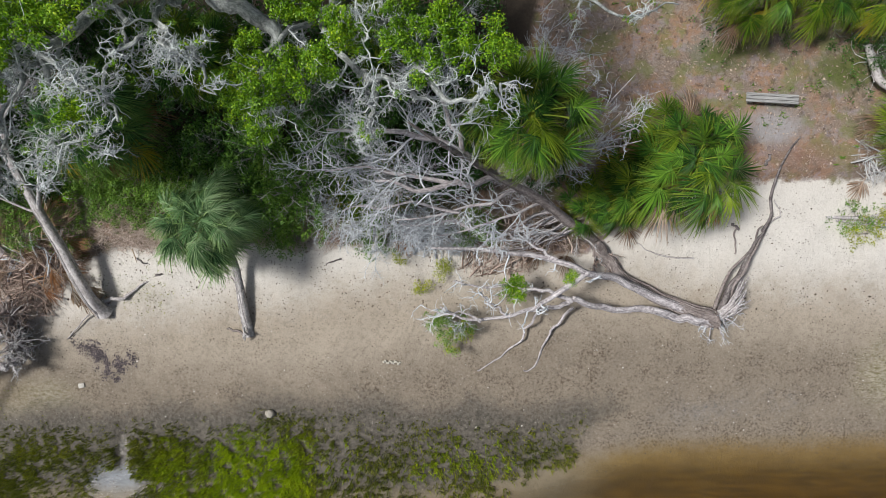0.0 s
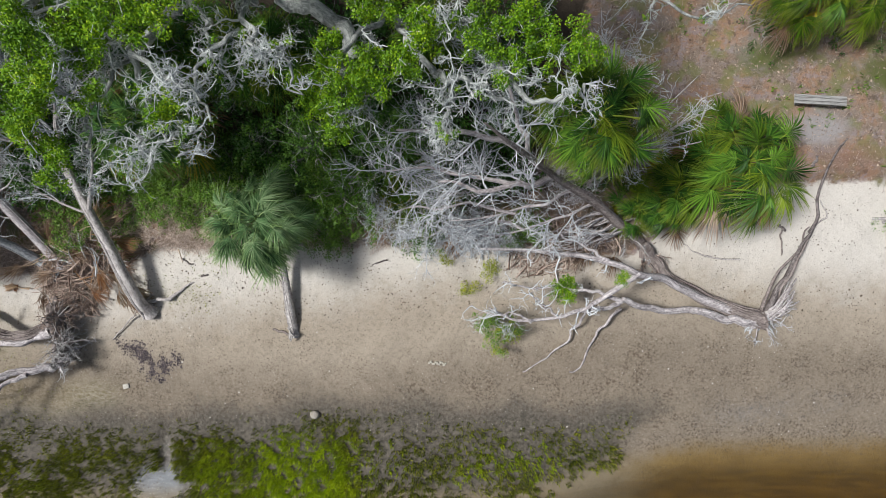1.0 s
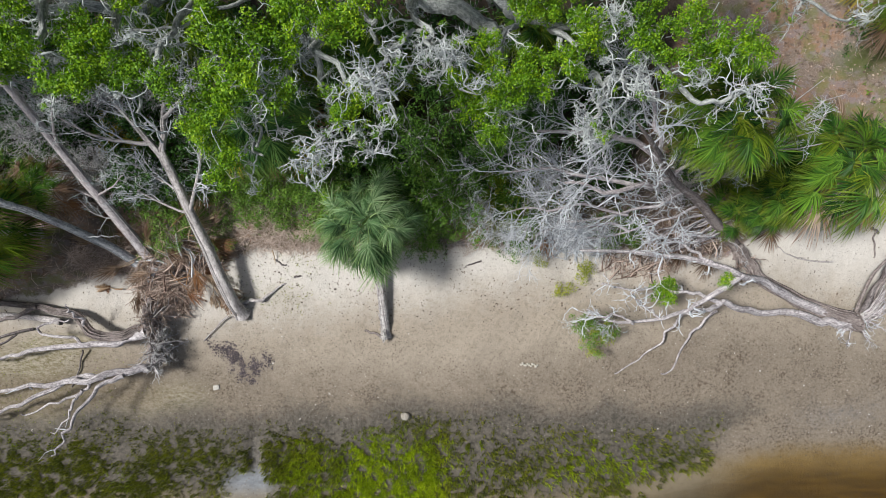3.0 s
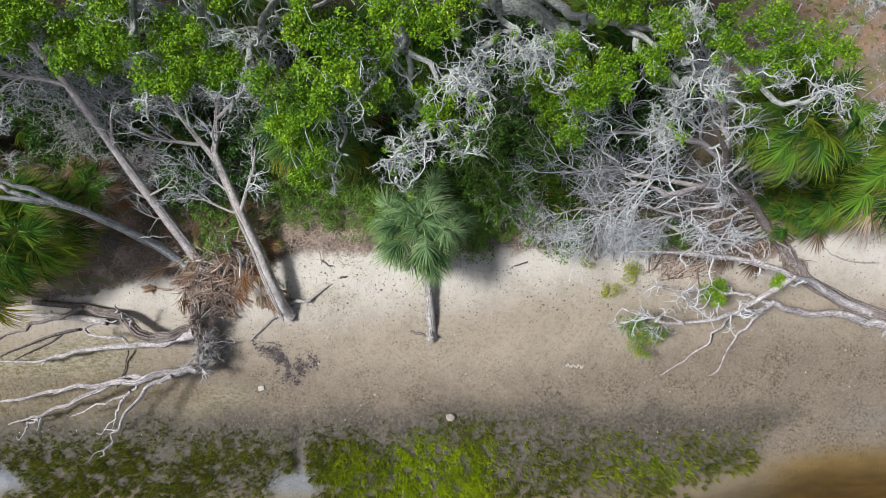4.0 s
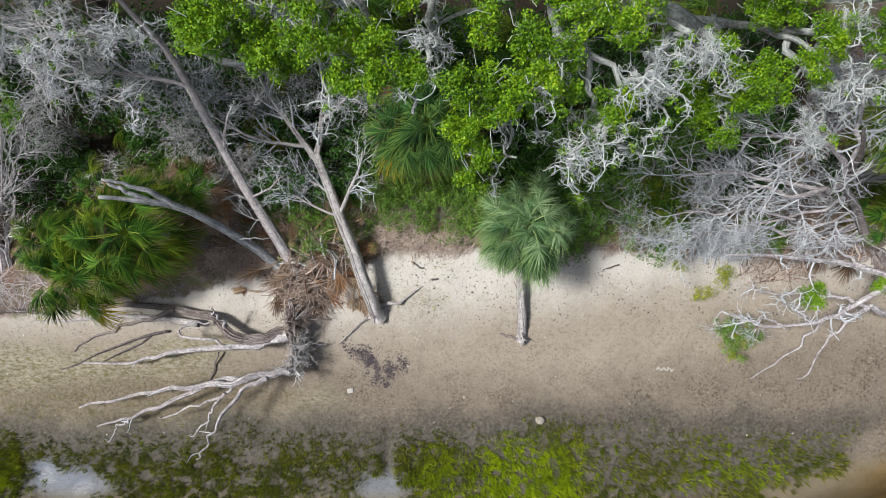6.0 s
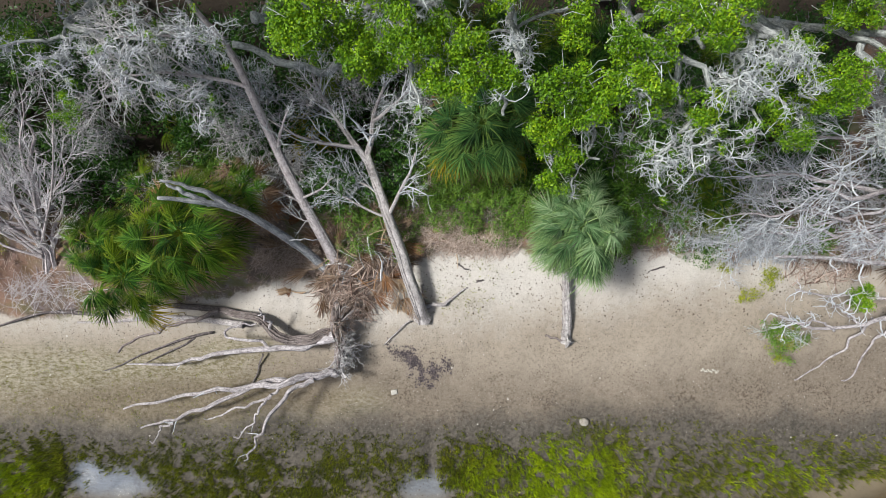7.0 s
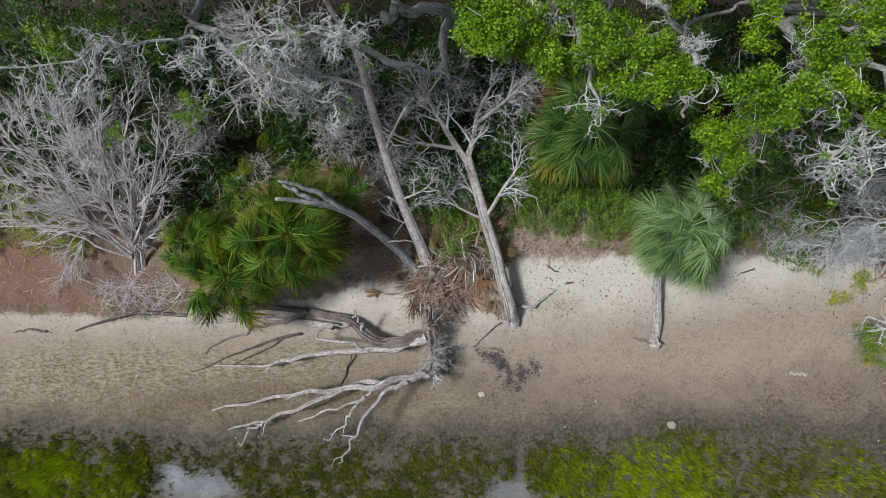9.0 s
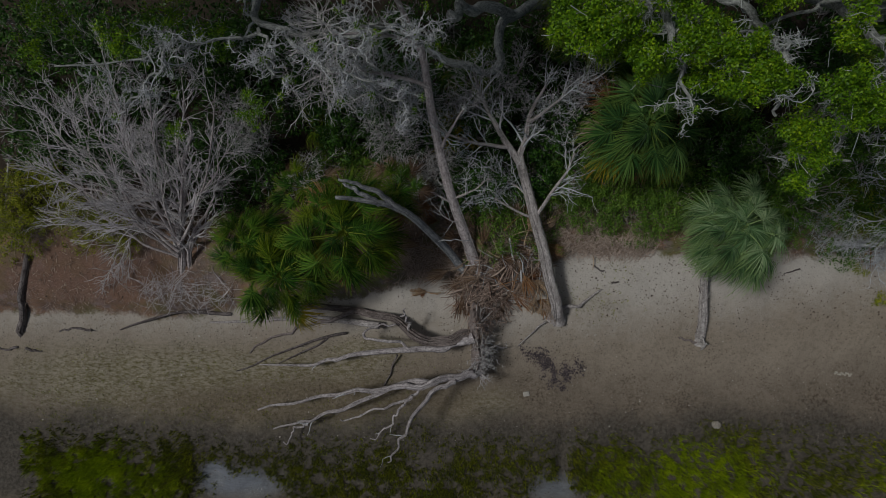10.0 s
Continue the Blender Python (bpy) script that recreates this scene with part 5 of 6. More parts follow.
# bare grey shrubs
for cx, cy, rx, ry, z, n, tm in ((-4.0, 1.1, 0.6, 0.7, 2.9, 7, TWIG_PALE), (-1.9, 2.0, 1.1, 1.0, 4.6, 9, TWIG_GREY), (-17.4, 2.3, 0.9, 0.9, 3.0, 8, TWIG_GREY), (-20.4, 2.2, 0.9, 0.8, 2.8, 7, TWIG_MAUVE),
                                 (2.8, 5.2, 1.1, 1.0, 5.8, 10, TWIG_PALE), (-17.9, 3.6, 0.9, 0.8, 4.4, 8, TWIG_GREY), (-1.2, 0.6, 0.9, 0.5, 1.9, 8, TWIG_PALE),
                                 (-12.0, 4.9, 0.9, 0.8, 4.2, 7, TWIG_MAUVE), (-15.6, 4.6, 0.9, 0.8, 4.6, 9, TWIG_GREY), (-14.3, 5.2, 0.8, 0.8, 4.2, 8, TWIG_GREY), (-18.6, 5.0, 1.1, 0.9, 5.6, 9, TWIG_PALE), (-17.2, 4.6, 0.8, 0.8, 5.4, 8, TWIG_PALE), (-13.0, 4.2, 0.7, 0.6, 3.6, 7, TWIG_PALE), (-16.6, 2.6, 0.7, 0.7, 2.8, 7, TWIG_GREY), (-14.4, 2.2, 0.6, 0.6, 2.3, 7, TWIG_PALE), (-22.2, 3.6, 1.0, 1.0, 4.6, 8, TWIG_GREY), (-2.9, 1.0, 0.5, 0.5, 1.9, 6, TWIG_GREY)):
    shrub("bare_shrub", "bare grey shrub with tangled fine twigs", (cx, cy), dome(cx, cy, rx, ry, z, n), 0, 0, 0, 0, None, tm, BARE, 0.04)

shrub("bare_shrub", "bleached bare shrub leaning out between palms", (3.0, 2.1), [(5.5, 4.2, 5.4), (5.2, 3.6, 5.2), (4.6, 4.3, 5.7), (4.2, 3.4, 5.7), (3.6, 4.2, 6.0), (5.0, 2.9, 5.0), (3.9, 2.7, 5.5), (3.2, 3.5, 6.2), (4.8, 3.4, 5.6)],
      0, 0, 0, 0, None, TWIG_PALE, BARE, 0.06)

# undergrowth filling the wood
spot = random.Random(11)
TAKEN = ((-10.3, 3.4, 2.0), (1.4, 3.2, 1.2), (-19.1, 0.45, 1.6), (-2.5, 1.5, 1.0), (-12.0, 1.6, 1.2), (-16.2, 2.2, 0.6), (-20.8, 2.6, 1.2), (-18.2, 2.2, 0.9))
for ix in range(27):
    for iy in range(5):
        x, y = -30.0 + ix * 1.28 + spot.uniform(-0.45, 0.45), 2.3 + iy * 1.2 + spot.uniform(-0.4, 0.4)
        if any(math.hypot(x - a, y - q) < r for a, q, r in TAKEN) or (x > 3.2 and y < 5.5) or x > 4.0 or (x > 1.6 and y > 3.4) or (x < -26.5 and y < 2.6):
            continue
        z = spot.uniform(1.7, 2.9) + 0.12 * (y - 2)
        kind = spot.random()
        if kind < 0.80 or y > 5.5:
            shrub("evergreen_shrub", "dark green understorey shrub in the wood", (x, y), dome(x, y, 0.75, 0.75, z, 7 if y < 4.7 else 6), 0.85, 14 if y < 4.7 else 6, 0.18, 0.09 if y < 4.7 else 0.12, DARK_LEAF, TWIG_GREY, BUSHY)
        elif kind < 0.90:
            shrub("bare_shrub", "bare grey understorey shrub in the wood", (x, y), dome(x, y, 0.8, 0.8, z * 1.15, 6), 0, 0, 0, 0, None, spot.choice((TWIG_GREY, TWIG_MAUVE)), BARE, 0.03)

# ---- palms ----
FANS = {}


def fan(petiole, blade, droop, kink, material, seg=36, spread=104, variant=0):
    """A fan frond along +x: a stalk that runs on into the blade as a short rib, and folded segments that part half way out, sweep forward and hang at their ends."""
    key = (round(petiole, 2), round(blade, 2), round(droop, 2), kink, material.name, seg, spread, variant)
    if key in FANS:
        return FANS[key]
    g = Geo()
    s = np.linspace(0, 1, 6)
    stalk = np.stack([petiole * s, 0.03 * np.sin(s * 3), 0.06 * petiole * np.sin(s * np.pi)], -1)
    g.tubes(stalk[None], taper(0.020, 0.012, 6)[None], 4)
    a = np.radians(np.linspace(-spread, spread, seg) + rng.normal(size=seg) * 2.6)
    L = blade * (0.66 + 0.26 * np.cos(a)) * rng.uniform(0.82, 1.12, seg)
    f = np.array([0.0, 0.28, 0.55, 0.8, 1.0])
    step = 2 * np.radians(spread) / seg
    x = L[:, None] * f
    half = np.minimum(0.55 * step * x + 0.004, 0.0205 * blade * (1.0 - f) ** 0.62 + 0.0018)
    turn = a[:, None] * (1 - 0.20 * f)
    d = np.stack([np.cos(turn), np.sin(turn), 0 * turn], -1)
    side = np.stack([-np.sin(turn), np.cos(turn), 0 * turn], -1)
    sag = rng.uniform(0.45, 1.7, (seg, 1))
    c = d * x[..., None]
    c = c + side * (rng.normal(size=(seg, 1)) * 0.07 * f ** 2 * L[:, None])[..., None]
    rib = 0.24 * blade * np.clip(1 - np.abs(a) / np.radians(spread), 0, 1)
    c[..., 0] += rib[:, None]
    c[..., 2] += -droop * L[:, None] * f ** 2.4 * sag - 0.26 * x * np.abs(np.sin(a))[:, None] - 0.25 * (rib ** 2)[:, None] / blade
    lift = np.zeros_like(c)
    lift[..., 2] = half * 1.25
    V = np.stack([c + side * half[..., None] + lift, c, c - side * half[..., None] + lift], 2)
    q = math.radians(kink)
    V = np.stack([V[..., 0] * math.cos(q) - V[..., 2] * math.sin(q) + petiole, V[..., 1], V[..., 0] * math.sin(q) + V[..., 2] * math.cos(q)], -1)
    i = np.arange(seg)[:, None, None] * 15 + np.arange(4)[:, None] * 3 + np.arange(2)
    quads = np.stack([i, i + 1, i + 4, i + 3], -1)
    joint = (quads % 15 == 2) & (quads < 15 * (seg - 1))
    quads = np.where(joint, quads + 13, quads)
    along = np.broadcast_to(np.array([[u, u, w, w] for u, w in zip(f[:-1], f[1:])])[None, :, None, :], (seg, 4, 2, 4))
    shade = 0 * along + rng.random((seg, 1, 1, 1))
    g.add(V, quads, None, np.stack([shade, along], -1).reshape(-1, 2))
    FANS[key] = g.mesh("frond", material, smooth=False)
    return FANS[key]


def palm(crown, label, reach, count, main, foot=None, trunk_r=0.16, accents=(), tilt=(0, 0), lo=-32, hi=80, name="palm", group="fan palms on the bank", bark_m=None, seg=38, droop=0.55, way=None, top_r=None, mixed=True, blade=0.78, shag=0):
    """A fan palm: trunk, fronds from upright to hanging. accents: (count, material, steepness) of old fronds low in the crown."""
    cx, cy, cz = crown
    fx, fy = foot or (cx, cy)
    z0 = gz(fx, fy)
    count = int(count * 1.2)
    ob = thing(name, (fx, fy, z0), label, "palm", group)
    base = np.array((fx, fy, z0 - 0.08))
    top = np.array(crown)
    mid1, mid2 = base + (top - base) * (0.35, 0.35, 0.30), base + (top - base) * (0.72, 0.72, 0.70)
    p = guide((base, *(way or (mid1, mid2)), top), 30)
    r = taper(trunk_r, top_r or trunk_r * 0.8, 30) * (1 + 0.09 * (np.arange(30) % 2)) * (1 + 0.6 * np.exp(-np.arange(30) * 0.9))
    trunk = part("trunk", Geo().tubes(p[None], r[None], 10, 0.08), bark_m or BARK_PALM, ob)
    if shag:
        # split grey fibres along the trunk and frayed old leaf bases
        strands(trunk, p, r, shag, BARK_GREY)
        for n in range(shag):
            q = int(rng.integers(5, 20))
            out = unit(rng.normal(size=3) * (1, 0.5, 0.5))
            base_p = p[q] + out * r[q] * 0.8
            e = base_p + out * rng.uniform(0.04, 0.13) + (p[q + 2] - p[q]) * rng.uniform(-0.5, 1.2)
            part("leaf_base", Geo().tubes(np.stack([base_p, (base_p + e) / 2 + rng.normal(size=3) * 0.02, e])[None], np.array([[0.024, 0.018, 0.006]]), 5, 0.2), BARK_BROWN if n % 3 else BARK_GREY, ob)
    lean = Euler((radians(tilt[0]), radians(tilt[1]), 0)).to_matrix().to_4x4()
    other = {PALM_GREEN: PALM_LIME, PALM_LIME: PALM_GREEN}.get(main, main) if mixed else main
    rows = [(other if i % 4 == 2 else main, hi - (hi - lo) * (i / max(1, count - 1)) ** 0.75) for i in range(count)]
    for n, m, el in accents:
        rows += [(m, el + rng.uniform(-10, 10)) for _ in range(n)]
    for i, (m, el) in enumerate(rows):
        v = int(rng.integers(0, 3))
        size = round(reach / 1.75, 1)
        kink = -10 * round((0.72 * el + 14 + rng.uniform(-14, 14)) / 10)
        me = fan(round((0.95 - 0.35 * (el > 40) - 0.3 * (el > 58)) * size, 2), round(blade * size, 2), droop, kink, m, seg, 104, v)
        o = new("frond", me)
        o.parent = ob
        az = i * 137.5 + rng.uniform(-14, 14)
        k = rng.uniform(0.85, 1.12) * (1.12 if i >= count else 1.0)
        o.matrix_basis = Matrix.Translation(top - np.array((fx, fy, z0))) @ lean @ pose(0, 0, 0, rng.uniform(-30, 30), -(el + rng.uniform(-12, 12)), az) @ Matrix.Scale(k, 4)
        if m in (PALM_DEAD, PALM_RUST):
            o["label"] = "dry brown frond"
        elif m is PALM_YELLOW:
            o["label"] = "yellowed frond"
    return ob


beach_palm = palm((-7.42, 0.74, 3.4), "leaning palm with a bluish green crown over the sand", 1.92, 60, PALM_BLUE, foot=(-7.2, -3.12), trunk_r=0.15, top_r=0.08, tilt=(-13, 4), lo=-55, blade=0.66, seg=40, droop=0.75, shag=26,
     way=((-7.24, -2.3, 0.56), (-7.33, -1.3, 0.80), (-7.40, -0.35, 1.3)))
palm((1.85, 3.1, 6.9), "tall fan palm with yellow-tipped lower fronds among oak twigs", 1.75, 44, PALM_GREEN, foot=(2.6, 5.4), accents=((2, PALM_YELLOW, -30),), trunk_r=0.18)
palm((-10.45, 3.65, 4.1), "broad fan palm with orange and yellow old fronds", 2.0, 44, PALM_DEEP, foot=(-10.2, 4.3), accents=((3, PALM_YELLOW, -24), (3, PALM_RUST, -28), (2, PALM_DEAD, -55)), trunk_r=0.18, mixed=False)
palm((7.55, 2.6, 2.5), "green fan palm at the edge of white sand", 2.2, 34, PALM_GREEN, accents=((3, PALM_DEAD, -25), (2, PALM_RUST, -8)), lo=-22)
palm((6.7, 3.3, 2.1), "young fan palm with a rusty frond beside the clearing", 1.5, 14, PALM_GREEN, accents=((2, PALM_RUST, 0), (1, PALM_YELLOW, -5)), lo=-5)
palm((5.6, 1.75, 1.8), "low fan palm beside the leaning trunk", 1.5, 31, PALM_GREEN, accents=((3, PALM_DEAD, -40), (1, PALM_YELLOW, -25)), lo=-15)
palm((4.5, 1.25, 1.55), "low young palm with one yellow frond", 1.2, 14, PALM_GREEN, accents=((2, PALM_YELLOW, -15), (1, PALM_DEAD, -40)), lo=-10)
palm((-19.1, 0.45, 4.0), "broad fan palm with dry fronds behind", 2.0, 38, PALM_GREEN, accents=((2, PALM_YELLOW, -22), (3, PALM_RUST, -22), (3, PALM_DEAD, -24)))
palm((-21.2, -0.85, 3.0), "dark green fan palm hanging over the beach", 1.7, 35, PALM_GREEN, accents=((2, PALM_RUST, -26), (1, PALM_YELLOW, -24)))
palm((-22.3, 0.1, 2.6), "fan palm on the bank with a few dry fronds", 1.4, 35, PALM_GREEN, accents=((3, PALM_DEAD, -35),))
palm((-17.7, 1.7, 3.1), "half-dead palm with many brown fronds", 1.2, 11, PALM_GREEN, accents=((10, PALM_DEAD, -5), (4, PALM_RUST, -25)), lo=10)
palm((-20.6, 1.9, 2.6), "half-dead palm with brown hanging fronds", 1.3, 12, PALM_GREEN, accents=((5, PALM_DEAD, 0),), lo=0)
palm((-2.75, 1.7, 2.2), "small bright fan palm under oak twigs", 1.4, 16, PALM_LIME, accents=((3, PALM_DEAD, -20), (2, PALM_RUST, -20), (3, PALM_YELLOW, -10)), lo=-10)
palm((-3.1, 1.9, 1.8), "small fan palm in the understorey", 1.1, 12, PALM_GREEN, accents=((2, PALM_DEAD, -30),), lo=-10)
palm((9.4, 8.0, 3.0), "large fan palm at the clearing's edge", 1.8, 20, PALM_LIME, accents=((6, PALM_DEAD, -35), (2, PALM_YELLOW, -25)))
palm((11.5, 8.1, 2.6), "large fan palm at the clearing's edge", 1.8, 20, PALM_LIME, accents=((6, PALM_DEAD, -40),))
palm((13.3, 8.0, 2.8), "large fan palm at the clearing's edge", 1.7, 19, PALM_LIME, accents=((2, PALM_YELLOW, -25),))
palm((14.4, 3.7, 2.0), "fan palm beside a driftwood log with grey dead fronds", 1.3, 14, PALM_LIME, accents=((7, PALM_DEAD, -50),), lo=-10)
palm((-12.3, 6.5, 5.6), "fan palm in the shade of oaks", 1.7, 28, PALM_GREEN)
palm((-9.9, 6.2, 2.6), "shaded fan palm in the understorey", 1.7, 35, PALM_GREEN)
palm((-15.3, 5.6, 2.4), "shaded palm with dry hanging fronds", 1.4, 10, PALM_GREEN, accents=((6, PALM_DEAD, -25), (2, PALM_RUST, -20)), lo=0)
palm((-20.2, 4.1, 1.9), "small shaded palm in dark undergrowth", 1.0, 10, PALM_LIME, lo=0)
palm((-16.0, 3.9, 1.7), "small yellowish palm between dead trunks", 1.2, 10, PALM_YELLOW, lo=-5)
palm((-2.2, 6.6, 3.0), "shaded palm under the oaks", 1.6, 24, PALM_GREEN)
palm((-7.6, 5.6, 3.4), "shaded palm under the oaks", 1.7, 31, PALM_GREEN)
roots(beach_palm, (-7.2, -3.05, 0.6), (0.0, 0.3, 1.0), 9, 0.42, 0.05, BARK_PALM, -0.9, seed_pull=(0, -0.02, -0.2), hair=False)

# ---- loose things on the beach and clearing ----


def box(x0, x1, y0, y1, z0, z1, bevel=0.008):
    """A board with worn, bevelled edges, as a Geo with its grain along x."""
    bm = bmesh.new()
    bmesh.ops.create_cube(bm, size=1)
    bmesh.ops.scale(bm, verts=bm.verts, vec=(x1 - x0, y1 - y0, z1 - z0))
    bmesh.ops.translate(bm, verts=bm.verts, vec=((x0 + x1) / 2, (y0 + y1) / 2, (z0 + z1) / 2))
    bmesh.ops.bevel(bm, geom=bm.edges[:], offset=bevel, segments=1, affect='EDGES')
    bmesh.ops.triangulate(bm, faces=bm.faces)
    bm.verts.index_update()
    v = [tuple(q.co) for q in bm.verts]
    t = [[q.index for q in f.verts] for f in bm.faces]
    bm.free()
    return Geo().add(v, None, t)


def plank_mat():
    m = Mat("weathered_planks", 0.85, 0.2)
    o = m.coord()
    n = m.noise(m.scaled(o, (2.0, 45.0, 45.0)), 1.0, 5, 0.65)
    m.color(m.ramp(n, (0.3, (0.10, 0.10, 0.10)), (0.5, (0.30, 0.30, 0.295)), (0.7, (0.46, 0.46, 0.45))))
    m.bump(n, 0.7, 0.01)
    return m.m


PLANK = plank_mat()


def bench():
    z0 = gz(10.6, 4.9)
    ob = thing("bench", (10.6, 4.9, z0), "low weathered grey plank bench on leaf litter", "bench")
    ob.matrix_basis = pose(10.61, 4.88, z0, 0, 0, -3.5)
    for y0, y1 in ((-0.155, -0.06), (-0.048, 0.05), (0.062, 0.155)):
        b = part("seat_board", box(-0.86, 0.86, y0, y1, 0.30, 0.345), PLANK, ob, origin=(0, 0, 0), smooth=False)
    for x in (-0.62, 0.62):
        part("leg", box(x - 0.06, x + 0.06, -0.13, 0.13, -0.05, 0.298), PLANK, ob, origin=(0, 0, 0), smooth=False)


bench()


def lump(r, squash, seed, dent=0.18, sub=3):
    """A dented rounded lump, as a Geo round the origin."""
    bm = bmesh.new()
    bmesh.ops.create_icosphere(bm, subdivisions=sub, radius=1)
    for q in bm.verts:
        k = 1 + dent * noise.noise(q.co * 1.7 + Vector((seed, 0, 0))) + 0.5 * dent * noise.noise(q.co * 4.5 + Vector((seed, 3, 0)))
        q.co = Vector((q.co.x * r * k, q.co.y * r * k * 0.9, q.co.z * r * k * squash))
    v = [tuple(q.co) for q in bm.verts]
    t = [[q.index for q in f.verts] for f in bm.faces]
    bm.free()
    return Geo().add(v, None, t)


def resting(name, g, material, x, y, label, category, lift=0.0, rz=0.0, group=""):
    ob = new(name, g.mesh(name, material))
    ob.matrix_basis = pose(x, y, gz(x, y) + lift, 0, 0, rz)
    return tagged(ob, label, category, group)


resting("stone", lump(0.168, 0.75, 2.0), STONE, -6.5, -6.0, "rounded pale barnacled stone on dark mud", "stone", 0.08)
crust = thing("shell_clump", (-2.1, -4.12, gz(-2.1, -4.12)), "bleached crust of shells along a stick", "shell clump")
for q in range(11):
    o = new("shell", lump(0.062 * (0.75 + 0.45 * math.sin(q * 3.1)), 0.7, q * 1.3, 0.35, 2).mesh("shell", BLEACHED))
    o.parent = crust
    o.matrix_basis = pose(-0.31 + 0.058 * q, 0.04 * math.sin(q * 1.9) - 0.02 * (q - 5) * 0.1, 0.05)
resting("slab", box(-0.11, 0.11, -0.085, 0.085, -0.02, 0.03, 0.012), PALE_CARD, -13.25, -5.0, "small pale flat slab lying on wet sand", "slab", 0.02, 12)


def stick(pts, r0, r1, label, material=BARK_GREY, name="stick", forks=0, k=14):
    p = guide([(x, y, gz(x, y) + dz) for x, y, dz in pts], k, 0.015)
    g = Geo().tubes(p[None], taper(r0, r1, k)[None], 6, 0.12)
    if forks:
        P, R = sprout(p[None], taper(r0, r1, k)[None], forks, (0.25, 0.6), 35, 6, 0.2, span=(0.4, 0.95), pull=(0, 0, 0), rr=0.6)
        P[..., 2] = np.maximum(P[..., 2], height(P[..., 0], P[..., 1]) + 0.012)
        g.tubes(P, R, 5)
    ob = part(name, g, material, None, origin=(pts[0][0], pts[0][1], gz(pts[0][0], pts[0][1])))
    return tagged(ob, label, "stick")


stick(((6.4, 0.1, 0.02), (6.75, -0.15, 0.02), (7.22, -0.35, 0.03), (8.38, -0.44, 0.03)), 0.015, 0.028, "thin grey fallen branch on sand", BARK_GREY, forks=2)
stick(((9.78, -0.29, 0.02), (9.74, 0.3, 0.05), (9.7, 0.68, 0.12)), 0.02, 0.03, "thin stick with a knobbed end on sand", BARK_BROWN)
stick(((9.62, 0.72, 0.05), (9.74, 0.66, 0.1), (9.86, 0.58, 0.05)), 0.04, 0.05, "short chunk of dark wood on sand", BARK_DARK)
stick(((10.55, 0.5, 0.3), (10.95, 1.0, 0.12), (10.95, 1.66, 0.03), (11.08, 2.63, 0.04), (11.45, 3.3, 0.05), (11.75, 3.7, 0.03)), 0.06, 0.022, "long thin bent branch lying across white sand", BARK_DARK)
stick(((10.6, 0.55, 0.22), (11.15, 0.95, 0.06), (11.3, 1.15, 0.05), (11.05, 1.6, 0.04)), 0.035, 0.02, "looped grey branch lying on white sand", BARK_GREY)
stick(((10.55, 2.75, 0.02), (10.7, 2.95, 0.03), (10.75, 3.05, 0.02)), 0.05, 0.04, "short dark chunk of wood in litter", BARK_DARK)
for n, (a, b) in enumerate((((12.85, 0.98, 0.02), (15.6, 0.75, 0.12)), ((13.2, 0.85, 0.06), (15.8, 0.45, 0.14)), ((13.6, 0.78, 0.03), (15.9, 1.0, 0.2)), ((14.3, 0.95, 0.06), (16.0, 1.3, 0.3)))):
    stick((a, ((a[0] + b[0]) / 2, (a[1] + b[1]) / 2 + 0.06, 0.07), b), 0.035, 0.11, "silver driftwood branch on white sand", BARK_SILVER, "driftwood", 1)
stick(((13.75, 6.6, 0.3), (13.9, 5.6, 0.5), (14.6, 5.0, 0.5), (15.6, 4.4, 0.5)), 0.12, 0.15, "grey fallen log among palms", BARK_GREY, "log")
stick(((-11.0, -0.42, 0.03), (-10.8, -0.6, 0.03), (-10.6, -0.65, 0.03)), 0.03, 0.02, "short dark driftwood piece on sand", BARK_DARK)
stick(((-10.4, -1.05, 0.02), (-10.15, -1.0, 0.03)), 0.035, 0.03, "short dark driftwood piece on sand", BARK_DARK)
stick(((-4.4, -0.65, 0.02), (-4.05, -0.5, 0.03), (-3.85, -0.45, 0.02)), 0.02, 0.03, "short dark driftwood piece on sand", BARK_DARK)
stick(((-13.6, -3.3, 0.02), (-13.1, -2.8, 0.1), (-12.7, -2.4, 0.2)), 0.02, 0.03, "thin grey root reaching over sand", BARK_GREY)
stick(((-7.95, -2.95, 0.02), (-7.7, -3.0, 0.03), (-7.3, -3.1, 0.03)), 0.03, 0.04, "brown driftwood piece beside the palm foot", BARK_BROWN)
stick(((-27.4, -2.9, 0.02), (-26.4, -2.5, 0.05), (-25.0, -2.2, 0.06), (-23.6, -2.3, 0.03)), 0.025, 0.07, "dark grey branch lying at the bank's foot", BARK_DARK, forks=3)
stick(((-24.3, -2.6, 0.03), (-22.6, -2.5, 0.05), (-20.6, -2.4, 0.1), (-18.4, -2.6, 0.3)), 0.03, 0.12, "long grey log lying at the bank's foot", BARK_GREY, "log")
stick(((-23.4, -4.3, 0.02), (-22.0, -3.7, 0.03), (-20.5, -3.1, 0.05), (-19.6, -2.9, 0.06)), 0.02, 0.06, "dark fallen branch lying on the sand", BARK_DARK, forks=2)
stick(((-21.9, -4.0, 0.02), (-20.9, -3.5, 0.03), (-20.2, -3.1, 0.02)), 0.02, 0.05, "dark fallen branch lying on the sand", BARK_DARK)
stick(((-18.4, -5.0, 0.02), (-18.0, -4.2, 0.05), (-17.8, -3.6, 0.2)), 0.02, 0.03, "thin dark branch on the sand", BARK_DARK)
stick(((-29.5, -3.0, 0.02), (-29.0, -2.9, 0.03), (-28.4, -2.95, 0.02)), 0.03, 0.05, "dark driftwood piece at the bank's foot", BARK_DARK, forks=2)
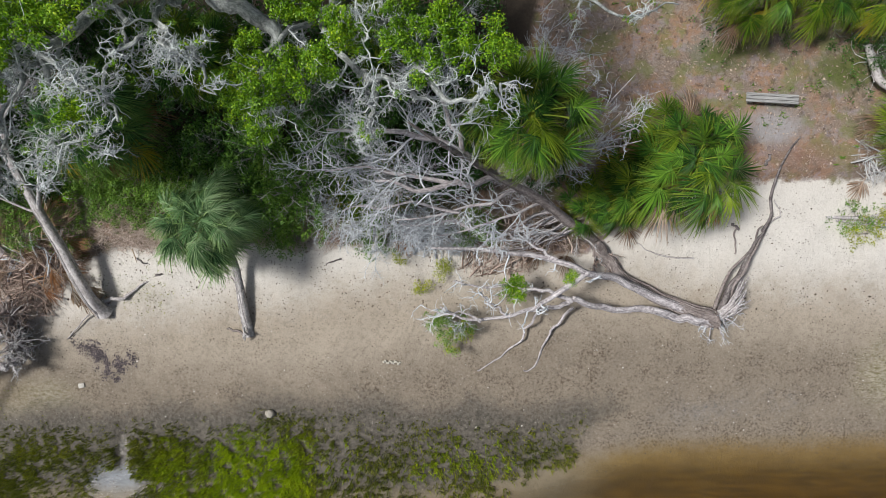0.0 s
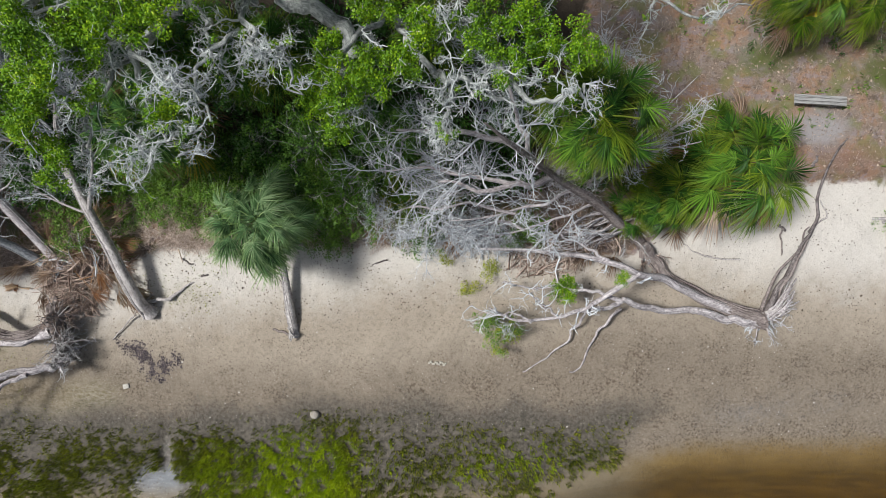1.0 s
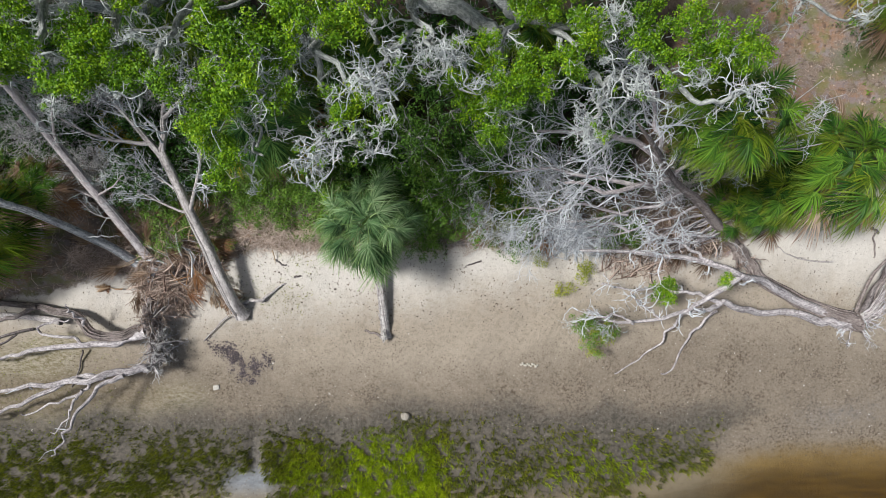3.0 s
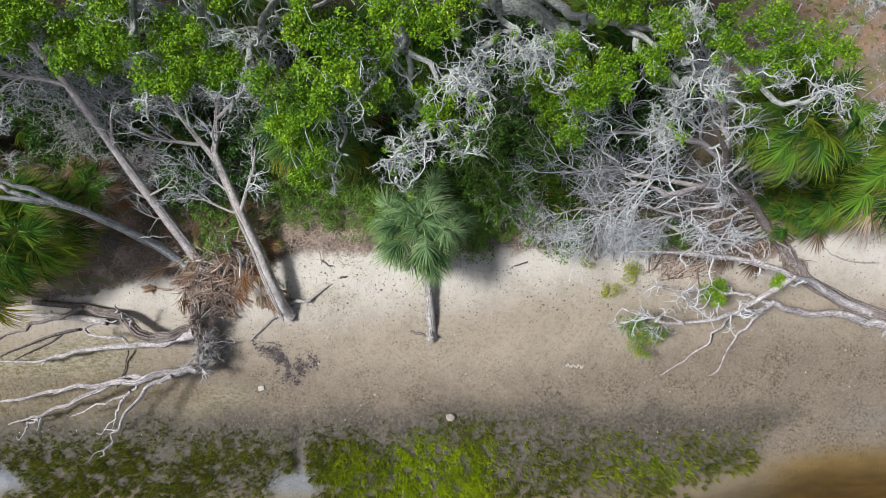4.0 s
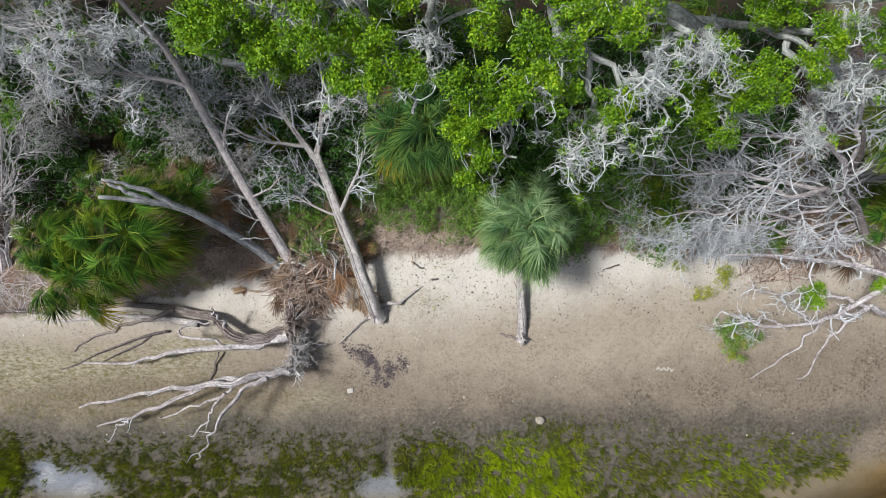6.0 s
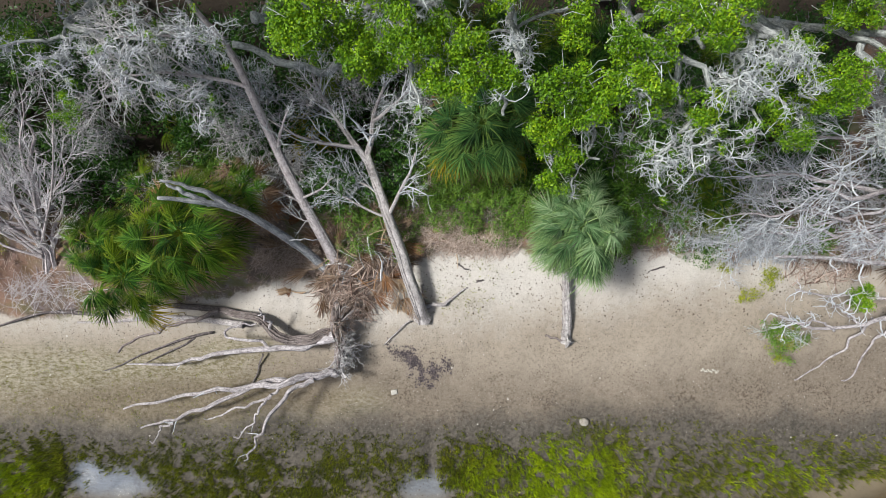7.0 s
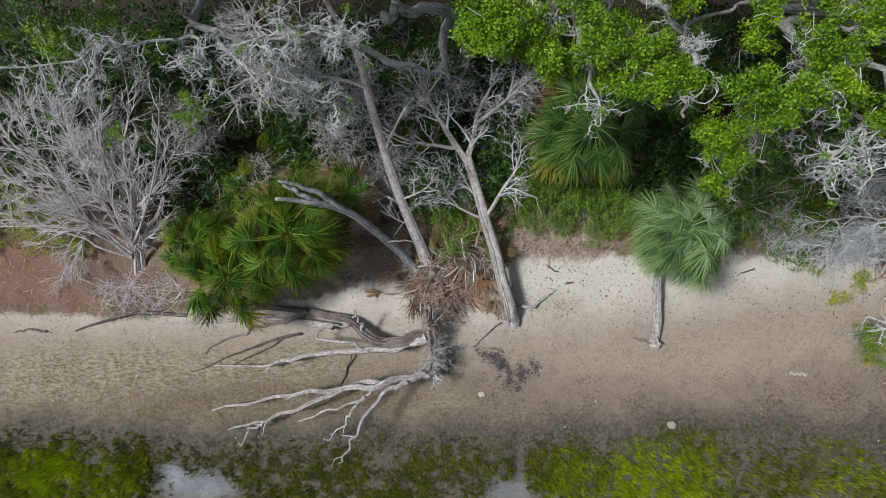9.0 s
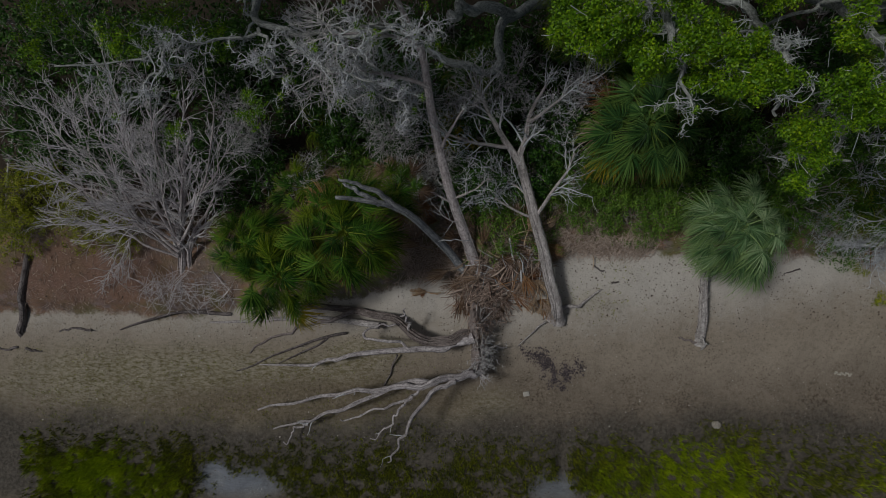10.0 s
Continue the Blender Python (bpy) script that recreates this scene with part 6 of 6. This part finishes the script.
stick(((-30.9, 0.9, 0.3), (-30.6, 3.0, 0.5), (-30.2, 5.4, 0.8)), 0.045, 0.035, "thin pale pole lying in the litter", BARK_GREY, "pole")

# heaps of dead fronds, roots and sticks at the bank


def heap(cx, cy, rx, ry, h, n, label, length=(0.5, 1.3), material=TWIG_BROWN, stalks=0.16):
    a, q = rng.uniform(0, 2 * np.pi, n), np.sqrt(rng.uniform(0, 1, n))
    x, y = cx + rx * q * np.cos(a), cy + ry * q * np.sin(a)
    z = height(x, y) + rng.uniform(0.01, 1, n) * h * (1 - 0.7 * q ** 2)
    th = rng.uniform(0, np.pi, n)
    d = unit(np.stack([np.cos(th), np.sin(th), rng.normal(size=n) * 0.22], -1))
    L = rng.uniform(*length, n)[:, None]
    side = rng.normal(size=(n, 3)) * 0.08
    c = np.stack([x, y, z], -1)
    p = np.stack([c - d * L / 2, c - d * L / 6 + side, c + d * L / 6 + side, c + d * L / 2], 1)
    p[..., 2] = np.maximum(p[..., 2], height(p[..., 0], p[..., 1]) + 0.01)
    r = np.where(rng.random((n, 1)) < stalks, rng.uniform(0.018, 0.034, (n, 1)), rng.uniform(0.004, 0.009 + 0.04 * stalks, (n, 1))) * np.array((0.8, 1, 0.9, 0.5))
    ob = part("brush_heap", Geo().tubes(p, r, 4), material, None)
    return tagged(ob, label, "brush heap", kind="stuff")


heap(-14.3, -0.1, 1.5, 1.1, 0.6, 430, "heap of brown dead fronds, sticks and roots", (0.5, 1.7))
heap(-14.8, -1.5, 1.1, 0.8, 0.6, 280, "heap of brown sticks and roots behind the root plate")
heap(-14.2, -0.4, 1.3, 1.0, 0.8, 60, "bleached sticks in the heap of brush", material=TWIG_PALE)
heap(-16.8, -0.4, 1.3, 0.55, 0.3, 420, "dry straw and sticks at the bank's edge", (0.4, 1.2), TWIG_STRAW, 0)
heap(3.0, 0.4, 1.3, 0.5, 0.5, 260, "brown dead fronds and sticks under the leaning trunk")
heap(1.6, -0.5, 1.3, 0.45, 0.3, 150, "thin brown sticks on the sand under limbs", (0.3, 0.9))
heap(-0.5, 0.3, 1.6, 0.5, 0.35, 260, "pale thin sticks along the bank", (0.4, 1.1), TWIG_PALE)
heap(-24.9, -1.5, 1.7, 0.6, 0.35, 170, "tangle of grey sticks at the bush's foot", (0.4, 1.2), TWIG_MAUVE, 0)
heap(-18.0, 2.0, 1.3, 0.8, 0.5, 160, "brown sticks and dead fronds under palms")
heap(14.6, 3.0, 0.9, 0.8, 0.6, 160, "grey dead fronds and sticks on the bank", material=TWIG_GREY)
heap(-10.2, 0.25, 1.3, 0.35, 0.10, 520, "straw and thin twigs along the bank's edge", (0.3, 0.8), TWIG_STRAW, 0)
heap(-11.8, 0.6, 1.0, 0.8, 0.15, 420, "straw and thin twigs on the bank", (0.3, 0.8), TWIG_STRAW, 0)
heap(-5.4, 0.1, 1.4, 0.25, 0.15, 130, "straw and thin twigs along the bank's edge", (0.3, 0.8), TWIG_STRAW, 0)


def fallen_frond(x, y, rz, material, label, size=0.9, lift=0.12, tilt=8):
    ob = new("fallen_frond", fan(0.5 * size, 0.85 * size, 0.15, 0, material, 26, 75, 9))
    ob.matrix_basis = pose(x, y, gz(x, y) + lift, 6, tilt, rz)
    return tagged(ob, label, "palm frond", "fallen fronds")


for x, y, rz, m in ((-13.6, -0.9, -120, PALM_DEAD), (-13.0, -1.2, -75, PALM_RUST), (-14.6, 0.4, 60, PALM_DEAD), (-15.2, -0.9, 200, PALM_DEAD), (-13.9, 0.6, -30, PALM_DEAD), (-16.4, -1.5, 170, PALM_RUST),
                    (-14.3, 0.9, 120, PALM_DEAD), (-12.7, -1.4, -60, PALM_DEAD), (2.4, 0.5, 190, PALM_DEAD), (3.3, 0.2, 230, PALM_DEAD), (1.7, 0.2, 160, PALM_DEAD), (4.0, 0.1, -100, PALM_DEAD),
                    (5.9, 1.1, -80, PALM_DEAD), (-15.9, -1.9, -20, PALM_RUST), (7.2, 4.1, 100, PALM_RUST), (4.6, 4.6, 30, PALM_RUST), (-3.6, 1.3, 200, PALM_DEAD), (-18.0, 0.9, 40, PALM_DEAD),
                    (-17.3, 1.0, 0, PALM_RUST), (-18.9, 2.4, 80, PALM_DEAD), (-21.9, 1.4, 120, PALM_DEAD), (14.1, 2.6, -110, PALM_DEAD), (14.7, 2.3, -60, PALM_DEAD), (-1.9, 0.8, -70, PALM_RUST)):
    fallen_frond(x, y, rz, m, "dry brown palm frond lying on the bank")
for n in range(26):
    x, y = -14.2 + 1.4 * math.cos(n * 2.4) * math.sqrt((n + 1) / 26), -0.3 + 1.1 * math.sin(n * 2.4) * math.sqrt((n + 1) / 26)
    ob = new("fallen_frond", fan(0.9, 0.8, 0.10, 0, (PALM_DEAD, PALM_DEAD, PALM_DEAD, PALM_RUST)[n % 4], 16, 34, 11 + n % 3))
    ob.matrix_basis = pose(x, y, gz(x, y) + 0.45 + 0.2 * math.sin(n * 1.7), 20 * math.sin(n), 12 * math.cos(n * 1.3), n * 97)
    tagged(ob, "folded dry palm frond in the brush heap", "palm frond", "fallen fronds")

for x, y, rz, dz, tilt in ((-12.85, -1.2, -68, 0.75, 34), (-12.95, -1.35, -80, 0.6, 36), (-12.75, -1.0, -58, 0.85, 38), (-13.05, -1.1, -95, 0.6, 30), (-16.3, -1.45, 178, 0.2, 8), (-14.0, 0.5, 20, 0.7, -6), (-13.6, 0.2, 75, 0.75, -8),
                           (-14.4, -0.2, 150, 0.7, 6), (-15.6, -0.5, 200, 0.4, 10), (-11.1, -0.1, -85, 0.2, 24), (-13.8, -0.7, -30, 0.6, 10), (-16.6, 0.0, 165, 0.3, 6)):
    ob = new("fallen_frond", fan(0.5, 0.85, 0.12, 0, PALM_STRAW, 20, 26, 21 + int(abs(rz)) % 3))
    ob.matrix_basis = pose(x, y, gz(x, y) + dz, 10 * math.sin(rz), tilt, rz)
    tagged(ob, "folded straw-coloured palm frond hanging at the bank", "palm frond", "fallen fronds")

# ---- stuff: marsh grass, fallen leaves, shells, straw ----


def tufts(x, y, tall, blades, material, label, name, width=0.012, lean=0.45):
    """Grass tufts: bent, tapering blades."""
    m = len(x) * blades
    bx, by = np.repeat(x, blades) + rng.normal(size=m) * 0.035, np.repeat(y, blades) + rng.normal(size=m) * 0.035
    h = np.repeat(tall, blades) * rng.uniform(0.6, 1.25, m)
    a = rng.uniform(0, 2 * np.pi, m)
    out = np.stack([np.cos(a), np.sin(a), 0 * a], -1)
    side = np.stack([-np.sin(a), np.cos(a), 0 * a], -1) * (width * rng.uniform(0.7, 1.4, m))[:, None]
    b = np.stack([bx, by, height(bx, by) - 0.02], -1)
    l = (lean * rng.uniform(0.4, 1.5, m) * h)[:, None]
    up = np.array((0, 0, 1.0)) * h[:, None]
    mid, tip = b + up * 0.6 + out * l * 0.4, b + up * 0.95 + out * l
    v = np.stack([b - side, b + side, mid + side * 0.8, mid - side * 0.8, tip], 1)
    i = np.arange(m)[:, None] * 5
    g = Geo().add(v, i + np.array((0, 1, 2, 3)), i + np.array((3, 2, 4)))
    return tagged(part(name, g, material, None), label, "grass", kind="stuff")


def wander(x, y, s, seed):
    return np.array([noise.noise(Vector((a * s, b * s, seed))) for a, b in zip(x, y)])


n = 105000
x, y = rng.uniform(-31, 6.5, n), rng.uniform(-9.6, -5.2, n)
edge = marsh(x) - y
keep = edge + wander(x, y, 0.9, 3.0) * 1.1 > -0.1
thin = 0.55 + 0.45 * np.clip(wander(x, y, 0.6, 8.0) * 2.2 + 0.25, -1, 1)
thin = thin * np.where((x > -10.5) & (x < -4.2), 0.62, np.where(x > -4.2, 0.26, 0.58)) * np.clip(0.10 + edge * 0.6, 0, 1)
for px, py, rx, ry in POOLS:
    thin = thin * (1 - np.clip(1.5 * bump_at(x, y, px, py, rx, ry), 0, 1))
thin = thin * np.clip(0.85 + 2.0 * wander(x, y, 2.6, 51.0), 0.12, 1) * np.where(x < -25, 1.35, 1.0)
keep &= rng.random(n) < thin
keep &= (y > shore(x) - 0.3) & (marsh_side(x, y) + 1.2 * wander(x, y, 1.1, 31.0) > rng.uniform(-0.2, 0.9, n))
x, y = x[keep], y[keep]
bright = bump_at(x, y, -7.4, -8.2, 3.2, 1.6) + 0.45 * bump_at(x, y, 1.0, -7.6, 2.0, 1.0) + 0.8 * bump_at(x, y, -28.0, -8.0, 2.6, 1.4) + 0.5 * wander(x, y, 0.5, 14.0) > rng.uniform(0.15, 0.7, len(x))
for pick, mat, lab in ((bright, GRASS, "yellow-green marsh grass in dark wet mud"), (~bright, DARK_GRASS, "dark olive marsh grass in wet mud")):
    tufts(x[pick], y[pick], (0.11 + 0.13 * np.clip((marsh(x[pick]) - y[pick]) * 0.6, 0, 1)) * np.where((x[pick] < -12.5) & (x[pick] > -25), 0.7, 1.0), 7, mat, lab, "marsh_grass", 0.0095, 0.40)
n = 2600
x, y = rng.uniform(-31, -15.5, n), rng.uniform(-6.3, -3.0, n)
keep = rng.random(n) < np.clip((-y - 2.9) * 0.3, 0, 1) * np.clip((-x - 15) * 0.2, 0, 1) * np.clip(0.5 + 1.6 * wander(x, y, 0.9, 17.0), 0.05, 1)
tufts(x[keep], y[keep], np.full(keep.sum(), 0.055), 6, DARK_GRASS, "sparse olive shoots on damp sand", "beach_grass", 0.006, 0.9)
n = 420
x = np.concatenate([rng.uniform(4, 14.5, n), rng.uniform(-13, -9, n)])
y = np.concatenate([rng.uniform(2.6, 8.5, n), rng.uniform(0.4, 2.6, n)])
keep = wander(x, y, 0.7, 5.0) > 0.12
tufts(x[keep], y[keep], np.full(keep.sum(), 0.13), 8, FERN_LEAF, "short green grass in leaf litter", "woodland_grass")
x = np.concatenate([rng.normal(-11.2, 0.9, 90), rng.normal(-10.2, 0.5, 30)])
y = np.concatenate([rng.normal(-1.6, 0.4, 90), rng.normal(-0.5, 0.3, 30)])
tufts(x, y, np.full(120, 0.06), 5, DARK_GRASS, "sparse green shoots on sand", "beach_grass", 0.008, 0.9)


def flakes(x, y, size, material, label, name, thick=0.25, category="litter", lift=0.0):
    """Small curled flakes lying on the ground, each a low five-sided pyramid."""
    m = len(x)
    a = rng.uniform(0, 2 * np.pi, (m, 1)) + np.arange(5) * 2 * np.pi / 5 + rng.normal(size=(m, 5)) * 0.2
    r = np.asarray(size)[:, None] * rng.uniform(0.55, 1.2, (m, 5))
    sx, th = rng.uniform(0.5, 1.0, (m, 1)), rng.uniform(0, np.pi, (m, 1))
    u, w = r * np.cos(a), r * np.sin(a) * sx
    px, py = x[:, None] + u * np.cos(th) - w * np.sin(th), y[:, None] + u * np.sin(th) + w * np.cos(th)
    pz = height(px, py) + 0.006 + lift
    rim = np.stack([px, py, pz], -1)
    top = np.stack([x, y, height(x, y) + 0.006 + lift + np.asarray(size) * thick], -1)[:, None]
    v = np.concatenate([rim, top], 1)
    j = np.arange(5)
    t = np.arange(m)[:, None, None] * 6 + np.stack([j, (j + 1) % 5, 0 * j + 5], -1)
    return tagged(part(name, Geo().add(v, None, t), material, None, smooth=False), label, category, kind="stuff")


n = 17000
x, y = rng.uniform(-31, 16, n), rng.uniform(-6.4, 2.2, n)
d = bank(x) - y
clump = np.clip(0.42 + 1.5 * wander(x, y, 0.8, 1.0) + 1.0 * wander(x, y, 2.7, 61.0), 0.03, 1)
keep = (d > 0.15) & (rng.random(n) < np.where((x > 6) & (d < 3.5), 0.13, 1.0) * clump * np.where(d < 2.2, 0.75, 0.5))
flakes(x[keep], y[keep], np.where(y[keep] < -2.6, rng.uniform(0.008, 0.030, keep.sum()), rng.uniform(0.010, 0.055, keep.sum()) * rng.uniform(0.5, 1.05, keep.sum())), LEAF_BITS, "dark fallen leaves scattered on sand", "leaf_scatter")
n = 9000
x, y = rng.uniform(-17, 9, n), rng.uniform(-6.6, -3.2, n)
keep = rng.random(n) < np.clip(0.25 + 1.5 * wander(x, y, 0.7, 41.0), 0.05, 1)
flakes(x[keep], y[keep], rng.uniform(0.006, 0.024, keep.sum()), LEAF_BITS, "brown crumbs of leaf on damp sand", "leaf_scatter")
n = 3600
x, y = rng.uniform(-31, 15, n), rng.uniform(-6.8, -2.4, n)
keep = rng.random(n) < np.clip(0.3 + 1.2 * wander(x, y, 0.5, 21.0) + 0.15 * (-y - 3), 0.05, 1)
flakes(x[keep], y[keep], rng.uniform(0.004, 0.015, keep.sum()) * (1 + 1.6 * (rng.random(keep.sum()) < 0.06)), SHELL_BITS, "small white shell bits on damp sand", "shell_bits", 0.4, "shells")
k = np.arange(70)
cx = np.where(k < 26, rng.uniform(-13.5, -12.4, 70), rng.uniform(-12.7, -11.3, 70))
cy = np.where(k < 26, -3.55 - 0.25 * (cx + 13.5) + rng.normal(size=70) * 0.13, -4.05 - 0.25 * np.sin(cx * 3) + rng.normal(size=70) * 0.28)
x, y = np.repeat(cx, 40) + rng.normal(size=2800) * 0.07, np.repeat(cy, 40) + rng.normal(size=2800) * 0.07
keep = rng.random(2800) < np.repeat(rng.uniform(0.2, 1, 70), 40)
flakes(x[keep], y[keep], rng.uniform(0.008, 0.042, keep.sum()), WRACK, "patch of dark wrack drying on sand", "wrack", 0.3)
n = 15000
x, y = rng.uniform(-31, 15.5, n), rng.uniform(-2.6, 8.6, n)
keep = (bank(x) - y < -0.05) & ((x > 3) | (y < 3.5))
x, y = x[keep], y[keep]
m = len(x)
th = rng.uniform(0, np.pi, m)
d = np.stack([np.cos(th), np.sin(th), rng.normal(size=m) * 0.12], -1) * (rng.uniform(0.06, 0.40, m) * np.where(x > 4, 0.45, 1.0))[:, None]
c = np.stack([x, y, height(x, y) + 0.03], -1)
p = np.stack([c - d / 2, c + rng.normal(size=(m, 3)) * 0.012, c + d / 2], 1)
tagged(part("straw", Geo().tubes(p, np.tile((0.005, 0.007, 0.003), (m, 1)), 3), STRAW, None), "fallen straw and leaf strips on the forest floor", "litter", kind="stuff")
n = 9000
x, y = rng.uniform(-31, 15.5, n), rng.uniform(-2.6, 8.6, n)
keep = (bank(x) - y < -0.05) & ((x > 3) | (y < 3.5))
flakes(x[keep], y[keep], rng.uniform(0.015, 0.055, keep.sum()), TAN_BITS, "tan and brown fallen leaves on the forest floor", "leaf_litter", 0.3)
